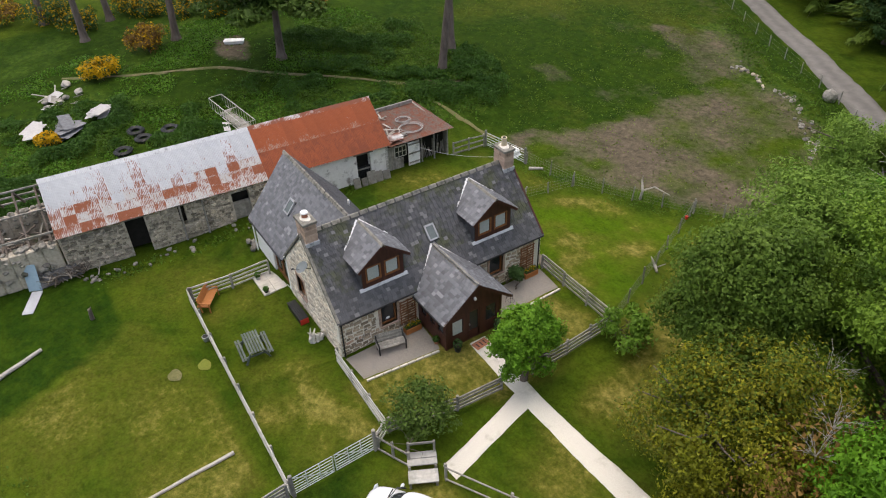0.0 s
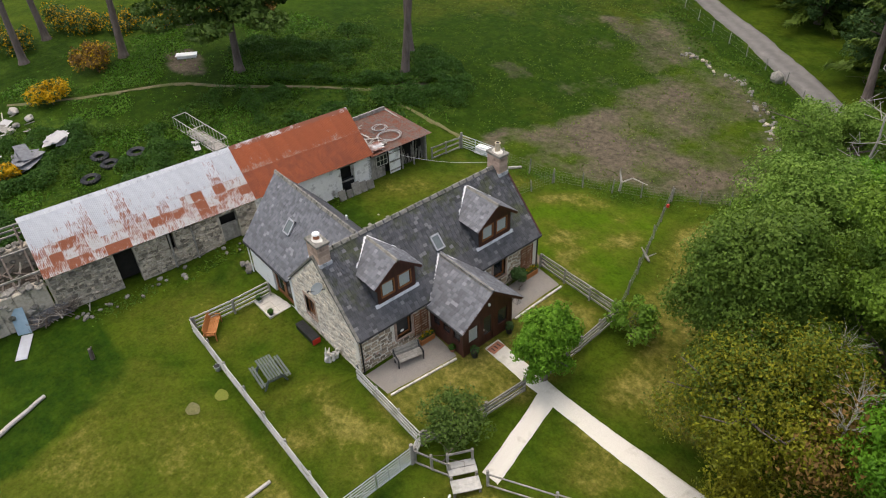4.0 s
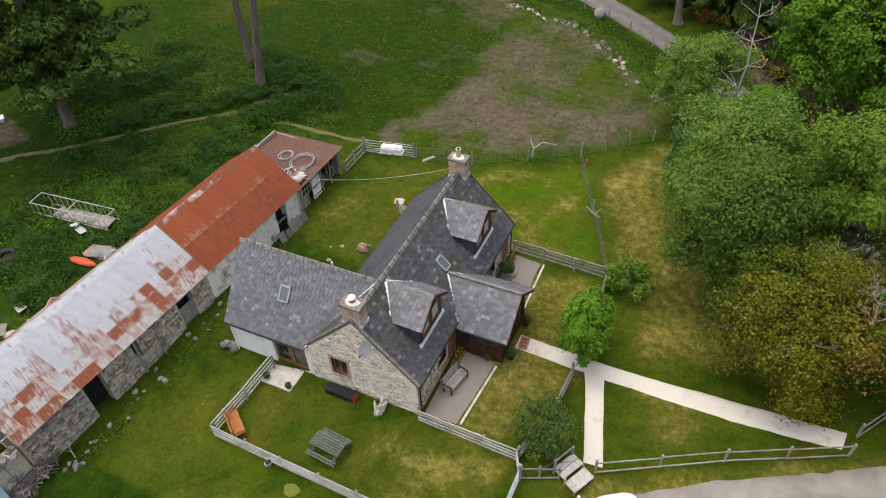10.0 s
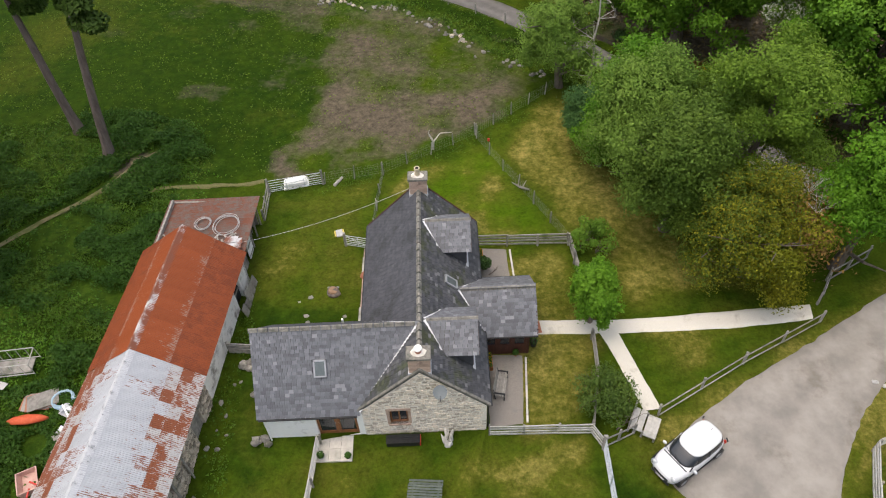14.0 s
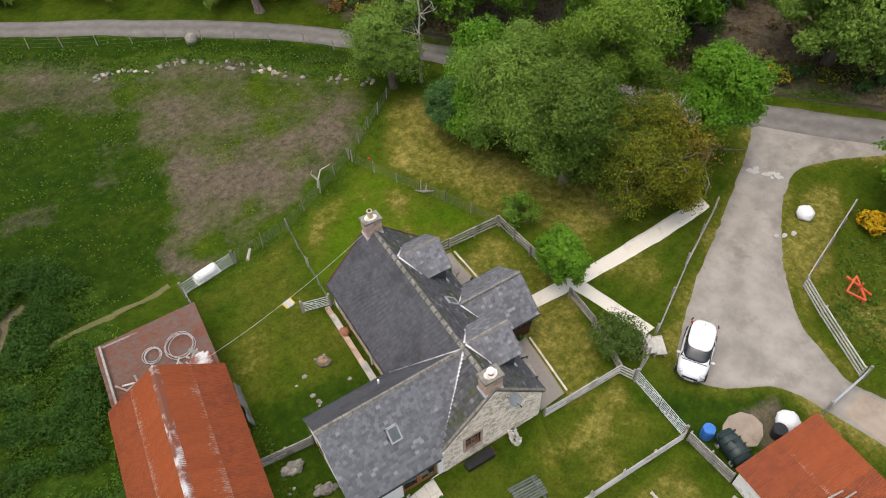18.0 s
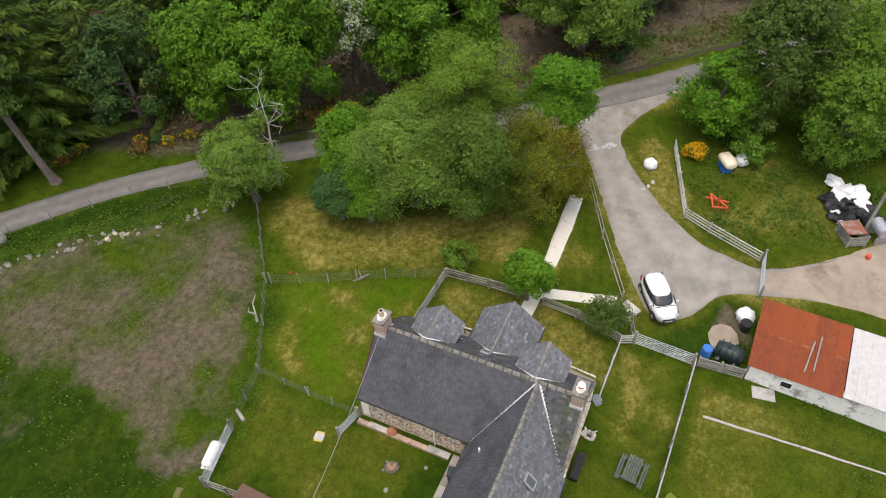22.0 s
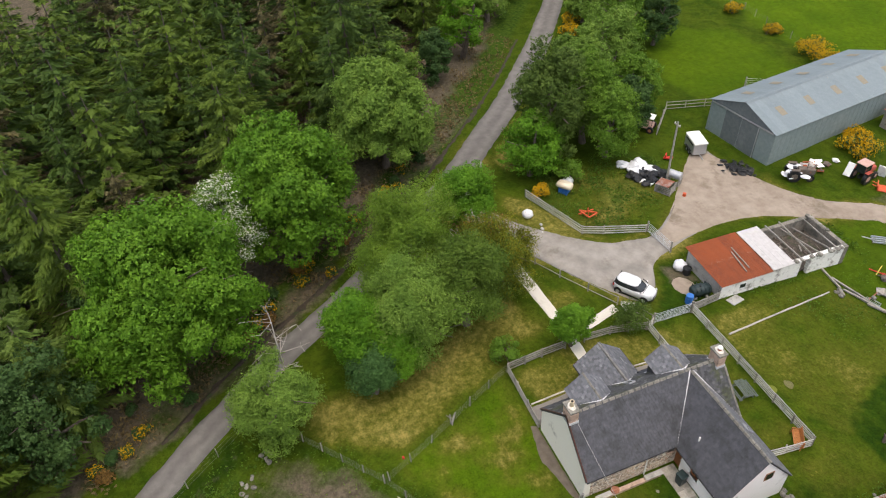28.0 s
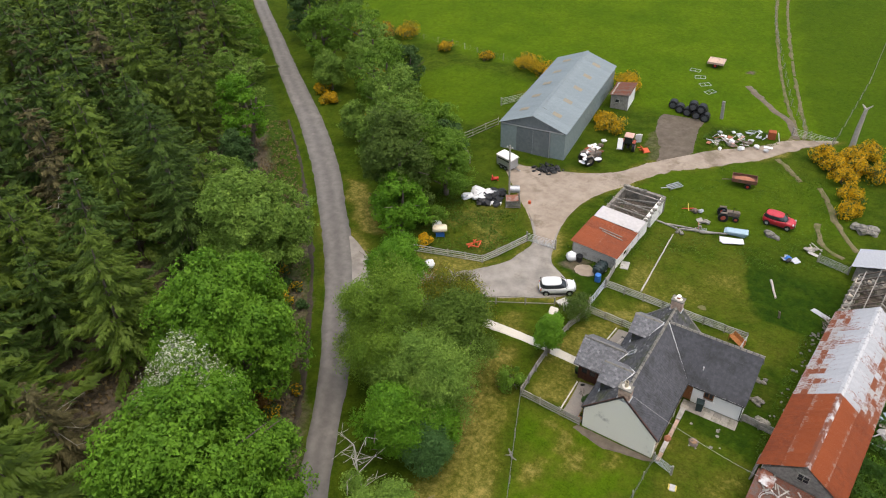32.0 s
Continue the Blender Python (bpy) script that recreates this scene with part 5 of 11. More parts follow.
def slates(parent, p0, u, v, poly, mat_piece, mat_rest, w=0.235, h=0.18, pieces=0, seed=1, holes=()):
    """Courses of slates on a roof slope. p0, u, v: a corner, the way along the eave and the way up the slope; poly and holes in metres along them."""
    r = random.Random(seed)
    m = frame_of(p0, u, v)
    unit = slate_mesh(w, h, 0.034, mat_piece) if pieces else None
    verts, faces, placed = [], [], 0
    tmax = max(q[1] for q in poly)
    for j in range(int(tmax / h) + 1):
        t = min(j * h + h * 0.5, tmax - 0.01)
        cuts = sorted(ax + (bx - ax) * (t - ay) / (by - ay) for (ax, ay), (bx, by) in zip(poly, poly[1:] + poly[:1]) if (ay > t) != (by > t))
        if len(cuts) < 2:
            continue
        s, end = cuts[0], cuts[-1]
        first = True
        while s < end - 0.03:
            ww = w * r.uniform(0.9, 1.1) * (0.5 if first and j % 2 else 1)
            ww = end - s if end - s - ww < 0.06 else ww
            first = False
            c = s + ww / 2
            if not any(a < c < b and lo < j * h + h / 2 < hi for a, b, lo, hi in holes):
                lift, tilt = r.uniform(0, 0.01), r.gauss(0, 0.01)
                if placed < pieces:
                    share("slate", unit, parent, m @ Matrix.Translation((c, j * h, lift)) @ Matrix.Rotation(tilt, 4, "Z") @ Matrix.Diagonal((ww / w, 1, 1, 1)))
                    placed += 1
                else:
                    i = len(verts)
                    x = ww / 2 - 0.008
                    y0, y1, z1, z0 = j * h - 0.02 + r.uniform(-0.012, 0.012), (j + 1) * h + 0.03, 0.034 + lift, 0.006 + lift
                    for q in ((c - x, y0, z1), (c + x, y0, z1), (c + x, y1, z0), (c - x, y1, z0), (c - x, y0, 0), (c + x, y0, 0), (c + x, y1, 0), (c - x, y1, 0)):
                        verts.append(m @ Vector(q))
                    faces += [(i, i + 1, i + 2, i + 3), (i + 4, i + 5, i + 1, i), (i + 5, i + 6, i + 2, i + 1), (i + 7, i + 4, i, i + 3)]
            s += ww
    if faces:
        ob = raw("slating", verts, faces, mat_rest, parent)
        tagged(ob, kind="stuff")


def stone_mesh(mat, seed, deep=1.0):
    r = random.Random(seed)
    j = lambda k: r.uniform(-2.2 * k, 2.2 * k)
    me = bpy.data.meshes.new("stone")
    outer = [(-0.5 + j(0.05), -0.5 + j(0.06)), (0.5 + j(0.05), -0.5 + j(0.06)), (0.5 + j(0.05), 0.5 + j(0.06)), (-0.5 + j(0.05), 0.5 + j(0.06))]
    vs = [(x, y, -0.3) for x, y in outer] + [(x, y, 0.3 * deep) for x, y in outer] + [(x * 0.8, y * 0.78, deep * (1 + j(0.2))) for x, y in outer]
    fs = [(8, 9, 10, 11)]
    for k in range(4):
        n = (k + 1) % 4
        fs += [(k, n, 4 + n, 4 + k), (4 + k, 4 + n, 8 + n, 8 + k)]
    me.from_pydata(vs, [], fs)
    me.materials.append(mat)
    return me


def stones(parent, p0, u, poly, mat_piece, mat_rest, pieces=0, seed=1, holes=(), lo=0.17, hi=0.3, long=(0.2, 0.55), proud=0.035):
    """Rubble in rough courses on an upright wall face, in metres along u and up; holes are kept free."""
    r = random.Random(seed)
    m = frame_of(p0, u, (0, 0, 1))
    units = [stone_mesh(mat_piece, seed * 10 + k) for k in range(6)]
    verts, faces, placed = [], [], 0
    z, zmax = min(q[1] for q in poly), max(q[1] for q in poly)
    smin, smax = min(q[0] for q in poly), max(q[0] for q in poly)
    while z < zmax:
        hh = r.uniform(lo, hi)
        s = smin
        while s < smax:
            ww = r.uniform(*long)
            c, d = s + ww / 2, z + hh / 2
            free = not any(a - ww * 0.45 < c < b + ww * 0.45 and e - hh * 0.45 < d < f + hh * 0.45 for a, b, e, f in holes)
            if in_poly(poly, c, d) and free and s + ww < smax + 0.1:
                mm = m @ Matrix.Translation((c, d + r.uniform(-0.045, 0.045), 0)) @ Matrix.Rotation(r.gauss(0, 0.12), 4, "Z") @ Matrix.Diagonal((ww * r.uniform(0.74, 0.92), hh * r.uniform(0.62, 0.92), proud * r.uniform(0.5, 1.5), 1))
                me = units[r.randrange(6)]
                if placed < pieces:
                    share("stone", me, parent, mm)
                    placed += 1
                else:
                    i = len(verts)
                    verts += [mm @ v.co for v in me.vertices]
                    faces += [tuple(i + k for k in p.vertices) for p in me.polygons]
            s += ww
        z += hh
    if faces:
        ob = raw("stonework", verts, faces, mat_rest, parent)
        tagged(ob, kind="stuff")


def sheet_mesh(mat, w, h, name="iron_sheet", pitch=0.085, amp=0.011):
    """One corrugated sheet, w along x and h up y, its waves running up."""
    n = max(2, int(w / pitch)) * 4
    vs, fs = [], []
    for k in range(n + 1):
        x = -w / 2 + w * k / n
        z = amp * math.sin(k * math.pi / 2)
        vs += [(x, 0, z), (x, h, z), (x, 0, z - 0.004)]
    for k in range(n):
        i = 3 * k
        fs += [(i, i + 3, i + 4, i + 1), (i + 2, i + 5, i + 3, i)]
    me = bpy.data.meshes.new(name)
    me.from_pydata(vs, [], fs)
    me.materials.append(mat)
    return me


def sheet_material(name, base, base2, rust, rust2, lo, hi, metal=0.1, scale=1.4, low_end=0.0, reach=1.9, few=0.0, many=1.0):
    """Old iron whose coat flakes: how far rust has gone differs from sheet to sheet."""
    m = material(name, base, base2, 1.2, 0.6, 0.15, metal=metal, vary=0.07)
    nd, ln = m.node_tree.nodes, m.node_tree.links
    bsdf = nd["Principled BSDF"]
    old = bsdf.inputs["Base Color"].links[0].from_socket
    tc = nd.new("ShaderNodeTexCoord")
    info = nd.new("ShaderNodeObjectInfo")
    shift = nd.new("ShaderNodeVectorMath")
    shift.operation = "ADD"
    far = nd.new("ShaderNodeCombineXYZ")
    mul = nd.new("ShaderNodeMath")
    mul.operation, mul.inputs[1].default_value = "MULTIPLY", 57.0
    ln.new(info.outputs["Random"], mul.inputs[0])
    for k in "XYZ":
        ln.new(mul.outputs[0], far.inputs[k])
    streak = nd.new("ShaderNodeMapping")
    streak.inputs["Scale"].default_value = (1.3, 1.15, 1.0)
    ln.new(tc.outputs["Object"], streak.inputs["Vector"])
    ln.new(streak.outputs["Vector"], shift.inputs[0])
    ln.new(far.outputs[0], shift.inputs[1])
    t = nd.new("ShaderNodeTexNoise")
    t.inputs["Scale"].default_value, t.inputs["Detail"].default_value, t.inputs["Roughness"].default_value = scale, 8.0, 0.72
    ln.new(shift.outputs[0], t.inputs["Vector"])
    level = nd.new("ShaderNodeMapRange")
    level.inputs["From Min"].default_value, level.inputs["From Max"].default_value = few, many
    level.inputs["To Min"].default_value, level.inputs["To Max"].default_value = lo, hi
    ln.new(info.outputs["Random"], level.inputs["Value"])
    ribs = nd.new("ShaderNodeMapping")
    ribs.inputs["Scale"].default_value = (24.0, 2.2, 1.0)
    ln.new(tc.outputs["Object"], ribs.inputs["Vector"])
    t3 = nd.new("ShaderNodeTexNoise")
    t3.inputs["Scale"].default_value, t3.inputs["Detail"].default_value = 1.0, 3.0
    ln.new(ribs.outputs["Vector"], t3.inputs["Vector"])
    axes = nd.new("ShaderNodeSeparateXYZ")
    ln.new(tc.outputs["Object"], axes.inputs[0])
    lower = nd.new("ShaderNodeMapRange")
    lower.inputs["From Max"].default_value = reach
    lower.inputs["To Min"].default_value, lower.inputs["To Max"].default_value = low_end, -low_end
    ln.new(axes.outputs["Y"], lower.inputs["Value"])
    trough = nd.new("ShaderNodeMapRange")
    trough.inputs["From Min"].default_value, trough.inputs["From Max"].default_value = -0.011, 0.011
    trough.inputs["To Min"].default_value, trough.inputs["To Max"].default_value = 0.1, -0.1
    ln.new(axes.outputs["Z"], trough.inputs["Value"])
    rib = nd.new("ShaderNodeMapRange")
    rib.inputs["To Min"].default_value, rib.inputs["To Max"].default_value = -0.55, 0.55
    ln.new(t3.outputs["Fac"], rib.inputs["Value"])
    add = nd.new("ShaderNodeMath")
    add.inputs[1].default_value = 0.0
    ln.new(t.outputs["Fac"], add.inputs[0])
    for extra in (level, lower, rib, trough):
        more = nd.new("ShaderNodeMath")
        ln.new(add.outputs[0], more.inputs[0])
        ln.new(extra.outputs["Result"], more.inputs[1])
        add = more
    edge = nd.new("ShaderNodeMapRange")
    edge.inputs["From Min"].default_value, edge.inputs["From Max"].default_value = 0.48, 0.56
    ln.new(add.outputs[0], edge.inputs["Value"])
    t2 = nd.new("ShaderNodeTexNoise")
    t2.inputs["Scale"].default_value, t2.inputs["Detail"].default_value = 5.0, 5.0
    ln.new(shift.outputs[0], t2.inputs["Vector"])
    tone = nd.new("ShaderNodeMix")
    tone.data_type = "RGBA"
    tone.inputs[6].default_value, tone.inputs[7].default_value = (*rust, 1), (*rust2, 1)
    ln.new(t2.outputs["Fac"], tone.inputs["Factor"])
    mx = nd.new("ShaderNodeMix")
    mx.data_type = "RGBA"
    ln.new(edge.outputs["Result"], mx.inputs["Factor"])
    ln.new(old, mx.inputs[6])
    ln.new(tone.outputs[2], mx.inputs[7])
    ln.new(mx.outputs[2], bsdf.inputs["Base Color"])
    return m


def sheets(parent, p0, u, v, length, courses, mats, w=0.66, seed=1, name="iron_sheet"):
    """Overlapping sheets on a slope: courses are (height, material index) from the eave up."""
    m = frame_of(p0, u, v)
    r = random.Random(seed)
    n = round(length / w)
    t = 0.0
    for c, (h, which) in enumerate(courses):
        units = [sheet_mesh(mt, length / n + 0.05, h + 0.12, name) for mt in which]
        for k in range(n):
            share(name, units[r.randrange(len(units))], parent, m @ Matrix.Translation(((k + 0.5) * length / n, t - 0.06, 0.012 * (c + (k % 2) * 0.5))) @ Matrix.Rotation(r.gauss(0, 0.006), 4, "Z"))
        t += h


TIN_TOP = sheet_material("flaking_white_iron", (0.41, 0.428, 0.455), (0.5, 0.518, 0.542), (0.2, 0.065, 0.032), (0.27, 0.14, 0.1), -0.26, 0.0, low_end=0.1, scale=2.0, few=0.3, many=1.0)
TIN_LOW = sheet_material("rusting_white_iron", (0.41, 0.405, 0.4), (0.5, 0.492, 0.482), (0.2, 0.055, 0.02), (0.25, 0.09, 0.045), -0.14, 0.25, low_end=-0.05, scale=2.0, reach=0.6, few=0.05, many=0.95)
RUST_SHEET = sheet_material("rust_red_iron", (0.215, 0.05, 0.014), (0.26, 0.066, 0.02), (0.15, 0.036, 0.013), (0.19, 0.048, 0.017), -0.16, 0.08, 0.0)
RUST_TOP = sheet_material("rust_red_iron_flecked", (0.23, 0.052, 0.013), (0.275, 0.07, 0.02), (0.34, 0.25, 0.21), (0.24, 0.14, 0.1), -0.3, -0.06, 0.0, scale=3.2, low_end=0.16, reach=0.7)
RUST_DULL = sheet_material("dull_rusted_iron", (0.165, 0.05, 0.022), (0.125, 0.042, 0.024), (0.085, 0.056, 0.046), (0.155, 0.125, 0.105), -0.12, 0.08, 0.0)


def wall_face(length, height, thick, holes):
    """A wall along +x, its face at y = 0 and its thickness towards +y, with square openings right through."""
    bm = bmesh.new()
    xs = sorted({0.0, length, *(q for h in holes for q in h[:2])})
    zs = sorted({-0.4, height, *(q for h in holes for q in h[2:])})
    for a, b in zip(xs, xs[1:]):
        for c, d in zip(zs, zs[1:]):
            if not any(h[0] - 1e-6 <= a and b <= h[1] + 1e-6 and h[2] - 1e-6 <= c and d <= h[3] + 1e-6 for h in holes):
                box(bm, ((a + b) / 2, thick / 2, (c + d) / 2), (b - a, thick, d - c))
    bmesh.ops.remove_doubles(bm, verts=bm.verts, dist=1e-4)
    return bm


def turned(bm, m):
    bmesh.ops.transform(bm, matrix=m, verts=bm.verts)
    return bm


def window(parent, name, m, w, h, label, frame_mat=None, bars=(2, 1), depth=0.16, curtain=False, sill=True, sill_mat=None):
    """A framed window in a local frame: x along the wall, y inwards, z up; m puts its lower left corner."""
    fm = frame_mat or FRAME_WOOD
    fr = bmesh.new()
    k = 0.085
    for x0, x1, z0, z1 in ((0, w, 0, k), (0, w, h - k, h), (0, k, k, h - k), (w - k, w, k, h - k)):
        box(fr, ((x0 + x1) / 2, depth, (z0 + z1) / 2), (x1 - x0, 0.09, z1 - z0))
    for i in range(1, bars[0]):
        box(fr, (w * i / bars[0], depth, h / 2), (0.07, 0.085, h - 2 * k))
    for i in range(1, bars[1]):
        box(fr, (w / 2, depth, h * i / bars[1]), (w - 2 * k, 0.08, 0.05))
    win = part(name, turned(fr, m), fm, parent, label)
    hold = parent if parent.parent else win
    for i in range(bars[0]):
        part("pane", turned(boxes(((w * (i + 0.5) / bars[0], depth + 0.02, h / 2), (w / bars[0] - 0.07, 0.012, h - 2 * k))), m), GLASS, hold, "dark reflecting glass")
    if curtain:
        for i in range(bars[0]):
            bm = bmesh.new()
            for q in range(5):
                x = w * (i + 0.5) / bars[0] + (q - 2) * w / bars[0] * 0.14
                box(bm, (x, depth - 0.005 + 0.004 * (q % 2), h / 2), (w / bars[0] * 0.15, 0.012, h - 2.6 * k))
            part("curtain", turned(bm, m), CURTAIN, hold, "pale net curtain")
    if sill:
        part("sill", turned(boxes(((w / 2, 0.03, -0.05), (w + 0.2, 0.2, 0.1))), m), sill_mat or PINK, hold, "worn stone sill")
    return win


CURTAIN = material("net_curtain", (0.4, 0.44, 0.42), (0.5, 0.53, 0.5), 14, 0.9, 0.2)
RED = material("red_paint", (0.45, 0.03, 0.02), (0.55, 0.05, 0.03), 5, 0.5, 0.1)
BLUE = material("blue_plastic", (0.03, 0.13, 0.4), (0.05, 0.18, 0.5), 5, 0.5, 0.1)
DARK_GREEN = material("dark_green_plastic", (0.02, 0.035, 0.035), (0.035, 0.05, 0.05), 5, 0.4, 0.1)
TERRACOTTA = material("terracotta", (0.3, 0.12, 0.07), (0.38, 0.17, 0.1), 6, 0.85, 0.2)
SOIL = material("potting_soil", (0.04, 0.03, 0.022), (0.07, 0.05, 0.035), 12, 0.95, 0.6)
BUFF = material("buff_clay", (0.5, 0.42, 0.28), (0.6, 0.5, 0.35), 6, 0.8, 0.2)
# near-black stand-in for the shade inside rooms and hollows
DARK = material("painted_unlit_interior", (0.012, 0.011, 0.01), (0.02, 0.018, 0.016), 4, 0.95, 0.1)
BAG = material("white_woven_bag", (0.66, 0.67, 0.68), (0.76, 0.77, 0.78), 9, 0.7, 0.4)
CREAM_BATH = material("cream_enamel", (0.62, 0.55, 0.4), (0.7, 0.63, 0.48), 3, 0.35, 0.05, (0.45, 0.38, 0.26), 0.3, 2)

# ---- the cottage ----
cottage = thing("cottage", "stone cottage with slate roofs, dormers and a brown timber porch", "house")
HW, HL, EAVE, TOP = 6.1, 12.55, 2.56, 5.7
SLOPE = Vector((-HW / 2 - 0.2, 0, TOP - 2.36)).normalized()
E_HOLES = [(2.35, 3.25, 0.8, 2.05), (9.05, 9.95, 0.85, 2.1), (5.3, 7.1, -0.4, 2.05)]
S_HOLES = [(1.35, 2.25, 0.95, 2.2)]
W_HOLES = [(6.65, 7.25, 1.45, 2.25)]
# local wall frames: x along the wall, y into the house
M_E = Matrix(((0, -1, 0, 0), (1, 0, 0, 0), (0, 0, 1, 0), (0, 0, 0, 1)))
M_S = Matrix.Translation((-HW, 0, 0))
M_W = Matrix(((0, 1, 0, -HW), (-1, 0, 0, HL), (0, 0, 1, 0), (0, 0, 0, 1)))
M_N = Matrix(((-1, 0, 0, 0), (0, -1, 0, HL), (0, 0, 1, 0), (0, 0, 0, 1)))
east_wall = part("east_wall", turned(wall_face(HL, EAVE - 0.12, 0.5, E_HOLES), M_E), MORTAR, cottage, "rubble wall of mixed grey and pinkish stone")
south_wall = part("south_gable", turned(wall_face(HW - 1.0, EAVE - 0.12, 0.5, [(a - 0.5, b - 0.5, c, d) for a, b, c, d in S_HOLES]), M_S @ Matrix.Translation((0.5, 0, 0))), MORTAR, cottage, "pale grey rubble gable")
part("gable_top", prism([(-0.02, EAVE - 0.12), (-HW / 2, TOP - 0.1), (-HW + 0.02, EAVE - 0.12)], 0.0, 0.5), MORTAR, south_wall)
west_wall = part("west_wall", turned(wall_face(HL, EAVE - 0.12, 0.5, W_HOLES), M_W), MORTAR, cottage, "grey rubble back wall")
north_wall = part("north_gable", turned(wall_face(HW - 1.0, EAVE - 0.12, 0.5, []), M_N @ Matrix.Translation((0.5, 0, 0))), HARL, cottage, "smooth cream harled gable")
part("gable_top", prism([(-0.02, EAVE - 0.12), (-HW / 2, TOP - 0.1), (-HW + 0.02, EAVE - 0.12)], HL - 0.5, HL), HARL, north_wall)
part("harl_face", turned(boxes(((0.25, 0.25, EAVE / 2 - 0.25), (0.5, 0.5, EAVE + 0.2))), Matrix.Translation((-HW - 0.006, HL - 0.5, 0)) @ Matrix.Diagonal((1, 1.008, 1, 1))), HARL, north_wall)
part("harl_face", turned(boxes(((-0.25, 0.25, EAVE / 2 - 0.25), (0.5, 0.5, EAVE + 0.2))), Matrix.Translation((0.006, HL - 0.5, 0)) @ Matrix.Diagonal((1, 1.008, 1, 1))), HARL, north_wall)
for y, s, out in ((0.0, 1, RIDGE), (HL, 1, HARL)):
    for sgn in (-1, 1):
        a = (-HW / 2, y, TOP + 0.02)
        b = (-HW / 2 + sgn * (HW / 2 + 0.18), y, 2.38)
        part("verge", planks((a, b, 0.1 if y else 0.14, 0.09)), RIDGE if y == 0 else BROWN, cottage, "mortared gable edge" if y == 0 else "dark gable edge")


def outline_holes(holes):
    return [(a - 0.16, b + 0.16, c - 0.14, d + 0.2) for a, b, c, d in holes]


for m, holes, length, wl, n in ((M_E, E_HOLES[:2], HL, east_wall, 1), (M_S, S_HOLES, HW, south_wall, 2), (M_W, W_HOLES, HL, west_wall, 3)):
    for a, b, c, d in holes:
        for k, (x0, x1, z0, z1) in enumerate(((a - 0.15, a, c, d), (b, b + 0.15, c, d), (a - 0.17, b + 0.17, d, d + 0.19))):
            part("dressed_stone", turned(boxes((((x0 + x1) / 2, 0.1, (z0 + z1) / 2), (x1 - x0, 0.26, z1 - z0), (0, 0, 0), 0.012)), m), PINK, wl, "pinkish dressed stone")
        window(cottage, "window", m @ Matrix.Translation((a, 0, c)), b - a, d - c, "brown wooden window in dressed pink stone", bars=(1, 2) if n == 3 else (1, 1) if n == 1 else (2, 1), curtain=False)
part("window_ledge_pot", turned(lump(0.14, 5, (1.2, 0.8, 0.8)), M_E @ Matrix.Translation((2.8, 0.24, 1.05))), WHITE, cottage, "white ornament behind the window")

# roofs: boards below, slates above
E0 = (0.2, -0.06, 2.36)
part("roof_board", slab([(-HW / 2, -0.06, TOP - 0.03), (0.2, -0.06, 2.33), (0.2, HL + 0.06, 2.33), (-HW / 2, HL + 0.06, TOP - 0.03)], 0.08), SLATE_OLD, cottage)
part("roof_board", slab([(-HW / 2, 2.6, TOP - 0.03), (-HW - 0.2, 5.3, 2.33), (-HW - 0.2, HL + 0.06, 2.33), (-HW / 2, HL + 0.06, TOP - 0.03)], 0.08), SLATE_OLD, cottage)
part("roof_board", slab([(-HW / 2, -0.06, TOP - 0.03), (-HW - 0.1, -0.06, 2.44), (-HW / 2, 2.65, TOP - 0.03)], 0.08), SLATE_OLD, cottage)
part("wing_board", slab([(-3.05, 2.65, 5.64), (-11.15, 2.65, 5.64), (-11.15, -0.16, 2.22), (-6.3, -0.16, 2.22)], 0.08), SLATE_OLD, cottage)
part("wing_board", slab([(-3.05, 2.65, 5.64), (-11.15, 2.65, 5.64), (-11.15, 5.45, 2.22), (-6.3, 5.45, 2.22)], 0.08), SLATE_OLD, cottage)
RL = math.hypot(HW / 2 + 0.2, TOP - 2.36)
WL = math.hypot(2.81, 3.42)
east_roof = part("east_roof", planks(((-HW / 2 + 0.02, -0.05, TOP - 0.04), (-HW / 2 + 0.02, HL + 0.05, TOP - 0.04), 0.1, 0.05)), SLATE_OLD, cottage, "mossy dark slate roof slope")
west_roof = part("west_roof", planks(((-HW / 2 - 0.02, 2.8, TOP - 0.04), (-HW / 2 - 0.02, HL + 0.05, TOP - 0.04), 0.1, 0.05)), SLATE_OLD, cottage, "smooth dark purple-grey slate roof slope")
wing_south = part("wing_south_roof", planks(((-11.1, 2.63, 5.58), (-3.2, 2.63, 5.58), 0.1, 0.05)), SLATE, cottage, "grey slate roof slope with pale odd slates")
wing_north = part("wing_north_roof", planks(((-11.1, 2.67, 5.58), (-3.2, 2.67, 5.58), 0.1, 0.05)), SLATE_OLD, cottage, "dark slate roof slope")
SLATE_P = material("slate_piece", (0.11, 0.115, 0.127), (0.15, 0.155, 0.167), 5, 0.62, 0.3, (0.17, 0.17, 0.168), 0.2, 2.5, vary=0.3, spec=0.5, outlier=(0.235, 0.24, 0.252))
SLATE_OLD_P = material("slate_weathered_piece", (0.066, 0.068, 0.076), (0.095, 0.097, 0.1), 4, 0.7, 0.3, (0.066, 0.074, 0.042), 0.48, 0.8, vary=0.3, outlier=(0.17, 0.17, 0.175))
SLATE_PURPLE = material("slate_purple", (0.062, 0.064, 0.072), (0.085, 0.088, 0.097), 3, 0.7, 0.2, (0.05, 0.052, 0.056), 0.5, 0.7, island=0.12)
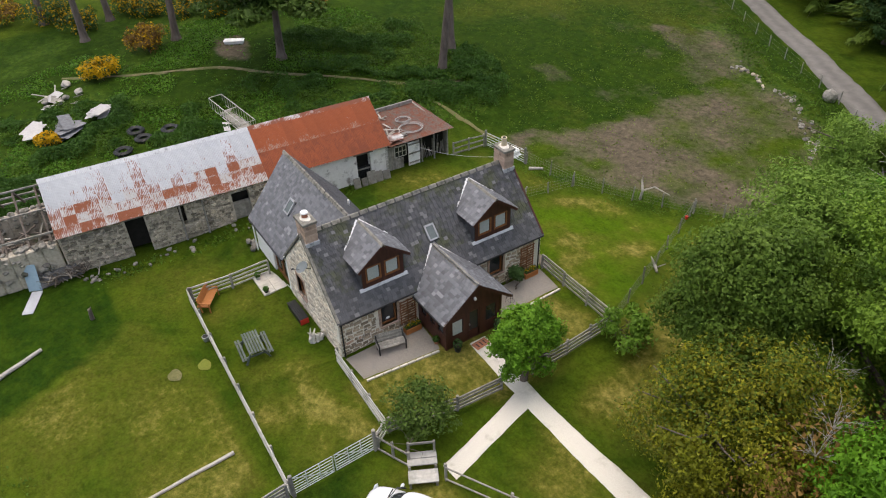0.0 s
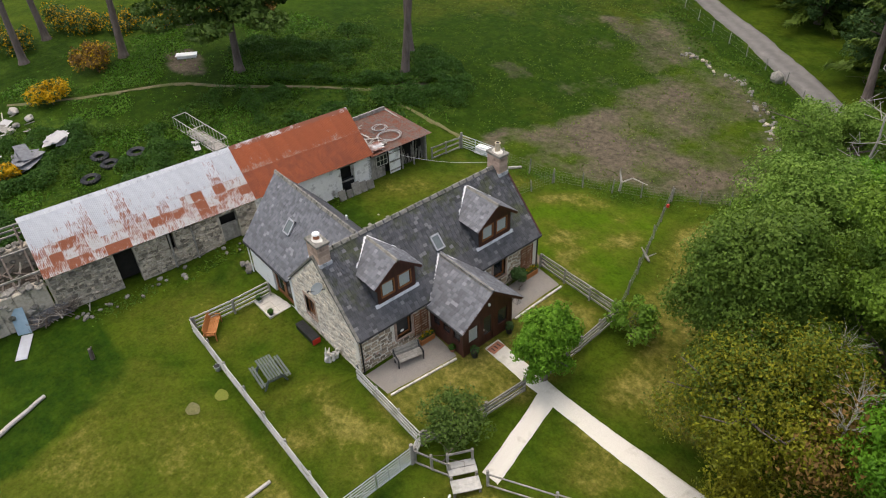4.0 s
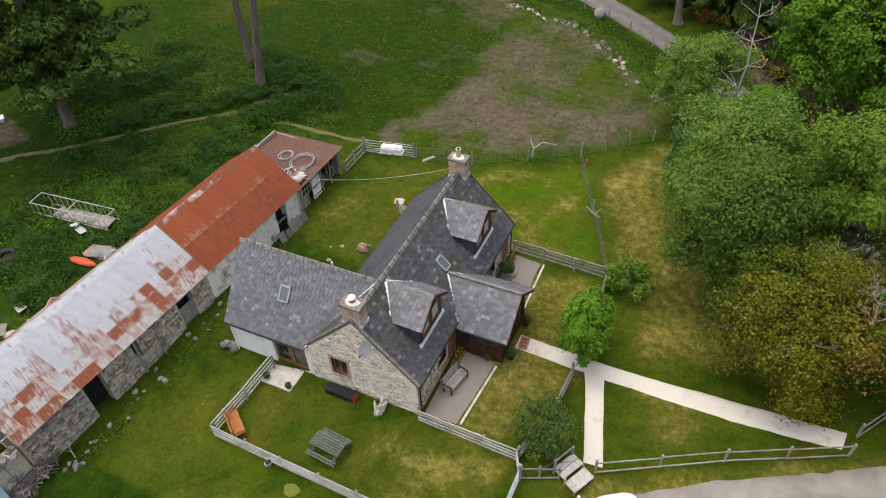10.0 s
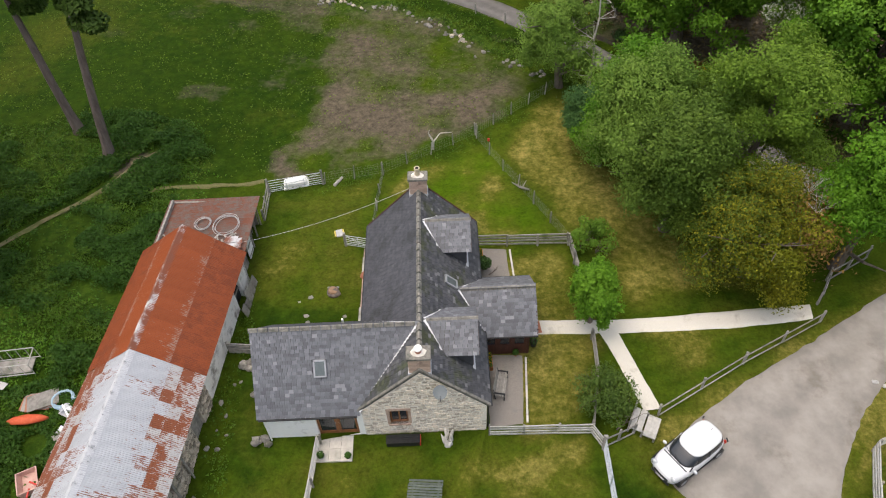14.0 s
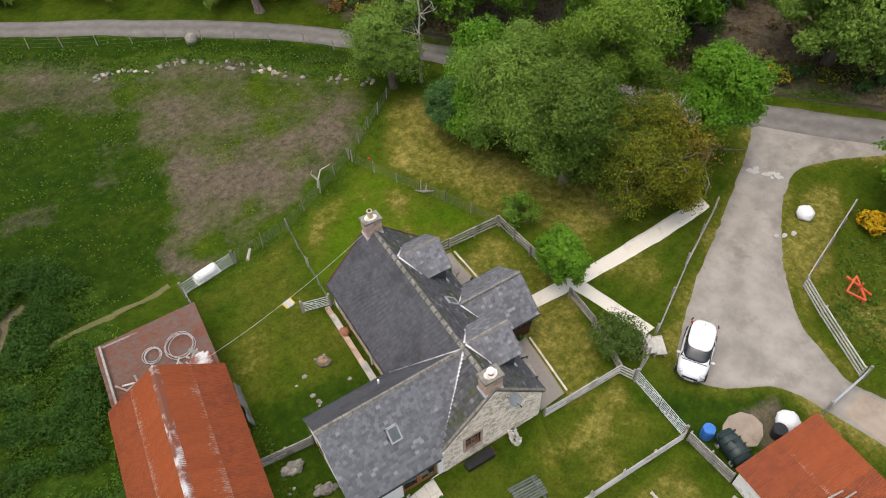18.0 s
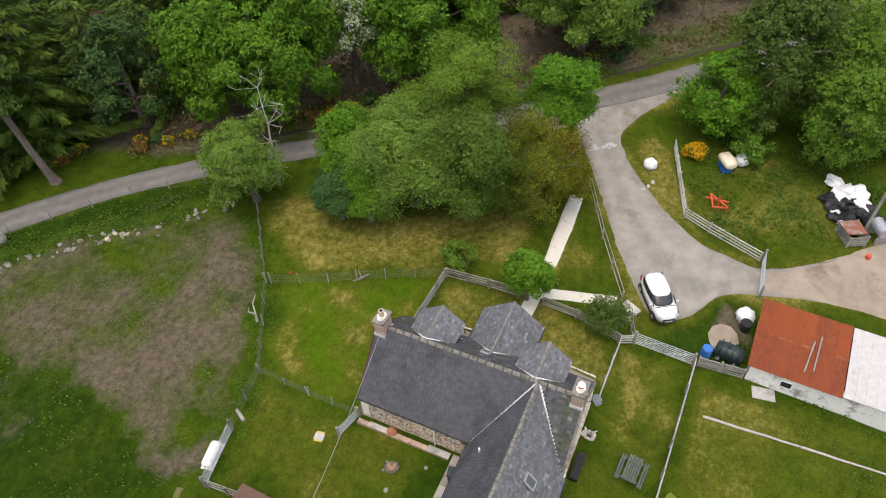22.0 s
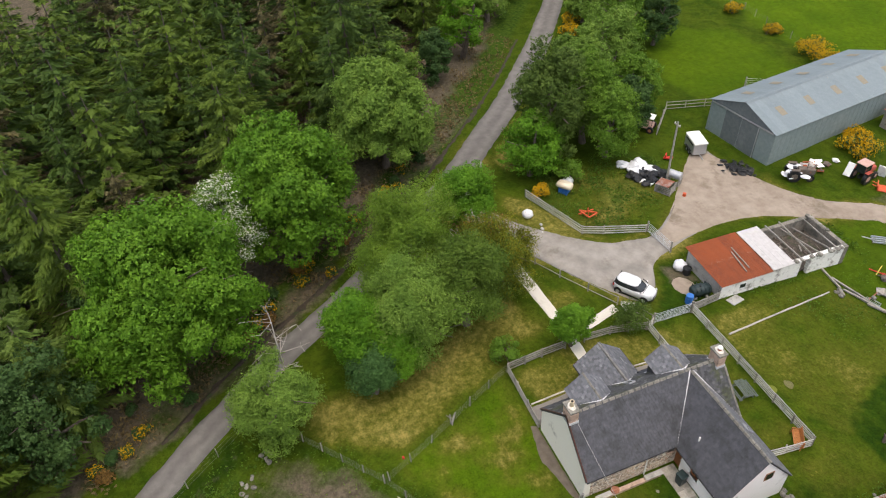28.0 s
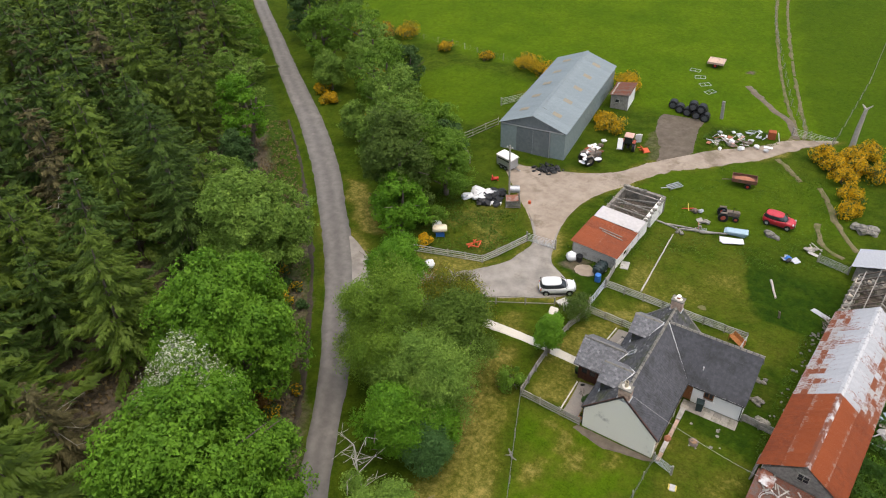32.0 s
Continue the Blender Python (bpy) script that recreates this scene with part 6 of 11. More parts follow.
slates(east_roof, E0, (0, 1, 0), SLOPE, [(0, 0), (HL + 0.12, 0), (HL + 0.12, RL), (0, RL)], SLATE_OLD_P, SLATE_OLD, pieces=300, seed=1, holes=[(1.75, 4.15, 0.95, 3.4), (8.5, 10.9, 0.95, 3.4), (4.4, 8.1, -1, 0.4)])
slates(west_roof, (-HW - 0.2, HL + 0.06, 2.36), (0, -1, 0), (HW / 2 + 0.2, 0, TOP - 2.36), [(0, 0), (7.2, 0), (10.0, RL), (0, RL)], SLATE_OLD_P, SLATE_PURPLE, seed=2, w=0.26)
slates(west_roof, (-HW - 0.2, 3.0, 2.36), (0, -1, 0), (HW / 2 + 0.2, 0, TOP - 2.36), [(0.45, RL), (3.0, 0.15), (3.06, RL)], SLATE_OLD_P, SLATE_OLD, seed=3)
slates(wing_south, (-11.17, -0.17, 2.24), (1, 0, 0), (0, 2.81, 3.42), [(0, 0), (4.95, 0), (8.15, WL), (0, WL)], SLATE_P, SLATE, pieces=300, seed=4, holes=[(2.95, 3.55, 2.05, 2.95)])
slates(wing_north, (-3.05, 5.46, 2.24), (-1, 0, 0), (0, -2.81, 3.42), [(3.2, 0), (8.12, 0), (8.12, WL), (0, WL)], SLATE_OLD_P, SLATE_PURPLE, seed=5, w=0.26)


def ridge_line(a, b, n, parent=cottage, r=0.13, mat=None):
    """Half-round or angled ridge stones, end to end."""
    a, b = Vector(a), Vector(b)
    for i in range(n):
        p, q = a.lerp(b, i / n), a.lerp(b, (i + 1) / n - 0.008)
        bm = bmesh.new()
        way = (q - p).normalized()
        side = way.cross(Vector((0, 0, 1))).normalized()
        up = Vector((0, 0, 1))
        prof = [(-r, -r * 0.95), (-r * 0.3, 0.02), (r * 0.3, 0.02), (r, -r * 0.95), (r * 0.7, -r * 1.2), (0, -0.06), (-r * 0.7, -r * 1.2)]
        lo = [bm.verts.new(p + side * x + up * (z + 0.004 * (i % 3))) for x, z in prof]
        hi = [bm.verts.new(q + side * x + up * (z + 0.004 * (i % 3))) for x, z in prof]
        bm.faces.new(lo), bm.faces.new(hi[::-1])
        for k in range(len(prof)):
            bm.faces.new((lo[k - 1], lo[k], hi[k], hi[k - 1]))
        bmesh.ops.recalc_face_normals(bm, faces=bm.faces)
        part("ridge_stone", bm, mat or RIDGE, parent)


ridge_line((-3.05, 0.65, TOP + 0.07), (-3.05, 11.9, TOP + 0.07), 22)
ridge_line((-11.2, 2.65, 5.74), (-3.2, 2.65, 5.74), 16)


def lead(a, b, w=0.2, lift=0.035):
    a, b = Vector(a), Vector(b)
    part("lead_valley", planks((a + Vector((0, 0, lift)), b + Vector((0, 0, lift)), w, 0.014)), LEAD_NEW, cottage, "pale lead flashing strip")


lead((-3.15, 2.55, 5.6), (-6.15, -0.1, 2.42), 0.17)
lead((-3.15, 2.75, 5.6), (-6.2, 5.35, 2.42), 0.12)

# wing walls
WING_HOLES = [(2.55, 4.6, -0.02, 1.98)]
M_WS = Matrix.Translation((-11.0, 0.02, 0))
M_WN = Matrix(((-1, 0, 0, -6.1), (0, -1, 0, 5.22), (0, 0, 1, 0), (0, 0, 0, 1)))
part("wing_south_wall", turned(wall_face(4.9, 2.3, 0.4, WING_HOLES), M_WS), WHITE, cottage, "white harled wing wall")
part("wing_north_wall", turned(wall_face(4.9, 2.3, 0.4, [(0.0, 0.72, -0.1, 1.9), (1.65, 2.5, 1.0, 1.98)]), M_WN), WHITE, cottage, "white harled wing wall")
part("wing_gable", prism([(0.05, -0.4), (0.05, 2.3), (2.65, 5.5), (5.19, 2.3), (5.19, -0.4)], -11.012, -10.6, "x"), WHITE, cottage, "white harled gable")
for z, y in ((3.0, 1.6), (1.0, 3.6)):
    bm = boxes(((-11.02, y + 0.35, z + 0.4), (0.05, 0.7, 0.8)))
    w = part("window", bm, FRAME_WOOD, cottage, "brown framed gable window")
    part("pane", boxes(((-11.05, y + 0.35, z + 0.4), (0.02, 0.54, 0.64))), GLASS, w)
for k in range(2):
    leaf = part("patio_door", boxes(*(((0.5 + k * 1.02 + dx, 0.16, z), (sx, 0.07, sz)) for dx, z, sx, sz in ((-0.44, 0.98, 0.12, 1.96), (0.44, 0.98, 0.12, 1.96), (0, 0.12, 0.8, 0.24), (0, 1.88, 0.8, 0.16)))), FRAME_WOOD, cottage, "brown wooden glazed patio door of the wing")
    leaf.location = (-8.45, 0.02, 0.0)
    part("pane", boxes(((0.5 + k * 1.02, 0.17, 1.0), (0.78, 0.015, 1.7))), GLASS, leaf)
    part("door_handle", rods(((0.93 if k == 0 else 1.1, 0.1, 0.98), (0.93 if k == 0 else 1.1, 0.1, 1.14), 0.014)), STEEL, leaf, "small steel handle")
back_door = part("back_door", turned(boxes(((0.36, 0.15, 0.9), (0.7, 0.06, 1.98))), M_WN), FRAME_WOOD, cottage, "red-brown back door")
part("door_handle", turned(boxes(((0.62, 0.1, 0.95), (0.12, 0.04, 0.03))), M_WN), STEEL, back_door)
window(cottage, "window", M_WN @ Matrix.Translation((1.65, 0, 1.0)), 0.85, 0.98, "dark brown back window of the wing", bars=(2, 1), sill_mat=WHITE)
# solid near-black blocks: the rooms' shade behind the panes, as colour
part("dark_room", boxes(((-8.5, 2.6, 1.1), (4.0, 4.2, 2.0))), DARK, cottage)
part("dark_room", boxes(((-3.05, 6.3, 1.2), (4.9, 11.4, 2.2))), DARK, cottage)

# roof windows
ROOF_FRAME = material("grey_window_metal", (0.3, 0.31, 0.33), (0.36, 0.37, 0.39), 4, 0.5, 0.1)
# paler than the wall panes: the sky's reflection is put into the colour
ROOF_GLASS = material("sky_lit_roof_glass", (0.1, 0.12, 0.12), (0.13, 0.15, 0.15), 2, 0.12, 0.0, spec=0.6)
for name, c, u, v, w, h in (("roof_window", (-7.9, 1.36, 4.16), (1, 0, 0), (0, 2.81, 3.42), 0.62, 0.88), ("roof_window", (-1.48, 6.35, 4.12), (0, 1, 0), (-3.25, 0, 3.34), 0.58, 0.86)):
    m = frame_of(c, u, v)
    fr = bmesh.new()
    for x, y, sx, sy in ((-w / 2 + 0.04, 0, 0.08, h), (w / 2 - 0.04, 0, 0.08, h), (0, h / 2 - 0.05, w, 0.1), (0, -h / 2 + 0.04, w, 0.08)):
        box(fr, (x, y, 0.06), (sx, sy, 0.1))
    ob = part(name, turned(fr, m), ROOF_FRAME, cottage, "grey metal roof window")
    part("pane", turned(boxes(((0, 0, 0.075), (w - 0.16, h - 0.16, 0.02))), m), ROOF_GLASS, ob)

# dormers
for y0 in (2.95, 9.62):
    ap, ev, bk = 5.5, 4.52, -2.82
    dormer = part("dormer", turned(wall_face(2.3, 4.5, 0.12, [(0.2, 1.06, 3.42, 4.36), (1.24, 2.1, 3.42, 4.36)]), Matrix(((0, -1, 0, -0.52), (1, 0, 0, -1.15), (0, 0, 1, 0), (0, 0, 0, 1)))), BROWN, cottage, "slate-roofed dormer with a dark brown timber front")
    dormer.location = (0, y0, 0)
    # only what stands above the main slope shows
    part("front_gable", prism([(-1.18, 4.45), (0, ap - 0.06), (1.18, 4.45)], -0.64, -0.5, "x"), BROWN, dormer, "dark boarded gable")
    for k, (a, b) in enumerate(((-0.95, -0.09), (0.09, 0.95))):
        window(dormer, "window", Matrix(((0, -1, 0, -0.52), (1, 0, 0, a), (0, 0, 1, 3.42), (0, 0, 0, 1))), b - a, 0.94, "brown wooden casement with pale curtains", bars=(1, 1), depth=0.05, curtain=True, sill=False)
    for sgn in (-1, 1):
        part("cheek", prism([(-0.55, 3.1), (-0.55, 4.55), (-1.95, 4.55)], sgn * 1.15 - 0.05, sgn * 1.15 + 0.05, "y"), SLATE_OLD, dormer, "slated side wall")
        part("roof_board", slab([(bk, 0, ap), (-0.25, 0, ap), (-0.25, sgn * 1.42, ev - 0.1), (-1.9, sgn * 1.42, ev - 0.1)], 0.06), SLATE_OLD, dormer)
        d = Vector((0, -sgn * 1.42, ap - ev + 0.1))
        ln_ = d.length
        if sgn < 0:
            slates(dormer, (-1.95, sgn * 1.43, ev - 0.08), (1, 0, 0), d, [(0, 0), (1.7, 0), (1.7, ln_), (-0.9, ln_)], SLATE_P, SLATE, seed=6)
        else:
            slates(dormer, (-0.25, sgn * 1.43, ev - 0.08), (-1, 0, 0), d, [(0, 0), (1.7, 0), (2.6, ln_), (0, ln_)], SLATE_P, SLATE, seed=7)
        part("valley", planks(((bk, sgn * 0.05, ap + 0.04), (-1.98, sgn * 1.42, ev + 0.0), 0.17, 0.02)), LEAD_NEW, dormer, "pale lead valley strip")
        part("barge_board", planks(((-0.27, 0, ap - 0.05), (-0.27, sgn * 1.42, ev - 0.15), 0.05, 0.15)), BROWN, dormer)
    part("apron", slab([(-0.55, -1.35, 3.2), (-0.42, -1.35, 3.06), (-0.42, 1.35, 3.06), (-0.55, 1.35, 3.2)], 0.02), LEAD, dormer, "lead apron under the windows")
    for i in range(5):
        ridge_line((bk + 0.1 + i * 0.5, 0, ap + 0.06), (bk + 0.1 + i * 0.5 + 0.5, 0, ap + 0.06), 1, dormer, 0.12)

# porch
P_E = [(0.3, 1.1, 0.62, 1.72), (1.32, 2.05, 0.05, 1.9), (2.32, 3.15, 0.62, 1.8)]
M_PE = Matrix(((0, -1, 0, 2.6), (1, 0, 0, 4.5), (0, 0, 1, 0), (0, 0, 0, 1)))
M_PS = Matrix.Translation((0, 4.5, 0))
M_PN = Matrix(((-1, 0, 0, 2.6), (0, -1, 0, 7.85), (0, 0, 1, 0), (0, 0, 0, 1)))
porch = part("porch", turned(wall_face(3.35, 2.12, 0.12, P_E), M_PE), BROWN, cottage, "dark brown timber porch with a slate roof")
part("front_gable", prism([(4.5, 2.1), (6.18, 3.6), (7.85, 2.1)], 2.48, 2.6, "x"), BROWN, porch, "dark boarded gable")
S_P = [(0.2 + k * 0.78, 0.2 + k * 0.78 + 0.66, 0.75, 1.55) for k in range(3)]
part("side_wall", turned(wall_face(2.5, 2.1, 0.12, S_P), M_PS), BROWN, porch)
part("side_wall", turned(wall_face(2.5, 2.1, 0.12, S_P), M_PN), BROWN, porch)
for m in (M_PS, M_PN):
    for a, b, c, d in S_P:
        window(porch, "window", m @ Matrix.Translation((a, 0, c)), b - a, d - c, "small brown porch window", BROWN, (1, 1), 0.05, sill=False)
for a, b, c, d in (P_E[0], P_E[2]):
    window(porch, "window", M_PE @ Matrix.Translation((a, 0, c)), b - a, d - c, "brown porch window with pale blind", BROWN, (1, 1), 0.05, curtain=a < 1, sill=False)
door = part("front_door", turned(boxes(((1.68, 0.06, 0.3), (0.72, 0.06, 0.5)), ((1.38, 0.06, 1.0), (0.1, 0.06, 1.86)), ((2.0, 0.06, 1.0), (0.1, 0.06, 1.86)), ((1.68, 0.06, 1.84), (0.72, 0.06, 0.12))), M_PE), BROWN, porch, "brown half-glazed front door")
part("pane", turned(boxes(((1.68, 0.065, 1.15), (0.54, 0.015, 1.24))), M_PE), GLASS, porch)
part("door_handle", turned(boxes(((1.42, 0.02, 1.0), (0.03, 0.06, 0.14))), M_PE), STEEL, porch)
part("porch_lamp", turned(lump(0.09, 3, (0.8, 0.8, 1.2), 0.1), Matrix.Translation((2.7, 6.18, 2.65))), WHITE, porch, "small white lamp in the gable")
part("floor", boxes(((1.3, 6.18, 0.02), (2.5, 3.2, 0.1))), GRAVEL, porch)
part("corner_post", boxes(((2.55, 4.55, 1.0), (0.16, 0.16, 2.2))), BROWN, porch)
part("corner_post", boxes(((2.55, 7.8, 1.0), (0.16, 0.16, 2.2))), BROWN, porch)
for sgn in (-1, 1):
    ap, ev = 3.7, 2.1
    part("roof_board", slab([(-1.15, 6.18, ap), (3.0, 6.18, ap), (3.0, 6.18 + sgn * 2.02, ev), (0.35, 6.18 + sgn * 2.02, ev)], 0.06), SLATE_OLD, porch)
    d = Vector((0, -sgn * 2.02, ap - ev))
    roof_part = part("roof_slope", planks(((-0.9, 6.18 + sgn * 0.03, ap - 0.03), (2.98, 6.18 + sgn * 0.03, ap - 0.03), 0.06, 0.04)), SLATE, porch, "grey slate porch roof slope with pale slates")
    if sgn < 0:
        slates(porch, (0.3, 6.18 - 2.03, ev + 0.02), (1, 0, 0), d, [(0, 0), (2.72, 0), (2.72, d.length), (-1.4, d.length)], SLATE_P, SLATE, pieces=160, seed=8)
    else:
        slates(porch, (3.02, 6.18 + 2.03, ev + 0.02), (-1, 0, 0), d, [(0, 0), (2.72, 0), (4.1, d.length), (0, d.length)], SLATE_P, SLATE, seed=9)
    part("valley", planks(((-1.1, 6.18 + sgn * 0.06, ap + 0.05), (0.28, 6.18 + sgn * 2.0, ev + 0.08), 0.17, 0.02)), LEAD_NEW, porch, "pale lead valley strip")
    part("barge_board", planks(((2.98, 6.18, ap - 0.06), (2.98, 6.18 + sgn * 2.05, ev - 0.06), 0.05, 0.16)), BROWN, porch)
    part("gutter", rods(((0.25, 6.18 + sgn * 2.08, ev - 0.02), (3.0, 6.18 + sgn * 2.08, ev - 0.02), 0.05)), BLACK, porch, "black plastic gutter")
ridge_line((-1.0, 6.18, ap + 0.07), (3.0, 6.18, ap + 0.07), 8, porch, 0.12)

# chimneys
for y, tall in ((0.38, 0.3), (12.2, 0.55)):
    ch = part("chimney", boxes(((0, 0, 5.75), (0.98, 0.62, 1.5), (0, 0, 0), 0.015)), PINK, cottage, "pinkish dressed-stone chimney stack with a clay pot")
    ch.location = (-3.05, y, 0)
    for k in range(4):
        for j in range(2):
            part("stone_course", boxes(((0.25 * (1 if j else -1), 0, 5.35 + 0.3 * k), (0.485, 0.655, 0.27), (0, 0, 0), 0.02)), PINK, ch)
    part("cope", boxes(((0, 0, 6.46), (1.12, 0.76, 0.14), (0, 0, 0), 0.02)), RIDGE, ch, "grey stone cope")
    part("mortar_cap", turned(lump(0.32, y, (1.2, 0.8, 0.35)), Matrix.Translation((0, 0, 6.52))), MORTAR, ch)
    bm = bmesh.new()
    rod(bm, (0, 0, 6.5), (0, 0, 6.5 + tall), 0.17, 0.13, 14)
    rod(bm, (0, 0, 6.46 + tall), (0, 0, 6.53 + tall), 0.16, 0.16, 14)
    pot = part("pot", bm, TERRACOTTA if y < 1 else BUFF, ch, "terracotta chimney pot" if y < 1 else "tall buff clay pot")
    if y < 1:
        part("pot_cap", rods(((0, 0, 6.83), (0, 0, 6.9), 0.2, 0.17, 14)), WHITE, ch, "white domed pot cap")
    else:
        # the pot is solid: a dark plug paints its shaded opening
        part("pot_mouth", rods(((0, 0, 7.0), (0, 0, 7.085), 0.1, 0.1, 12)), DARK, ch)
    part("flashing", boxes(((0, 0, 5.25), (1.06, 0.72, 0.3))), LEAD, ch)

# gutters, pipes, dish
for a, b in (((0.24, 0.0, 2.3), (0.24, HL, 2.3)), ((-HW - 0.25, 5.5, 2.3), (-HW - 0.25, HL, 2.3)), ((-11.1, -0.22, 2.16), (-6.3, -0.22, 2.16)), ((-11.1, 5.5, 2.16), (-6.4, 5.5, 2.16))):
    part("gutter", rods((a, b, 0.055)), BLACK, cottage, "black gutter")
for x, y, z in ((0.1, 0.14, 2.3), (0.1, HL - 0.15, 2.3), (-10.9, -0.12, 2.15), (-10.95, 5.36, 2.15)):
    part("drain_pipe", rods(((x, y, -0.2), (x, y, z), 0.04)), BLACK if y > 0 else WHITE, cottage, "thin drain pipe")
part("drain_pipe", rods(((-6.2, 7.66, -0.2), (-6.2, 7.66, 2.3), 0.045)), WHITE, cottage, "pale drain pipe")
dish = thing("satellite_dish", "grey satellite dish fixed to the stone gable", "satellite dish", (-2.3, 0.0, 4.1))
bm = bmesh.new()
for k in range(4):
    r0, r1 = 0.33 * k / 4, 0.33 * (k + 1) / 4
    rod(bm, (0, 0, 0.1 * (r0 / 0.33) ** 2), (0, 0, 0.1 * (r1 / 0.33) ** 2), max(r0, 0.01), r1, 22)
part("reflector", turned(bm, Matrix.Translation((0.12, -0.45, 0.35)) @ Matrix.Rotation(radians(30), 4, "X")), CLAD_DARK, dish, "shallow grey dish")
part("arm", rods(((0, 0.02, 0), (0.1, -0.42, 0.32), 0.025), ((0.12, -0.5, 0.3), (0.12, -0.95, 0.5), 0.012)), BLACK, dish)
part("receiver", boxes(((0.12, -0.96, 0.52), (0.06, 0.12, 0.06))), BLACK, dish)
part("vent_pipe", rods(((-7.1, 4.45, 3.3), (-7.1, 4.45, 3.85), 0.06)), WHITE, cottage, "small white vent pipe")
stones(east_wall, (0, 0, 0), (0, 1, 0), [(0.05, -0.1), (HL - 0.5, -0.1), (HL - 0.5, EAVE - 0.16), (0.05, EAVE - 0.16)], RUBBLE, RUBBLE_J, 300, 1, outline_holes(E_HOLES[:2]) + [(4.3, 8.05, -0.4, 2.1)], 0.13, 0.28, (0.16, 0.52), 0.022)
stones(south_wall, (-HW, 0, 0), (1, 0, 0), [(0.05, -0.1), (HW - 0.05, -0.1), (HW - 0.1, EAVE - 0.1), (HW / 2, TOP - 0.25), (0.1, EAVE - 0.1)], RUBBLE_PALE, RUBBLE_PALE_J, 300, 2, outline_holes(S_HOLES), 0.1, 0.21, (0.14, 0.44), 0.022)
stones(west_wall, (-HW, HL, 0), (0, -1, 0), [(0.5, -0.1), (7.3, -0.1), (7.3, EAVE - 0.16), (0.5, EAVE - 0.16)], RUBBLE, RUBBLE_J, 200, 3, outline_holes(W_HOLES), 0.1, 0.21, (0.14, 0.44), 0.022)

# ---- the long barn ----
DARK_SOIL = material("rotten_wood_litter", (0.05, 0.042, 0.034), (0.12, 0.1, 0.08), 5, 0.95, 0.6, (0.04, 0.06, 0.02), 0.4, 1.2)
barn = thing("barn", "long old stone barn roofed in rusting white and red iron", "barn", on_ground(-14.12, 2.0), -4.6)
B_HOLES = [(3.6, 4.7, -0.4, 2.1), (6.65, 7.05, 0.7, 2.1), (9.9, 11.0, -0.4, 1.95), (18.35, 19.35, -0.4, 2.1)]
BL, BN = 12.0, 8.7
# local: x = 0 at the east eave, y along the barn; the wall frame starts at its south end
M_BE = Matrix(((0, -1, 0, -0.3), (1, 0, 0, -BL), (0, 0, 1, 0), (0, 0, 0, 1)))
south_part = part("east_wall", turned(wall_face(BL + 0.3, 2.35, 0.55, [h for h in B_HOLES if h[1] < 12]), M_BE), OLD_LIME, barn, "rough dark rubble wall with gaping doorways")
part("whitewashed_wall", turned(wall_face(BN - 0.35, 2.35, 0.55, [(h[0] - 12.3, h[1] - 12.3, h[2], h[3]) for h in B_HOLES if h[0] > 12]), M_BE @ Matrix.Translation((12.3, 0, 0))), LIMEWASH, barn, "flaking whitewashed wall")
part("west_wall", boxes(((-5.55, -1.7, 1.0), (0.55, BL + BN - 0.4, 2.8))), MORTAR_DIRTY, barn)
for y, mat in ((BN - 0.1, GREY_WOOD), (-BL + 0.3, MORTAR_DIRTY)):
    part("gable", prism([(-0.35, 2.0), (-0.35, 2.35), (-3.05, 4.5), (-5.75, 2.35), (-5.75, 2.0)], y - 0.15, y + 0.05), mat, barn)
    part("gable_wall", boxes(((-3.0, y - 0.05, 1.0), (5.4, 0.2, 2.4))), MORTAR_DIRTY, barn)
gw = part("gable_window", boxes(((-3.1, BN - 0.02, 3.35), (0.9, 0.08, 0.75))), GREY_WOOD, barn, "small paned gable window")
for k in range(4):
    part("pane", boxes(((-3.1 + (k % 2 - 0.5) * 0.4, BN + 0.03, 3.35 + (k // 2 - 0.5) * 0.33), (0.33, 0.02, 0.27))), GLASS, gw)
# black block fills the barn so that its doorways read as unlit
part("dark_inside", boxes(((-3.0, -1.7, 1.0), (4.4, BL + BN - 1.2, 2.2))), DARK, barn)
DOORS = [(9.9, 11.0, -0.3, 1.2), (18.35, 19.35, -0.35, 1.1)]
for a, b, c, d in DOORS:
    wood = GREY_WOOD if a < 12 else BLACK
    dr = part("half_door", turned(boxes((((a + b) / 2, 0.215, (c + d) / 2), (b - a - 0.02, 0.02, d - c - 0.02))), M_BE), wood, barn, "weathered plank half-door")
    for k in range(6):
        part("plank", turned(boxes(((a + (b - a) * (k + 0.5) / 6, 0.19, (c + d) / 2), ((b - a) / 6 - 0.012, 0.03, d - c))), M_BE), wood, dr)
    for z in (c + 0.3, d - 0.2):
        part("cross_rail", turned(boxes(((a + (b - a) / 2, 0.165, z), (b - a - 0.05, 0.03, 0.12))), M_BE), GREY_WOOD, dr)
for a, b, c, d in B_HOLES:
    part("lintel", turned(boxes((((a + b) / 2, 0.1, d + 0.08), (b - a + 0.4, 0.3, 0.16), (0, 0, 0), 0.02)), M_BE), GREY_WOOD, barn, "rough timber lintel")
part("prop_post", rods(((-0.05, -5.3, -0.2), (-0.12, -5.25, 2.25), 0.07, 0.06)), GREY_WOOD, barn, "leaning timber prop")
part("prop_post", rods(((-0.1, -3.9, -0.2), (-0.1, -3.9, 2.2), 0.05)), GREY_WOOD, barn)
# roof sheets: two courses a side
rise = Vector((-3.05, 0, 2.2))
part("roof_beam", planks(((-3.07, -BL, 4.48), (-3.07, BN, 4.48), 0.16, 0.16)), GREY_WOOD, barn)
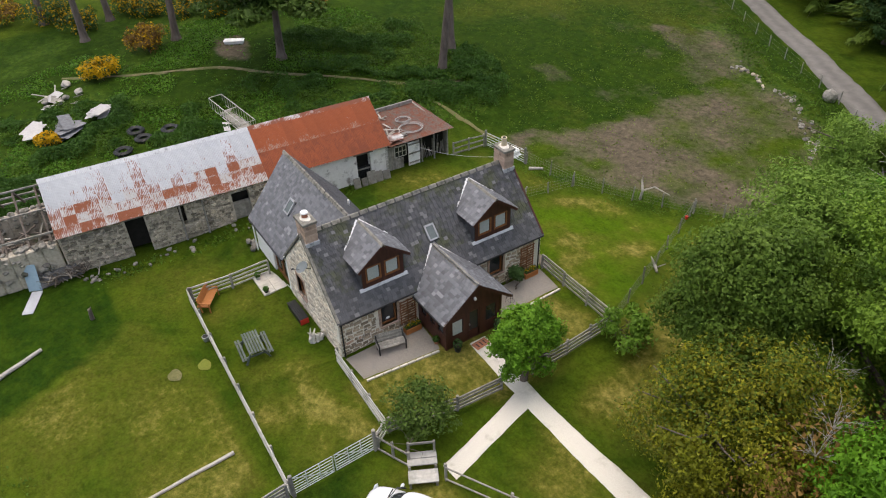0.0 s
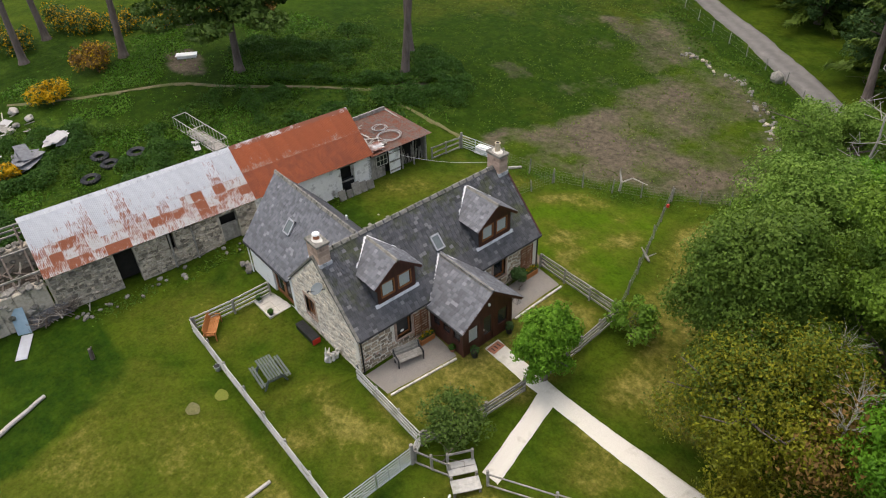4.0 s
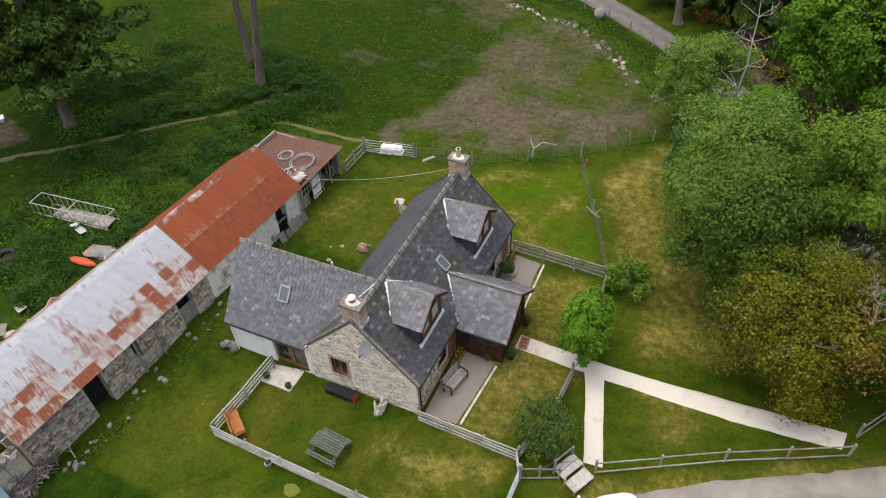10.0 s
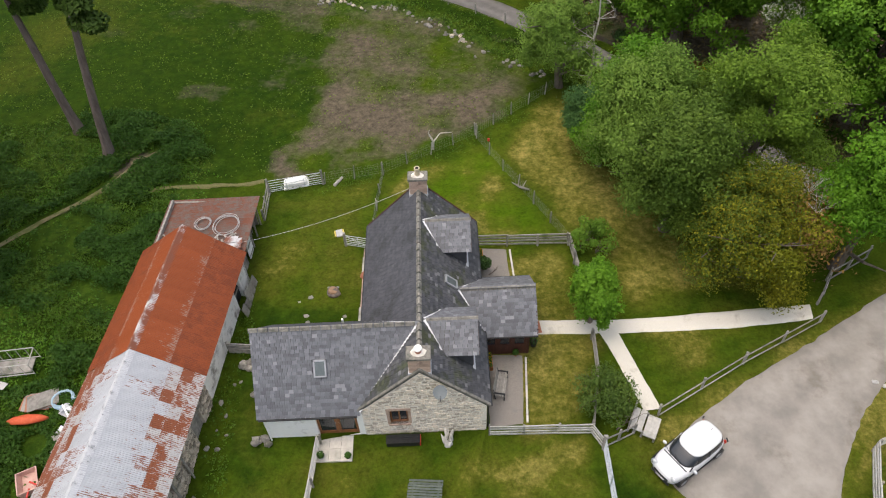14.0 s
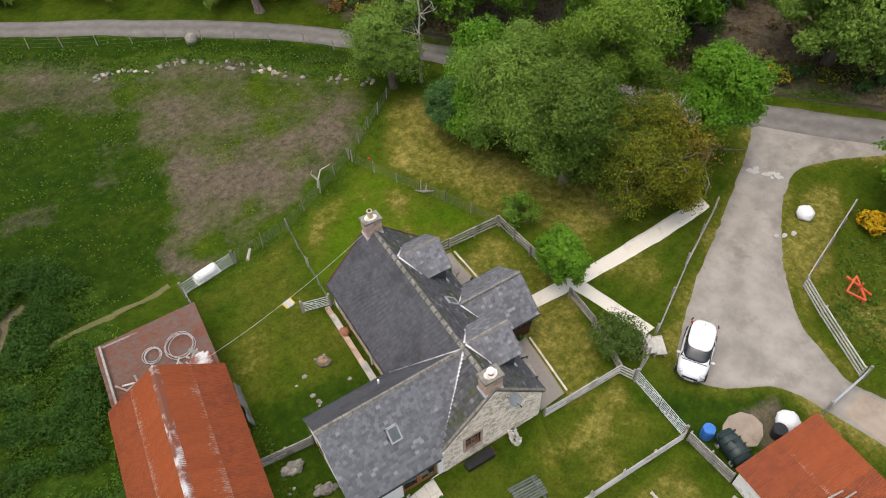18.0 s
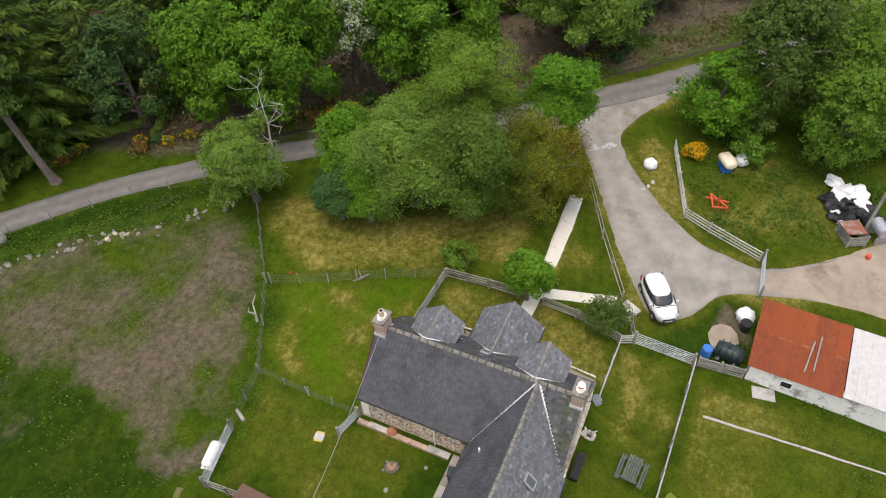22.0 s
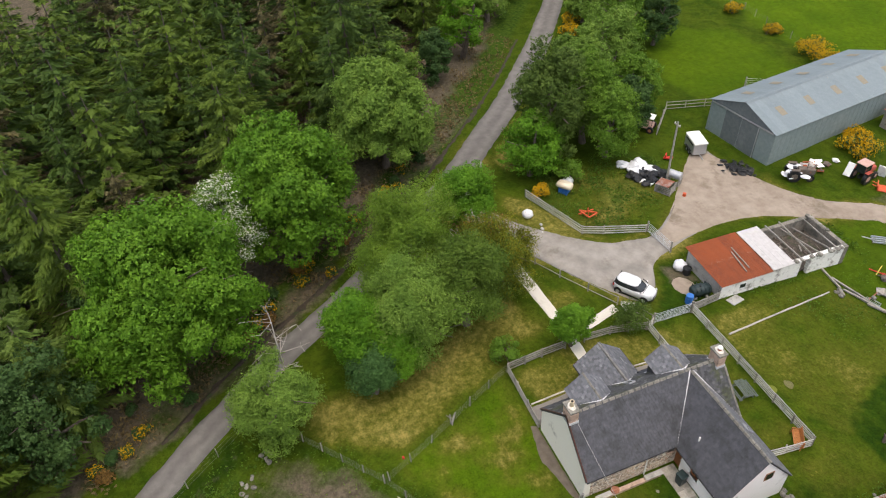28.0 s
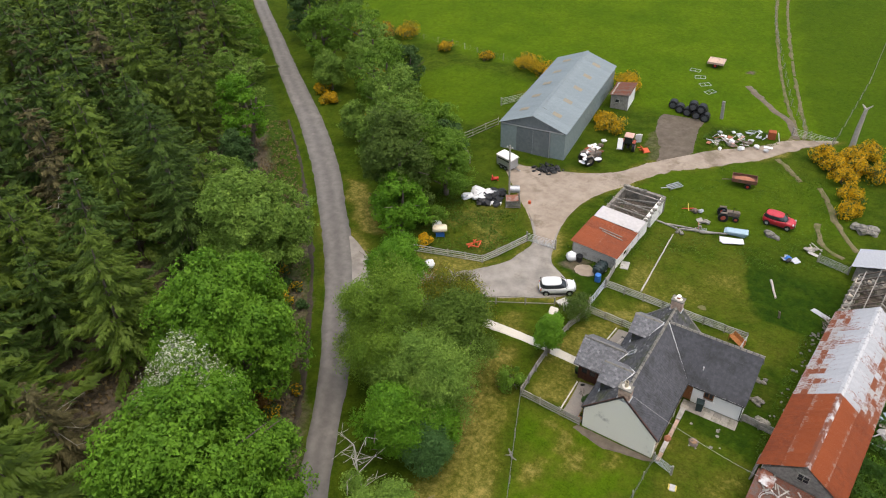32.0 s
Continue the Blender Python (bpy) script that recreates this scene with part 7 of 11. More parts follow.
for y in np.arange(-BL + 0.6, BN, 1.4):
    for s in (1, -1):
        part("rafter", planks(((-3.07, y, 4.5), (-3.07 + s * 3.0, y, 2.34), 0.1, 0.1)), GREY_WOOD, barn)
sheets(barn, (0.02, -BL, 2.42), (0, 1, 0), rise, BL + 0.3, [(0.6, [TIN_LOW]), (0.6, [TIN_LOW]), (0.6, [TIN_LOW, TIN_LOW, TIN_TOP]), (1.95, [TIN_TOP])], None, 0.68, 1)
sheets(barn, (-6.1, 0.3, 2.42), (0, -1, 0), (3.05, 0, 2.2), BL + 0.3, [(0.6, [TIN_LOW]), (0.6, [TIN_LOW]), (0.6, [TIN_LOW, TIN_LOW, TIN_TOP]), (1.95, [TIN_TOP])], None, 0.68, 2)
sheets(barn, (0.04, 0.3, 2.46), (0, 1, 0), rise, BN - 0.3, [(1.9, [RUST_SHEET]), (1.86, [RUST_TOP])], None, 0.68, 3)
sheets(barn, (-6.12, BN, 2.46), (0, -1, 0), (3.05, 0, 2.2), BN - 0.3, [(1.9, [RUST_SHEET]), (1.86, [RUST_TOP])], None, 0.68, 4)
part("ridge_cap", prism([(-3.3, 4.5), (-3.06, 4.67), (-2.82, 4.5), (-2.82, 4.52), (-3.06, 4.7), (-3.3, 4.52)], -BL - 0.05, 0.3), LEAD, barn, "pale folded ridge strip")
part("ridge_cap", prism([(-3.3, 4.52), (-3.06, 4.7), (-2.82, 4.52), (-2.82, 4.54), (-3.06, 4.73), (-3.3, 4.54)], 0.32, BN + 0.02), TIN_RUST, barn, "flaking ridge strip")
# the roofless south end
ruin = thing("barn_ruin", "roofless end of the old barn with bare rafters and tumbled stone", "ruin", on_ground(-14.12, 2.0), -4.6)
RS_ = random.Random(4)
for (x0, y0), (x1, y1), h in (((-0.5, -19.6), (-0.5, -12.1), 2.15), ((-5.6, -19.6), (-5.6, -12.1), 1.9), ((-5.4, -19.6), (-0.7, -19.6), 1.7)):
    n = 9
    for k in range(n):
        t = (k + 0.5) / n
        hh = h * (RS_.uniform(0.86, 1.0) if h > 2 else RS_.uniform(0.6, 1.1))
        bm = boxes(((x0 + (x1 - x0) * t, y0 + (y1 - y0) * t, hh / 2 - 0.2), (0.55 if x0 == x1 else (x1 - x0) / n + 0.02, abs(y1 - y0) / n - 0.004 if x0 == x1 else 0.55, hh + 0.4), (0, 0, 0), 0.06))
        part("wall_stub", bm, OLD_LIME, ruin, "tumbledown rubble wall with old pale lime")
        for q in range(13):
            top = q < 4
            side = 1 if q % 2 else -1
            off = RS_.uniform(-0.4, 0.4) * (abs(y1 - y0) + abs(x1 - x0) if x0 == x1 else x1 - x0) / n
            out = RS_.uniform(-0.2, 0.2) if top else side * 0.27
            dx, dy = (out, off) if x0 == x1 else (off, out)
            part("wall_stone", turned(lump(RS_.uniform(0.13, 0.25), q + k, (1.2, 1, 0.7), 0.3, 1), Matrix.Translation((x0 + (x1 - x0) * t + dx, y0 + (y1 - y0) * t + dy, hh + 0.05 if top else RS_.uniform(0.05, 0.95) * hh))), FIELDSTONE, ruin)
for k, y in enumerate(np.arange(-19.2, -12.1, 1.15)):
    for s in (1, -1):
        part("rafter", planks(((-3.07, y, 4.3 + RS_.uniform(-0.1, 0.05)), (-3.07 + s * 2.7, y + RS_.uniform(-0.1, 0.1), 2.1), 0.1, 0.12)), BARK, ruin)
for z, x in ((4.32, -3.07), (3.35, -1.9), (2.45, -0.75), (3.35, -4.3), (2.45, -5.3)):
    part("purlin", planks(((x, -19.5, z + 0.06), (x, -12.0, z + 0.04), 0.09, 0.09)), GREY_WOOD, ruin)
part("rubble_floor", boxes(((-3.05, -15.8, 0.0), (4.7, 7.0, 0.2))), DARK_SOIL, ruin, "dark floor of rotten wood and rubble")
for k in range(34):
    x, y = RS_.uniform(-5, -1), RS_.uniform(-19, -12.5)
    a = RS_.uniform(0, 3.14)
    ln_ = RS_.uniform(0.7, 1.9)
    part("fallen_timber", planks(((x, y, 0.2 + 0.03 * k), (x + math.cos(a) * ln_, y + math.sin(a) * ln_, 0.3 + RS_.uniform(0, 0.7)), 0.12, 0.07)), BARK if k % 3 else GREY_WOOD, ruin)
hut = thing("tin_hut", "low hut with a grey corrugated iron roof at the barn's end", "shed", on_ground(-15.3, -18.5), -4.6)
part("wall", boxes(((-2.6, -2.45, 0.8), (4.8, 3.1, 2.2))), GREY_WOOD, hut)
sheets(hut, (0.2, -4.2, 1.9), (0, 1, 0), (-2.8, 0, 1.0), 3.5, [(2.95, [STEEL])], None, 0.66, 6)
sheets(hut, (-5.4, -0.7, 1.9), (0, -1, 0), (2.8, 0, 1.0), 3.5, [(2.95, [STEEL])], None, 0.66, 7)

# ---- lean-to at the barn's north end ----
lean = thing("lean_to", "low timber lean-to with a dull rusted iron roof", "shed", on_ground(-13.7, 11.0), -2.0)
part("back_wall", boxes(((-5.4, 2.3, 1.0), (0.12, 4.5, 2.4))), GREY_WOOD, lean)
part("end_wall", boxes(((-2.9, 4.55, 0.9), (5.0, 0.12, 2.2))), GREY_WOOD, lean)
# the lean-to's inner shade, given as a near-black solid block
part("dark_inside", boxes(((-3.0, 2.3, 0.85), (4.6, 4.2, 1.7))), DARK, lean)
for k in range(9):
    part("wall_board", boxes(((-0.32, -0.15 + 0.13 * k, 0.8 if k < 5 else 0.35), (0.04, 0.12, 2.0 if k < 5 else 0.9))), GREY_WOOD, lean)
ww_ = part("window", boxes(((-0.3, 0.72, 1.32), (0.06, 0.95, 0.85))), PALE_WOOD, lean, "small pale paned window")
for k in range(6):
    part("pane", boxes(((-0.262, 0.72 + (k % 3 - 1) * 0.29, 1.32 + (k // 3 - 0.5) * 0.38), (0.012, 0.24, 0.32))), GLASS, ww_)
dr = part("door", boxes(((-0.28, 1.78, 0.86), (0.06, 0.9, 1.82))), WHITE, lean, "white painted plank door")
for z in (0.2, 0.9, 1.6):
    part("door_rail", boxes(((-0.24, 1.78, z), (0.03, 0.85, 0.11))), GREY_WOOD, dr)
for y in (2.4, 3.4, 4.5):
    part("post", rods(((-0.25, y, -0.2), (-0.25, y, 1.95), 0.06)), GREY_WOOD, lean)
for k in range(14):
    part("stored_plank", planks(((-0.5 - 0.25 * RS_.random(), 2.5 + 0.14 * k, 0.0), (-0.45 - 0.4 * RS_.random(), 2.5 + 0.14 * k + RS_.uniform(-0.3, 0.3), RS_.uniform(0.8, 1.7)), 0.1, 0.03)), GREY_WOOD, lean)
sheets(lean, (0.08, -0.25, 2.12), (0, 1, 0), (-5.7, 0, -0.22), 5.05, [(2.9, [RUST_DULL]), (2.85, [RUST_DULL])], None, 0.66, 8)


def ring(bm, centre, radius, r, turns=1, seed=0, seg=40):
    rr = random.Random(seed)
    for t in range(turns):
        c = Vector(centre) + Vector((rr.gauss(0, 0.06), rr.gauss(0, 0.06), 0.035 * t))
        q = radius * rr.uniform(0.93, 1.05)
        pts = [c + Vector((math.cos(a) * q, math.sin(a) * q * 0.92, 0.0)) for a in (6.2832 * k / seg for k in range(seg))]
        for a, b in zip(pts, pts[1:] + pts[:1]):
            rod(bm, a, b, r, r, 5)
    return bm


m_roof = Matrix.Translation((-13.7, 11.0, float(gz(-13.7, 11.0)))) @ Matrix.Rotation(radians(-2), 4, "Z") @ frame_of((0.08, -0.25, 2.16), (0, 1, 0), (-5.7, 0, -0.22))
coil = thing("hose_coil", "loose coils of pale plastic water pipe on the iron roof", "pipe")
part("large_coil", turned(ring(bmesh.new(), (2.45, 1.5, 0.05), 0.85, 0.018, 4, 1), m_roof), PALE_PIPE, coil)
part("small_coil", turned(ring(bmesh.new(), (2.65, 3.05, 0.05), 0.52, 0.018, 4, 2), m_roof), PALE_PIPE, coil)
for k in range(18):
    s, t = RS_.uniform(0.2, 2.2), RS_.uniform(0.4, 4.6)
    a = RS_.uniform(0, 3.14)
    ln_ = RS_.uniform(0.3, 1.3)
    ob = part("roof_scrap", turned(planks(((s, t, 0.06), (s + math.cos(a) * ln_, t + math.sin(a) * ln_, 0.07 + 0.05 * RS_.random()), 0.1, 0.03)), m_roof), GREY_WOOD if k % 3 else PALE_WOOD)
    tagged(ob, "weathered plank lying on the lean-to roof", "plank", group="planks on the lean-to roof")
for k in range(6):
    ob = part("loose_sheet", turned(boxes(((0.15 + 0.2 * k, 0.6 + 0.3 * (k % 2), 0.07 + 0.02 * k), (0.5, 0.8, 0.01), (RS_.uniform(-6, 6), 4, RS_.uniform(-30, 30)))), m_roof), TIN_RUST)
    tagged(ob, "torn scrap of pale iron lying on the lean-to roof", "scrap", group="scraps on the lean-to roof")

# headstones and slabs leaning on the whitewashed wall
for k, (t, w, h) in enumerate([(7.4, 0.5, 0.75), (7.95, 0.42, 0.6), (8.5, 0.6, 0.95), (9.05, 0.5, 0.8), (9.6, 0.55, 0.7)]):
    ob = thing("stone_slab", "old brown stone slab leaning against the whitewashed wall", "slab", on_ground(-13.2 + 0.05 * t - 0.55, t + 0.6), group="slabs leaning on the barn")
    ob.rotation_euler = (0, radians(-14), radians(-4))
    part("slab", turned(boxes(((0, 0, h / 2 - 0.05), (0.09, w, h), (0, 0, 0), 0.02)), Matrix.Identity(4)), FIELDSTONE, ob)

# ---- big steel barn ----
big = thing("steel_barn", "large blue-grey corrugated steel farm barn", "barn", on_ground(30.2, -25.57), 7.4)
big.rotation_euler.x = radians(1.07)
SB, SL_, SE, ST = 9.14, 23.8, 4.03, 5.7
part("west_wall", boxes(((-SB, -SL_ / 2, SE / 2 - 0.2), (0.12, SL_, SE + 0.4))), CLAD, big)
part("east_wall", boxes(((0, -SL_ / 2, SE / 2 - 0.2), (0.12, SL_, SE + 0.4))), CLAD, big)
part("back_wall", prism([(0, -0.4), (0, SE), (-SB / 2, ST), (-SB, SE), (-SB, -0.4)], -SL_, -SL_ + 0.12), CLAD, big)
part("front_gable", prism([(-0.02, SE - 0.25), (-0.02, SE), (-SB / 2, ST - 0.06), (-SB + 0.02, SE), (-SB + 0.02, SE - 0.25)], -0.1, 0.04), CLAD_DARK, big, "dark boarded gable")
for x0, x1 in ((-2.3, 0.0), (-SB, -7.1)):
    part("front_panel", boxes((((x0 + x1) / 2, 0, SE / 2 - 0.3), (x1 - x0, 0.1, SE + 0.2))), CLAD, big)
for k, (x0, x1) in enumerate(((-4.72, -2.35), (-7.1, -4.74))):
    dr = part("sliding_door", boxes((((x0 + x1) / 2, 0.08 + 0.07 * k, SE / 2 - 0.22), (x1 - x0 + 0.06, 0.06, SE - 0.1))), CLAD_DARK, big, "dark grey sliding door")
    part("door_edge", boxes(((x0, 0.13 + 0.07 * k, SE / 2 - 0.2), (0.1, 0.05, SE - 0.1))), STEEL, dr)
part("door_rail", boxes(((-SB / 2, 0.16, SE - 0.12), (SB - 0.3, 0.1, 0.14))), STEEL, big)
sheets(big, (0.22, -SL_ - 0.1, SE - 0.06), (0, 1, 0), (-SB / 2 - 0.22, 0, ST - SE + 0.1), SL_ + 0.3, [(5.2, [CLAD_ROOF])], None, 1.05, 9, "roof_sheet")
sheets(big, (-SB - 0.22, 0.2, SE - 0.06), (0, -1, 0), (SB / 2 + 0.22, 0, ST - SE + 0.1), SL_ + 0.3, [(5.2, [CLAD_ROOF])], None, 1.05, 10, "roof_sheet")
part("ridge_cap", prism([(-SB / 2 - 0.3, ST - 0.05), (-SB / 2, ST + 0.09), (-SB / 2 + 0.3, ST - 0.05), (-SB / 2, ST + 0.06)], -SL_ - 0.1, 0.2), CLAD_ROOF, big)
for s, x0, z0, u, v in ((1, 0.22, SE - 0.06, (0, 1, 0), (-SB / 2 - 0.22, 0, ST - SE + 0.1)), (-1, -SB - 0.22, SE - 0.06, (0, 1, 0), (SB / 2 + 0.22, 0, ST - SE + 0.1))):
    for k in range(5):
        m = frame_of((x0, -SL_ + 2.8 + 4.5 * k, z0 + 0.04), u, v)
        if s < 0:
            m = m @ Matrix.Diagonal((1, 1, -1, 1))
        part("roof_light", turned(boxes(((0, 2.6, 0.02 if s > 0 else -0.02), (0.9, 1.3, 0.008))), m), ROOFLIGHT, big, "yellowed roof-light panel")
for k in range(29):
    part("wall_rib", boxes(((-SB - 0.065, -0.4 - 0.8 * k, SE / 2), (0.02, 0.05, SE))), CLAD, big)

# ---- the small shed by the drive: rust-red roof, white sheet, roofless end ----
small = thing("drive_shed", "old stone shed with a rust-red iron roof and a roofless end", "shed", on_ground(5.95, -8.35), -2.0)
part("west_wall", turned(wall_face(13.6, 1.7, 0.4, [(1.9, 2.6, 0.65, 1.2), (8.5, 9.5, -0.4, 1.6)]), Matrix(((0, 1, 0, 0), (-1, 0, 0, 0), (0, 0, 1, 0), (0, 0, 0, 1)))), LIMEWASH, small, "patchy grey and whitewashed wall")
part("east_wall", boxes(((5.0, -6.8, 0.6), (0.4, 13.4, 1.9))), MORTAR_DIRTY, small)
part("north_wall", boxes(((2.55, -0.15, 0.7), (5.0, 0.3, 2.0))), CONCRETE, small, "grey cement-faced end wall")
part("inner_wall", boxes(((2.55, -7.4, 0.8), (4.7, 0.3, 2.0))), MORTAR_DIRTY, small)
part("end_wall", boxes(((2.55, -13.4, 0.7), (5.2, 0.4, 2.1))), MORTAR_DIRTY, small, "broken stone end wall")
# near-black filling in place of the shed's unlit space
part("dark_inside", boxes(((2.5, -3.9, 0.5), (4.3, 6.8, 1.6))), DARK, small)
wf = part("window", boxes(((-0.02, -2.25, 0.92), (0.06, 0.8, 0.62))), WHITE, small, "small white-framed window")
part("pane", boxes(((-0.06, -2.25, 0.92), (0.02, 0.6, 0.44))), GLASS, wf)
sheets(small, (-0.15, 0.2, 1.72), (0, -1, 0), (5.4, 0, 0.25), 5.4, [(2.75, [RUST_SHEET]), (2.7, [RUST_TOP, RUST_SHEET])], None, 0.68, 11)
for k in range(4):
    part("white_sheet", boxes(((2.55, -5.55 - 0.58 * k, 1.9), (5.4, 0.57, 0.03), (0, -2.6, 0))), PANEL, small, "white painted roof panel")
for k, (y, e, z) in enumerate(((-8.5, 0.1, 1.95), (-9.7, -0.3, 1.9), (-10.6, 0.5, 1.2), (-11.9, 0.3, 0.8), (-12.4, -0.4, 1.5))):
    part("bare_rafter", planks(((-0.1, y, 1.76), (5.1, y + e, z), 0.09, 0.11)), GREY_WOOD, small)
part("rubble_floor", boxes(((2.5, -10.4, 0.05), (4.4, 5.6, 0.2))), DARK_SOIL, small, "dark floor of rotten wood and rubble")
for k in range(26):
    x, y, a, ln_ = RS_.uniform(0.6, 4.0), RS_.uniform(-12.4, -8.2), RS_.uniform(0, 3.1), RS_.uniform(0.6, 1.8)
    part("fallen_timber", planks(((x, y, 0.2), (x + math.cos(a) * ln_, y + math.sin(a) * ln_, RS_.uniform(0.2, 1.0)), 0.12, 0.06)), BARK if k % 3 else GREY_WOOD, small)
for k in range(2):
    part("roof_weight", planks(((0.6 + k * 0.3, -2.9 - 0.5 * k, 1.86 + 0.02 * k), (3.2 + 0.5 * k, -3.2 - 0.35 * k, 1.98), 0.08, 0.08)), GREY_WOOD, small, "timber laid on the roof")
for k in range(26):
    x, y = (-0.05, RS_.uniform(-13.5, -7.5)) if k % 2 else (RS_.uniform(0, 5.2), -13.4)
    part("wall_stone", turned(lump(RS_.uniform(0.12, 0.24), k, (1.2, 1, 0.7)), Matrix.Translation((x + 0.1, y, 1.7 + RS_.uniform(-0.05, 0.1)))), FIELDSTONE, small)
cement = thing("broken_slab", "broken pale cement slab lying by the shed wall", "slab", on_ground(5.3, -9.6), 12)
part("slab", boxes(((0, 0, 0.03), (0.9, 1.4, 0.08), (4, 3, 0), 0.02)), CONCRETE, cement)

# small tin hut behind the steel barn
tin = thing("tin_store", "small brown timber store with a rusty tin roof", "shed", on_ground(20.8, -46.0), 8)
part("wall", boxes(((0, 0, 1.1), (2.6, 4.2, 2.4))), GREY_WOOD, tin)
part("end_face", boxes(((-1.32, 0.0, 1.1), (0.04, 4.1, 2.2))), WHITE, tin)
w_ = part("window", boxes(((0.3, 2.13, 1.35), (0.7, 0.06, 0.6))), PALE_WOOD, tin)
part("pane", boxes(((0.3, 2.17, 1.35), (0.52, 0.02, 0.44))), GLASS, w_)
sheets(tin, (1.5, -2.3, 2.25), (0, 1, 0), (-3.0, 0, 0.35), 4.6, [(3.0, [RUST_DULL])], None, 0.66, 12)
stones(south_part, (-0.3, -BL, 0), (0, 1, 0), [(0.05, -0.3), (BL + 0.2, -0.3), (BL + 0.2, 2.3), (0.05, 2.3)], RUBBLE_DARK, RUBBLE_DARK_J, 300, 5, [(h[0], h[1], h[2], h[3] + 0.1) for h in B_HOLES], 0.11, 0.27, (0.13, 0.5), 0.06)

# ---- fences and gates ----
def rail_fence(name, label, points, mat, height=1.0, rails=4, post_step=2.2, post_mat=None, rail_size=(0.05, 0.1), wobble_=0.02, seed=1, group=""):
    """Posts with long rails between them, along a line on the ground; each post and rail is a part."""
    r = random.Random(seed)
    ob = thing(name, label, "fence", on_ground(*points[0]), group=group)
    o = Vector(on_ground(*points[0]))
    for (ax, ay), (bx, by) in zip(points, points[1:]):
        n = max(1, round(math.hypot(bx - ax, by - ay) / post_step))
        spots = [Vector(on_ground(ax + (bx - ax) * k / n, ay + (by - ay) * k / n)) - o for k in range(n + 1)]
        side = Vector((by - ay, ax - bx, 0)).normalized() * 0.06
        for k, p in enumerate(spots):
            lean = Vector((r.gauss(0, 0.02), r.gauss(0, 0.02), 0))
            part("post", planks((p + Vector((0, 0, -0.25)), p + lean + Vector((0, 0, height + r.uniform(0.0, 0.12))), 0.1, 0.1)), post_mat or mat, ob)
        for j in range(rails):
            z = height * (0.16 + 0.8 * j / max(1, rails - 1)) if rails > 1 else height * 0.9
            for p, q in zip(spots, spots[1:]):
                dz = r.gauss(0, wobble_)
                part("rail", planks((p + side + Vector((0, 0, z + dz)), q + side + Vector((0, 0, z + r.gauss(0, wobble_))), *rail_size)), mat, ob)
    return ob


def wire_fence(name, label, points, height=1.0, post_step=2.6, wires=4, seed=1, net=False, post_mat=None, wire_r=0.006):
    r = random.Random(seed)
    ob = thing(name, label, "fence", on_ground(*points[0]))
    o = Vector(on_ground(*points[0]))
    bm = bmesh.new()
    for (ax, ay), (bx, by) in zip(points, points[1:]):
        n = max(1, round(math.hypot(bx - ax, by - ay) / post_step))
        spots = [Vector(on_ground(ax + (bx - ax) * k / n, ay + (by - ay) * k / n)) - o for k in range(n + 1)]
        for p in spots:
            part("post", rods((p + Vector((0, 0, -0.2)), p + Vector((r.gauss(0, 0.05), r.gauss(0, 0.05), height + r.uniform(0, 0.2))), 0.045, 0.04, 7)), post_mat or GREY_WOOD, ob)
        for p, q in zip(spots, spots[1:]):
            for j in range(wires):
                z = Vector((0, 0, height * (0.15 + 0.8 * j / max(1, wires - 1))))
                rod(bm, p + z, q + z, wire_r, wire_r, 4)
            if net:
                m = 9
                for k in range(m):
                    w = p.lerp(q, (k + 0.5) / m)
                    rod(bm, w + Vector((0, 0, 0.1)), w + Vector((0, 0, height * 0.92)), wire_r * 0.8, wire_r * 0.8, 3)
    part("wire", bm, WIRE, ob, "thin grey fence wire")
    return ob


def steel_gate(name, label, a, b, height=1.1, bars=6, mat=None, uprights=4, z0=0.12, leaves=1):
    a_, b_ = Vector(on_ground(*a)), Vector(on_ground(*b))
    ob = thing(name, label, "gate", a_)
    d = b_ - a_
    m = mat or GATE
    for k in range(leaves):
        p, q = d * (k / leaves) + d.normalized() * 0.05, d * ((k + 1) / leaves) - d.normalized() * 0.05
        for j in range(bars):
            z = Vector((0, 0, z0 + (height - z0) * (j / (bars - 1)) ** 1.15))
            part("bar", rods((p + z, q + z, 0.018, 0.018, 6)), m, ob)
        for i in range(uprights):
            w = p.lerp(q, i / (uprights - 1))
            part("upright", rods((w + Vector((0, 0, z0)), w + Vector((0, 0, height)), 0.02, 0.02, 6)), m, ob)
        part("brace", rods((p + Vector((0, 0, z0)), q + Vector((0, 0, height)), 0.015, 0.015, 6)), m, ob)
    for w in (Vector(), d):
        part("gate_post", rods((w + Vector((0, 0, -0.3)), w + Vector((0, 0, height + 0.2)), 0.09, 0.085, 9)), GREY_WOOD, ob, "round timber gate post")
    return ob


WIRE = material("fence_wire", (0.14, 0.15, 0.12), (0.2, 0.21, 0.17), 9, 0.6, 0.0, metal=0.3)
rail_fence("rail_fence", "pale weathered rail fence along the lawn's south side", [(-8.85, -4.9), (5.6, -5.2)], PALE_WOOD, 1.0, 5, 2.05, GREY_WOOD, (0.04, 0.085), seed=1)
rail_fence("rail_fence", "grey weathered rail fence from the patio to the lawn corner", [(-8.4, -0.4), (-8.85, -4.75)], PALE_WOOD, 0.95, 4, 2.1, GREY_WOOD, (0.05, 0.09), seed=2)
rail_fence("rail_fence", "low pale rail fence from the stone gable", [(0.15, -0.3), (5.3, -0.42), (5.7, -1.15)], PALE_WOOD, 0.95, 4, 1.8, GREY_WOOD, (0.045, 0.1), seed=3)
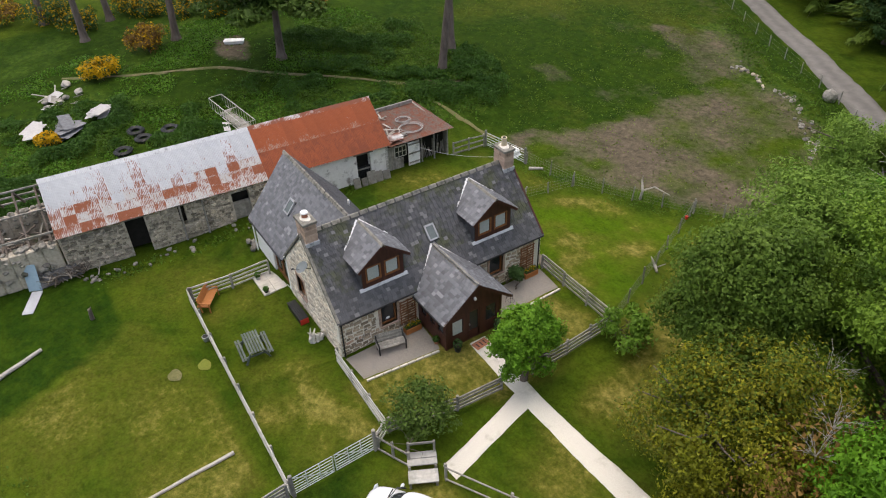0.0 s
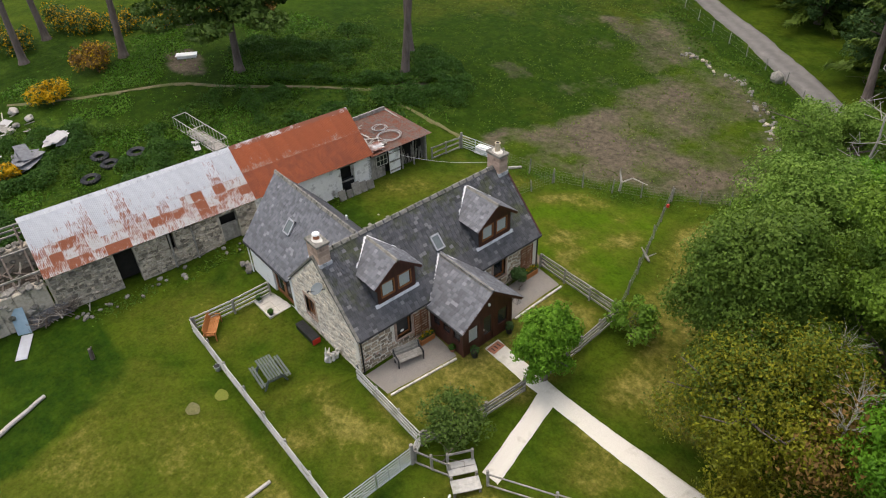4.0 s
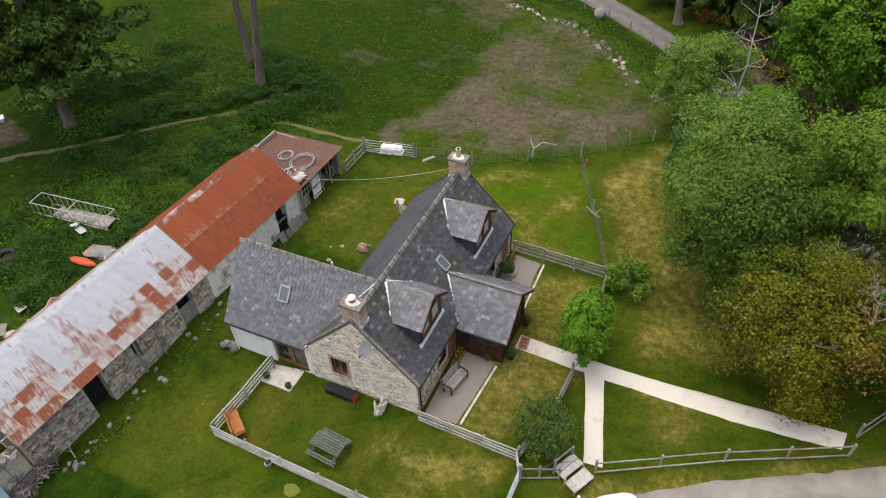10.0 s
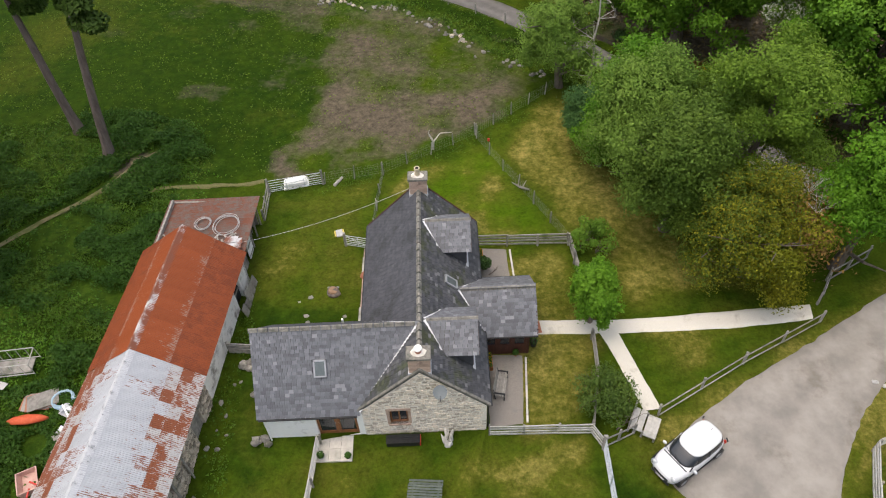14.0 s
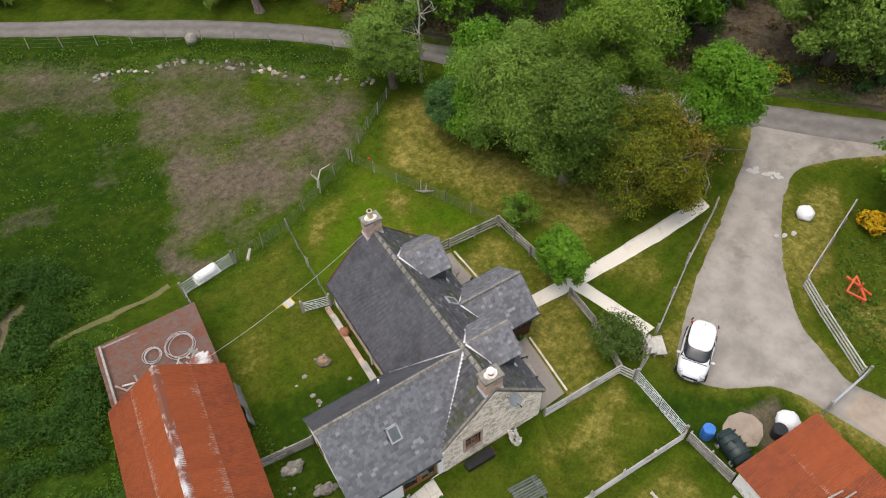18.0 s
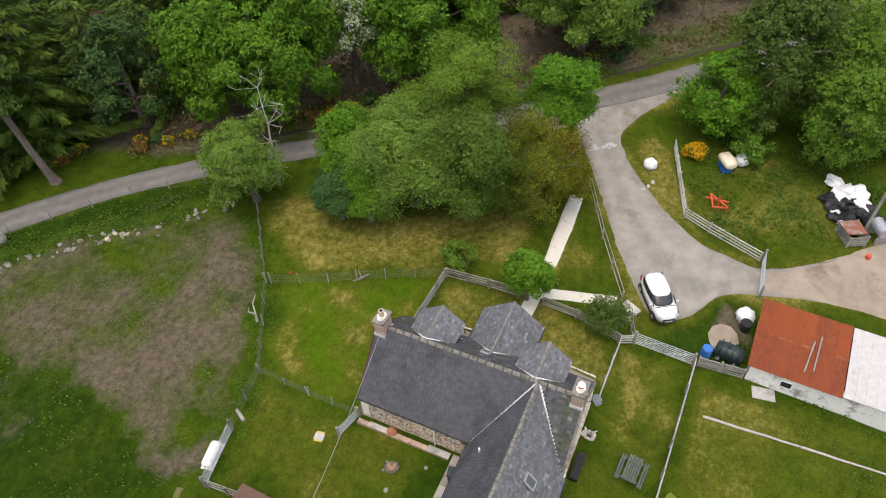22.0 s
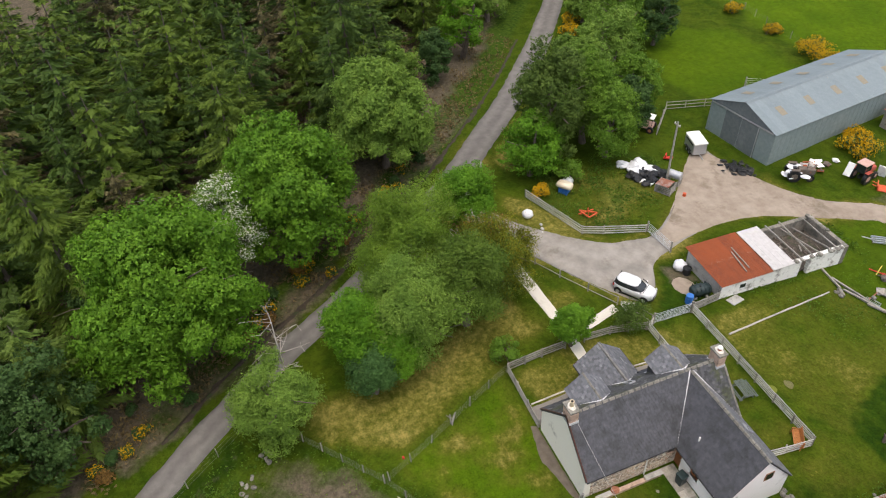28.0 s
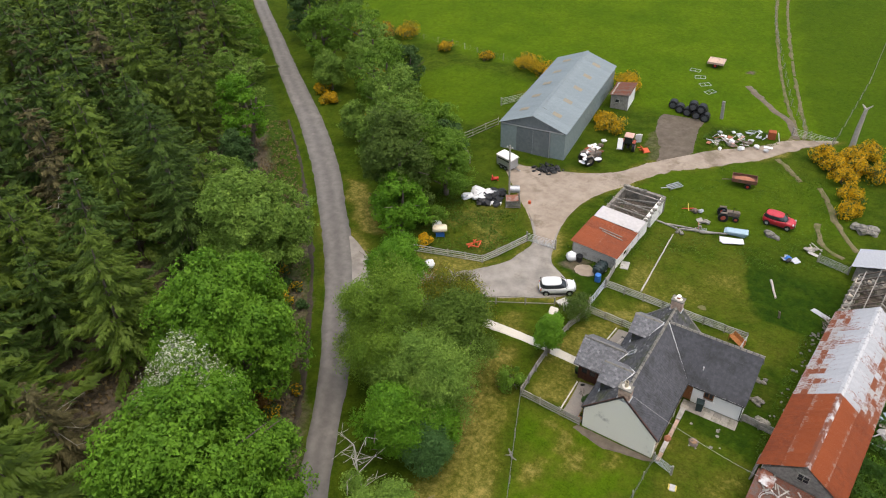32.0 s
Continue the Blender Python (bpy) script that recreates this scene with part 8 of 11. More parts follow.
rail_fence("rail_fence", "grey weathered post and rail garden fence", [(5.3, -0.3), (6.05, 2.8), (6.2, 5.2)], GREY_WOOD, 0.95, 4, 1.7, None, (0.05, 0.11), seed=4)
rail_fence("rail_fence", "grey weathered post and rail garden fence", [(6.25, 7.0), (6.2, 9.2), (5.98, 12.4), (0.25, 12.6)], GREY_WOOD, 0.95, 4, 1.9, None, (0.05, 0.11), seed=5)
rail_fence("rail_fence", "grey timber fence from the gate to the shed", [(5.75, -5.4), (5.95, -8.2)], GREY_WOOD, 1.05, 5, 1.5, None, (0.05, 0.11), seed=6)
rail_fence("rail_fence", "low grey boarded fence between wing and barn", [(-14.0, 5.35), (-11.15, 5.1)], GREY_WOOD, 0.85, 4, 1.4, None, (0.05, 0.17), seed=7)
rail_fence("rail_fence", "weathered rail fence round the scrap corner", [(26.3, 0.5), (18.8, -1.95), (16.5, -7.8)], PALE_WOOD, 1.0, 4, 1.9, GREY_WOOD, (0.05, 0.1), seed=8)
rail_fence("rail_fence", "short leaning rail fence at the lean-to's corner", [(-13.6, 15.9), (-13.75, 18.7)], GREY_WOOD, 1.0, 3, 1.4, None, (0.05, 0.1), seed=9)
rail_fence("rail_fence", "two-rail timber fence under the trees", [(19.4, 6.9), (20.6, 8.6), (23.6, 10.2)], GREY_WOOD, 1.0, 2, 1.9, None, (0.05, 0.1), seed=10)
rail_fence("rail_fence", "thin single-rail fence along the drive's verge", [(8.8, 0.35), (14.0, 3.2), (19.1, 5.7)], GREY_WOOD, 0.95, 2, 2.4, None, (0.05, 0.06), seed=11)
rail_fence("rail_fence", "grey pen fence beside the steel barn", [(31.5, -19.5), (36, -24), (33.8, -31)], GREY_WOOD, 1.1, 3, 2.2, None, (0.05, 0.09), seed=12)
steel_gate("field_gate", "pale galvanised steel field gate beside the lawn", (5.72, -1.3), (5.68, -5.15), 1.15, 7, leaves=2)
steel_gate("field_gate", "pale steel gate closed across the drive", (16.5, -8.0), (13.0, -8.25), 1.15, 7)
steel_gate("field_gate", "pale steel gate into the trampled field", (-13.75, 18.9), (-10.1, 19.7), 1.1, 6)
steel_gate("garden_gate", "small pale steel gate at the cottage corner", (-6.35, 12.75), (-8.0, 13.2), 0.95, 6, uprights=3)
steel_gate("hurdle", "grey steel hurdle in the grass", (-12.0, -21.0), (-15.1, -20.2), 1.0, 6, STEEL)
steel_gate("hurdle", "pale steel hurdle behind the steel barn", (36.5, -36.5), (33.2, -41.5), 1.1, 5, STEEL)
steel_gate("field_gate", "grey steel gate on the farm track", (-3.2, -48.2), (-8.4, -47.6), 1.1, 6, STEEL)
wire_fence("wire_fence", "grey posts and netting between lawn and orchard grass", [(0.95, 24.3), (4.3, 16.5), (5.98, 12.5)], 1.0, 2.0, 5, 1, True)
wire_fence("wire_fence", "wire fence along the trampled field", [(-10.0, 19.75), (-5.9, 20.6), (0.9, 24.7), (6.7, 29.4), (9.2, 31.6)], 1.05, 2.1, 5, 2, True)
wire_fence("wire_fence", "low wire fence across the back lawn", [(-5.9, 20.4), (-6.2, 16.5), (-6.35, 12.9)], 0.85, 2.0, 4, 3, True)
wire_fence("wire_fence", "thin green-posted wire fence along the road", [(-30, 61.5), (-14, 52.6), (-3, 46.6), (4.5, 40.6), (9.8, 33.2)], 1.0, 3.0, 3, 4)
wire_fence("wire_fence", "long wire fence across the far pasture", [(-5.4, -48.3), (-1, -57.2), (9, -88.4), (14, -110)], 1.0, 3.2, 4, 5)
wire_fence("wire_fence", "wire fence beside the far track", [(-8.6, -48), (-9.5, -70), (-9, -110)], 1.0, 3.2, 4, 6)
wire_fence("wire_fence", "wire fence along the gorse bank", [(30.5, -46), (39, -50.5), (56, -52.5), (78, -52)], 1.0, 3.0, 4, 7)

# ---- stile, steps and small garden structures ----
stile = thing("stile", "grey wooden platform stile with steps by the path", "stile", on_ground(7.95, -0.25), -28)
for k, (x, z) in enumerate(((-0.55, 0.5), (-0.2, 0.5), (0.2, 0.28), (0.52, 0.28))):
    part("tread", boxes(((x, 0, z), (0.32, 1.25, 0.06), (0, 0, 0), 0.008)), PALE_WOOD, stile)
for x, y, z in ((-0.68, -0.55, 1.2), (-0.68, 0.55, 1.2), (0.0, -0.55, 0.5), (0.0, 0.55, 0.5), (0.62, -0.55, 0.3), (0.62, 0.55, 0.3)):
    part("leg", boxes(((x, y, z / 2 - 0.1), (0.1, 0.1, z + 0.2))), GREY_WOOD, stile)
part("hand_rail", planks(((-0.68, -0.6, 1.12), (-0.68, 0.6, 1.12), 0.06, 0.1)), GREY_WOOD, stile)
rail_fence("rail_fence", "leaning grey rails from gate post to stile", [(5.75, -1.2), (7.35, -0.55)], GREY_WOOD, 0.95, 2, 1.0, None, (0.05, 0.09), seed=21)


def paving(name, label, x0, x1, y0, y1, nx, ny, mat, h=0.05, gap=0.012, seed=1):
    r = random.Random(seed)
    ob = thing(name, label, "paving", on_ground((x0 + x1) / 2, (y0 + y1) / 2), kind="structure")
    cx, cy = (x0 + x1) / 2, (y0 + y1) / 2
    for i in range(nx):
        for j in range(ny):
            x, y = x0 + (i + 0.5) * (x1 - x0) / nx - cx, y0 + (j + 0.5) * (y1 - y0) / ny - cy
            part("flagstone", boxes(((x, y, h / 2 - 0.03 + r.uniform(-0.006, 0.006)), ((x1 - x0) / nx - gap, (y1 - y0) / ny - gap, h + 0.06), (r.gauss(0, 0.4), r.gauss(0, 0.4), 0), 0.006)), mat, ob)
    return ob


FLAG_V = material("pale_flagstone", (0.52, 0.49, 0.43), (0.62, 0.59, 0.52), 9, 0.9, 0.3, (0.42, 0.4, 0.34), 0.4, 1.2, vary=0.12)
paving("wing_patio", "pale concrete flags before the patio doors", -8.55, -6.75, -1.4, -0.02, 3, 2, FLAG_V, seed=2)
FLAG_GREY = material("grey_weathered_flag", (0.27, 0.25, 0.215), (0.36, 0.335, 0.29), 8, 0.95, 0.4, (0.2, 0.19, 0.15), 0.45, 1.4, vary=0.2)
paving("back_patio", "grey flagstones along the wing's back wall", -11.0, -6.3, 5.3, 6.4, 7, 2, FLAG_GREY, seed=3)
ribbon("front_patio", [(0.05, 0.05), (0.05, 2), (0.05, 4.45)], [(2.05, 0.2), (2.25, 2.0), (2.4, 4.3)], 0.045, GRAVEL, "grey gravel strip along the cottage front", "patio", 0.4, 8, 0.04)
ribbon("north_patio", [(0.05, 7.9), (0.05, 10), (0.05, 12.45)], [(2.5, 8.3), (2.3, 10), (2.25, 12.2)], 0.045, GRAVEL, "grey gravel patio beside the porch", "patio", 0.4, 8, 0.04)
ribbon("gravel_margin", [(0.3, 12.62), (-2.5, 12.6), (-6.2, 12.6)], [(0.6, 13.15), (-2.5, 13.65), (-6.3, 12.95)], 0.04, MUD, "gravel margin below the north gable", "gravel", 0.4, 8, 0.12)
for x0, y0, x1, y1 in ((2.12, 0.25, 2.45, 4.2), (2.4, 8.4, 2.3, 12.2)):
    kerb = thing("kerb", "pale stone edging of the gravel", "kerb", on_ground(x0, y0), kind="structure")
    n = 9
    for k in range(n):
        a, b = k / n, (k + 1) / n - 0.01
        part("kerb_stone", planks((((x1 - x0) * a, (y1 - y0) * a, 0.04), ((x1 - x0) * b, (y1 - y0) * b, 0.045), 0.1, 0.12)), FLAG_V, kerb)
back_kerb = thing("low_wall", "low pinkish brick edging along the back wall", "wall", on_ground(-6.75, 6.6))
for k in range(18):
    part("brick_course", boxes(((0.1, 0.17 + 0.335 * k, 0.1), (0.3, 0.325, 0.26), (0, 0, 0), 0.012)), PINK, back_kerb)
for p, s in (((0.1, 0.6, 0.32), (0.4, 1.4, 0.06)), ((0.1, 4.6, 0.3), (0.35, 1.2, 0.05))):
    part("cope_board", boxes((p, s)), PALE_WOOD, back_kerb)
barrow_stone = thing("round_stone", "brown round stone on the low back wall", "stone", on_ground(-6.6, 10.3, 0.23))
part("stone", turned(lump(0.28, 3, (1, 1.2, 0.8)), Matrix.Translation((0, 0, 0.15))), TERRACOTTA, barrow_stone)


def bench(name, label, place, turn, mat, length=1.5, back=True, arms=True, iron=None, slat=6):
    ob = thing(name, label, "bench", on_ground(*place), turn)
    L = length / 2
    for k in range(slat):
        part("seat_slat", boxes(((0, -0.22 + 0.085 * k, 0.45), (length, 0.07, 0.03), (0, 0, 0), 0.005)), mat, ob)
    if back:
        for k in range(5):
            part("back_slat", boxes(((0, 0.27 + 0.02 * k, 0.52 + 0.09 * k), (length, 0.028, 0.07), (-12, 0, 0))), mat, ob)
    for x in (-L + 0.06, L - 0.06):
        part("front_leg", boxes(((x, -0.24, 0.3 if arms else 0.2), (0.06, 0.06, 0.65 if arms else 0.46))), iron or mat, ob)
        part("rear_leg", boxes(((x, 0.27, 0.42), (0.06, 0.06, 0.95), (-8, 0, 0))), iron or mat, ob)
        if arms:
            part("armrest", boxes(((x, 0.0, 0.63), (0.07, 0.56, 0.04))), iron or mat, ob)
        part("side_rail", boxes(((x, 0.0, 0.41), (0.05, 0.5, 0.06))), iron or mat, ob)
    return ob


bench("garden_bench", "weathered grey slatted garden bench on the gravel", (0.95, 2.3), 78, GREY_WOOD, 1.5, iron=BLACK)
bench("garden_bench", "orange-stained wooden garden bench by the rail fence", (-8.15, -4.05), 144, ORANGE_WOOD, 1.6, slat=8)
black = thing("log_box", "low black slatted chest with a red end below the stone gable", "chest", on_ground(-4.2, -0.5))
for k in range(5):
    part("lid_slat", boxes(((0, -0.2 + 0.1 * k, 0.36), (1.7, 0.088, 0.03))), BLACK, black)
part("body", boxes(((0, 0, 0.17), (1.66, 0.46, 0.34), (0, 0, 0), 0.01)), BLACK, black)
part("end_panel", boxes(((0.85, 0, 0.17), (0.05, 0.46, 0.34))), RED, black, "red painted end")


def picnic_table(place, turn):
    ob = thing("picnic_table", "green-grey wooden picnic table with fixed benches", "table", on_ground(*place), turn)
    for k in range(6):
        part("top_board", boxes(((0, -0.345 + 0.138 * k, 0.74), (1.65, 0.098, 0.04), (0, 0, 0), 0.006)), GREEN_WOOD, ob)
    for s in (-1, 1):
        for k in range(2):
            part("seat_board", boxes(((0, s * (0.6 + 0.145 * k), 0.44), (1.65, 0.1, 0.04), (0, 0, 0), 0.006)), GREEN_WOOD, ob)
        x = s * 0.62
        part("cross_bar", boxes(((x, 0, 0.4), (0.06, 1.44, 0.09))), GREEN_WOOD, ob)
        for q in (-1, 1):
            part("leg", planks(((x + 0.05, q * 0.62, -0.02), (x + 0.05, q * 0.28, 0.73), 0.06, 0.09)), GREEN_WOOD, ob)
    return ob


picnic_table((-3.15, -3.4), -5)
rr_ = random.Random(12)


def pot(place, r, h, mat, label, plant=None, seed=1):
    ob = thing("plant_pot", label, "pot", on_ground(*place, 0.03))
    bm = bmesh.new()
    rod(bm, (0, 0, 0), (0, 0, h), r * 0.75, r, 14)
    rod(bm, (0, 0, h - 0.05), (0, 0, h), r * 1.08, r * 1.08, 14)
    part("pot", bm, mat, ob)
    part("soil", rods(((0, 0, h), (0, 0, h + 0.015), r * 0.9, r * 0.85, 14)), SOIL, ob)
    if plant:
        r_ = np.random.default_rng(seed)
        d = r_.normal(0, 1, (90, 3))
        d /= np.linalg.norm(d, axis=1)[:, None]
        foliage("plant", d * [r * 1.2, r * 1.2, r * 1.1] + [0, 0, h + r * 0.8], d + [0, 0, 0.5], 0.09, seed, plant, ob)
    return ob


pot((-8.3, -1.15), 0.15, 0.26, PALE_PIPE, "small white pot with a green plant on the patio", WEED, 1)
pot((-6.95, -1.2), 0.13, 0.2, BLACK, "small black pot on the patio", WEED, 2)
pot((2.95, 4.95), 0.2, 0.35, BLACK, "dark pot with a leafy plant at the porch", LEAF_DARK, 3)
pot((2.9, 7.45), 0.2, 0.35, BLACK, "dark pot with a leafy plant at the porch", LEAF_DARK, 4)
pot((1.9, 4.35), 0.14, 0.2, TERRACOTTA, "small clay pot by the porch wall", WEED, 5)
for x, y, ln_ in ((0.42, 3.85, 0.9), (0.42, 11.6, 0.9)):
    ob = thing("planter", "wooden trough planter with flowers against the wall", "planter", on_ground(x, y, 0.03))
    part("trough", boxes(((0, 0, 0.18), (0.36, ln_, 0.34), (0, 0, 0), 0.01)), ORANGE_WOOD, ob)
    part("soil", boxes(((0, 0, 0.345), (0.3, ln_ - 0.06, 0.03))), SOIL, ob)
    q = np.random.default_rng(int(y))
    c = np.stack([q.uniform(-0.14, 0.14, 120), q.uniform(-ln_ / 2, ln_ / 2, 120), q.uniform(0.38, 0.55, 120)], 1)
    foliage("plants", c, np.tile([0.0, 0, 1], (120, 1)), 0.08, 3, WEED, ob)
    foliage("blossom", c[:40] + [0, 0, 0.06], np.tile([0.0, 0, 1], (40, 1)), 0.06, 4, GORSE, ob, "yellow and cream flowers")
    tr = thing("trellis", "brown slatted trellis fixed to the stone wall", "trellis", (0.06, y, 0.4))
    for k in range(9):
        part("slat", boxes(((0.03, 0, 0.1 + 0.17 * k), (0.02, 0.95, 0.07))), FRAME_WOOD, tr)
    for s in (-0.42, 0, 0.42):
        part("upright", boxes(((0.012, s, 0.75), (0.02, 0.05, 1.6))), FRAME_WOOD, tr)
bush("climber", "dark green climbing shrub beside the window", (0.55, 10.5), 0.5, 1.5, LEAF_DARK, 77, per=120, lumps=6, size=0.12)
chair = thing("bistro_chair", "small black iron garden chair on the gravel", "chair", on_ground(1.5, 9.3, 0.04), 30)
part("seat", rods(((0, 0, 0.43), (0, 0, 0.46), 0.2, 0.2, 16)), BLACK, chair)
for k in range(4):
    part("leg", rods(((0.16 * math.cos(0.8 + 1.57 * k), 0.16 * math.sin(0.8 + 1.57 * k), 0.44), (0.22 * math.cos(0.8 + 1.57 * k), 0.22 * math.sin(0.8 + 1.57 * k), 0), 0.012)), BLACK, chair)
part("backrest", ring(bmesh.new(), (0, 0, 0), 0.18, 0.012, 1, 1, 20), BLACK, chair)
chair.children[-1].matrix_basis = pose(0, 0.2, 0.68, 80, 0, 0)
mat_ = thing("door_mat", "brown coir door mat on the path", "mat", on_ground(3.25, 6.15, 0.055), 5)
part("mat", boxes(((0, 0, 0.012), (0.5, 0.85, 0.03), (0, 0, 0), 0.008)), TERRACOTTA, mat_)
for k in range(3):
    part("stripe", boxes(((0, -0.22 + 0.22 * k, 0.03), (0.26, 0.06, 0.006))), BLACK, mat_)
bin_ = thing("wheelie_bin", "dark green wheeled rubbish bin by the back door", "bin", on_ground(-7.75, 5.75, 0.05), 10)
part("body", prism([(-0.25, 0), (0.25, 0), (0.3, 0.95), (-0.3, 0.95)], -0.27, 0.27), DARK_GREEN, bin_)
part("lid", boxes(((0, 0, 0.99), (0.66, 0.66, 0.07), (3, 0, 0), 0.02)), DARK_GREEN, bin_)
for x in (-0.2, 0.2):
    part("wheel", rods(((x - 0.03, -0.28, 0.1), (x + 0.03, -0.28, 0.1), 0.1, 0.1, 14)), BLACK, bin_)


def gnarled(name, label, place, r, mat, seed, n=7):
    ob = thing(name, label, "stones", on_ground(*place))
    q = random.Random(seed)
    for k in range(n):
        rad = r * q.uniform(0.35, 0.75)
        part("stone", turned(lump(rad, seed + k, (1.2, 0.9, 0.8), 0.5), Matrix.Translation((q.uniform(-r, r) * 1.3, q.uniform(-r, r) * 0.6, rad * 0.5 + 0.2 * q.random() * (k > 3)))), mat, ob)
    return ob


drift = thing("driftwood", "pale gnarled piece of driftwood standing below the stone gable", "driftwood", on_ground(-1.95, -0.5))
rd_ = random.Random(12)
for k in range(9):
    bm = bmesh.new()
    a = 0.7 * k
    foot = Vector((0.16 * math.cos(a), 0.3 * math.sin(a), -0.05))
    mid_ = foot + Vector((rd_.uniform(-0.15, 0.15), rd_.uniform(-0.2, 0.2), rd_.uniform(0.25, 0.5)))
    end_ = mid_ + Vector((rd_.uniform(-0.15, 0.2), rd_.uniform(-0.25, 0.25), rd_.uniform(0.05, 0.45)))
    rod(bm, foot, mid_, rd_.uniform(0.08, 0.14), 0.08, 8), rod(bm, mid_, end_, 0.08, 0.02, 7)
    part("limb", bm, BLEACHED, drift)
gnarled("rock_heap", "heap of pale gnarled stones at the wing's corner", (-11.4, -0.2), 0.3, FIELDSTONE, 5)
gnarled("rock_heap", "tumbled grey stones at the gable end", (-11.7, 2.5), 0.4, FIELDSTONE, 8, 10)
gnarled("rock_heap", "tumbled grey stones beside the low fence", (-12.6, 4.4), 0.42, FIELDSTONE, 9, 9)
for k in range(30):
    y = rr_.uniform(-9.5, 3.5)
    ob = thing("fallen_stone", "grey stone fallen from the old barn wall", "stone", on_ground(-14.1 + 0.06 * y + rr_.uniform(-0.1, 0.9), y), rr_.uniform(0, 360), group="fallen stones along the barn")
    part("stone", turned(lump(rr_.uniform(0.07, 0.17), k, (1.2, 0.9, 0.7), 0.5, 1), Matrix.Translation((0, 0, 0.05))), FIELDSTONE, ob)
for k in range(90):
    t = rr_.random()
    line = [(-13.9, 46.9), (-9.8, 45.4), (-5.4, 43.9), (-1.1, 40.0), (1.5, 37.0), (7.2, 31.6)]
    i = min(4, int(t * 5))
    u = t * 5 - i
    x, y = (line[i][q] + (line[i + 1][q] - line[i][q]) * u + rr_.gauss(0, 0.35) for q in (0, 1))
    ob = thing("field_stone", "grey boulder in the old field dyke", "stone", on_ground(x, y), rr_.uniform(0, 360), group="stones of the field dyke")
    part("stone", turned(lump(rr_.uniform(0.09, 0.26), k % 9, (1.2, 0.9, 0.7), 0.5, 1), Matrix.Translation((0, 0, 0.04))), FIELDSTONE if k % 5 else RUBBLE_DARK, ob)
stump = thing("boulder", "large grey boulder at the road bend", "stone", on_ground(-3.9, 46.6))
part("stone", turned(lump(0.6, 6, (1, 0.9, 1.1)), Matrix.Translation((0, 0, 0.35))), FIELDSTONE, stump)
post = thing("dark_post", "dark leaning stump in the mown grass", "stump", on_ground(-10.7, -9.8))
part("stump", rods(((0, 0, -0.1), (0.1, 0.05, 0.75), 0.13, 0.1, 8), ((0.1, 0.05, 0.6), (0.22, 0.15, 0.95), 0.06, 0.03, 6)), BARK, post)
for a, b, r0, lab in (((-8.6, -15.2), (-9.7, -12.5), 0.13, "pale weathered log lying in the grass"), ((2.2, -6.5), (2.5, -12.0), 0.09, "long pale pole edging the lawn"), ((2.5, -12.1), (2.85, -17.9), 0.08, "long pale pole edging the lawn"), ((-9.3, 19.4), (-8.8, 20.3), 0.12, "short pale log by the field gate")):
    ob = thing("log", lab, "log", on_ground(*a))
    d = Vector(on_ground(*b)) - Vector(on_ground(*a))
    n = 6
    part("log", tube([d * (k / n) + Vector((0.015 * math.sin(k * 2.1), 0.015 * math.cos(k * 1.7), r0 * 0.8)) for k in range(n + 1)], [r0 * (1 - 0.04 * k) for k in range(n + 1)]), DEADWOOD, ob)
bucket = thing("bucket", "small pale bucket by the rail fence", "bucket", on_ground(-5.45, -5.2))
part("body", rods(((0, 0, 0), (0, 0, 0.3), 0.13, 0.17, 14)), STEEL, bucket)
# black disc on the closed body paints the bucket's shaded hollow
part("mouth", rods(((0, 0, 0.3), (0, 0, 0.306), 0.15, 0.15, 14)), BLACK, bucket)
board = thing("ground_board", "small pale grey and yellow board lying on the back lawn", "board", on_ground(-8.5, 14.3, 0.03), 12)
part("board", boxes(((0, 0, 0.05), (0.42, 0.6, 0.08), (0, 0, 0), 0.01)), PALE_PIPE, board)
for s in (-1, 1):
    part("yellow_end", boxes(((s * 0.27, 0, 0.06), (0.1, 0.5, 0.08))), GORSE_PAINT, board, "yellow end")
stone = thing("tree_stump", "low brown tree stump in the back lawn", "stump", on_ground(-8.5, 9.35))
part("stump", turned(lump(0.42, 2, (1, 1.1, 0.5)), Matrix.Translation((0, 0, 0.06))), BARK, stone)
part("cut_face", rods(((0, 0, 0.2), (0.02, 0, 0.29), 0.3, 0.26, 12)), STUMP_WOOD, stone, "pale brown sawn face")
for k in range(10):
    x, y = rr_.gauss(-9.2, 1.2), rr_.gauss(8.5, 1.3)
    ob = thing("lawn_stone", "small pale stone sunk in the back lawn", "stone", on_ground(x, y), group="stones in the back lawn")
    part("stone", turned(lump(rr_.uniform(0.08, 0.17), k % 7, (1.1, 1, 0.4), 0.3, 1), Matrix.Translation((0, 0, 0.0))), FIELDSTONE, ob)
for x, y, r, m in ((-3.9, -7.3, 0.42, WORN_TURF), (-3.75, -5.85, 0.4, DRY_GRASS)):
    ob = raw("worn_patch", [(x + r * (1 + 0.15 * math.sin(3 * a)) * math.cos(a), y + r * 0.8 * math.sin(a), float(gz(x, y)) + 0.045) for a in np.arange(0, 6.28, 0.3)], [tuple(range(21))], m)
    tagged(ob, "round worn patch in the lawn", "patch", kind="structure")
cable = thing("cable", "thin pale cable from the lean-to to the chimney", "cable")
pa, pb = Vector((-14.2, 11.6, 2.35)), Vector((-3.4, 12.1, 5.75))
pts_ = [pa.lerp(pb, k / 24) - Vector((0, 0, 4 * 0.45 * (k / 24) * (1 - k / 24))) for k in range(25)]
part("wire", tube(pts_, [0.011] * 25, 5), PALE_PIPE, cable)
trough = thing("water_trough", "white enamel bath upturned against the field gate", "trough", on_ground(-12.0, 19.75), 12)
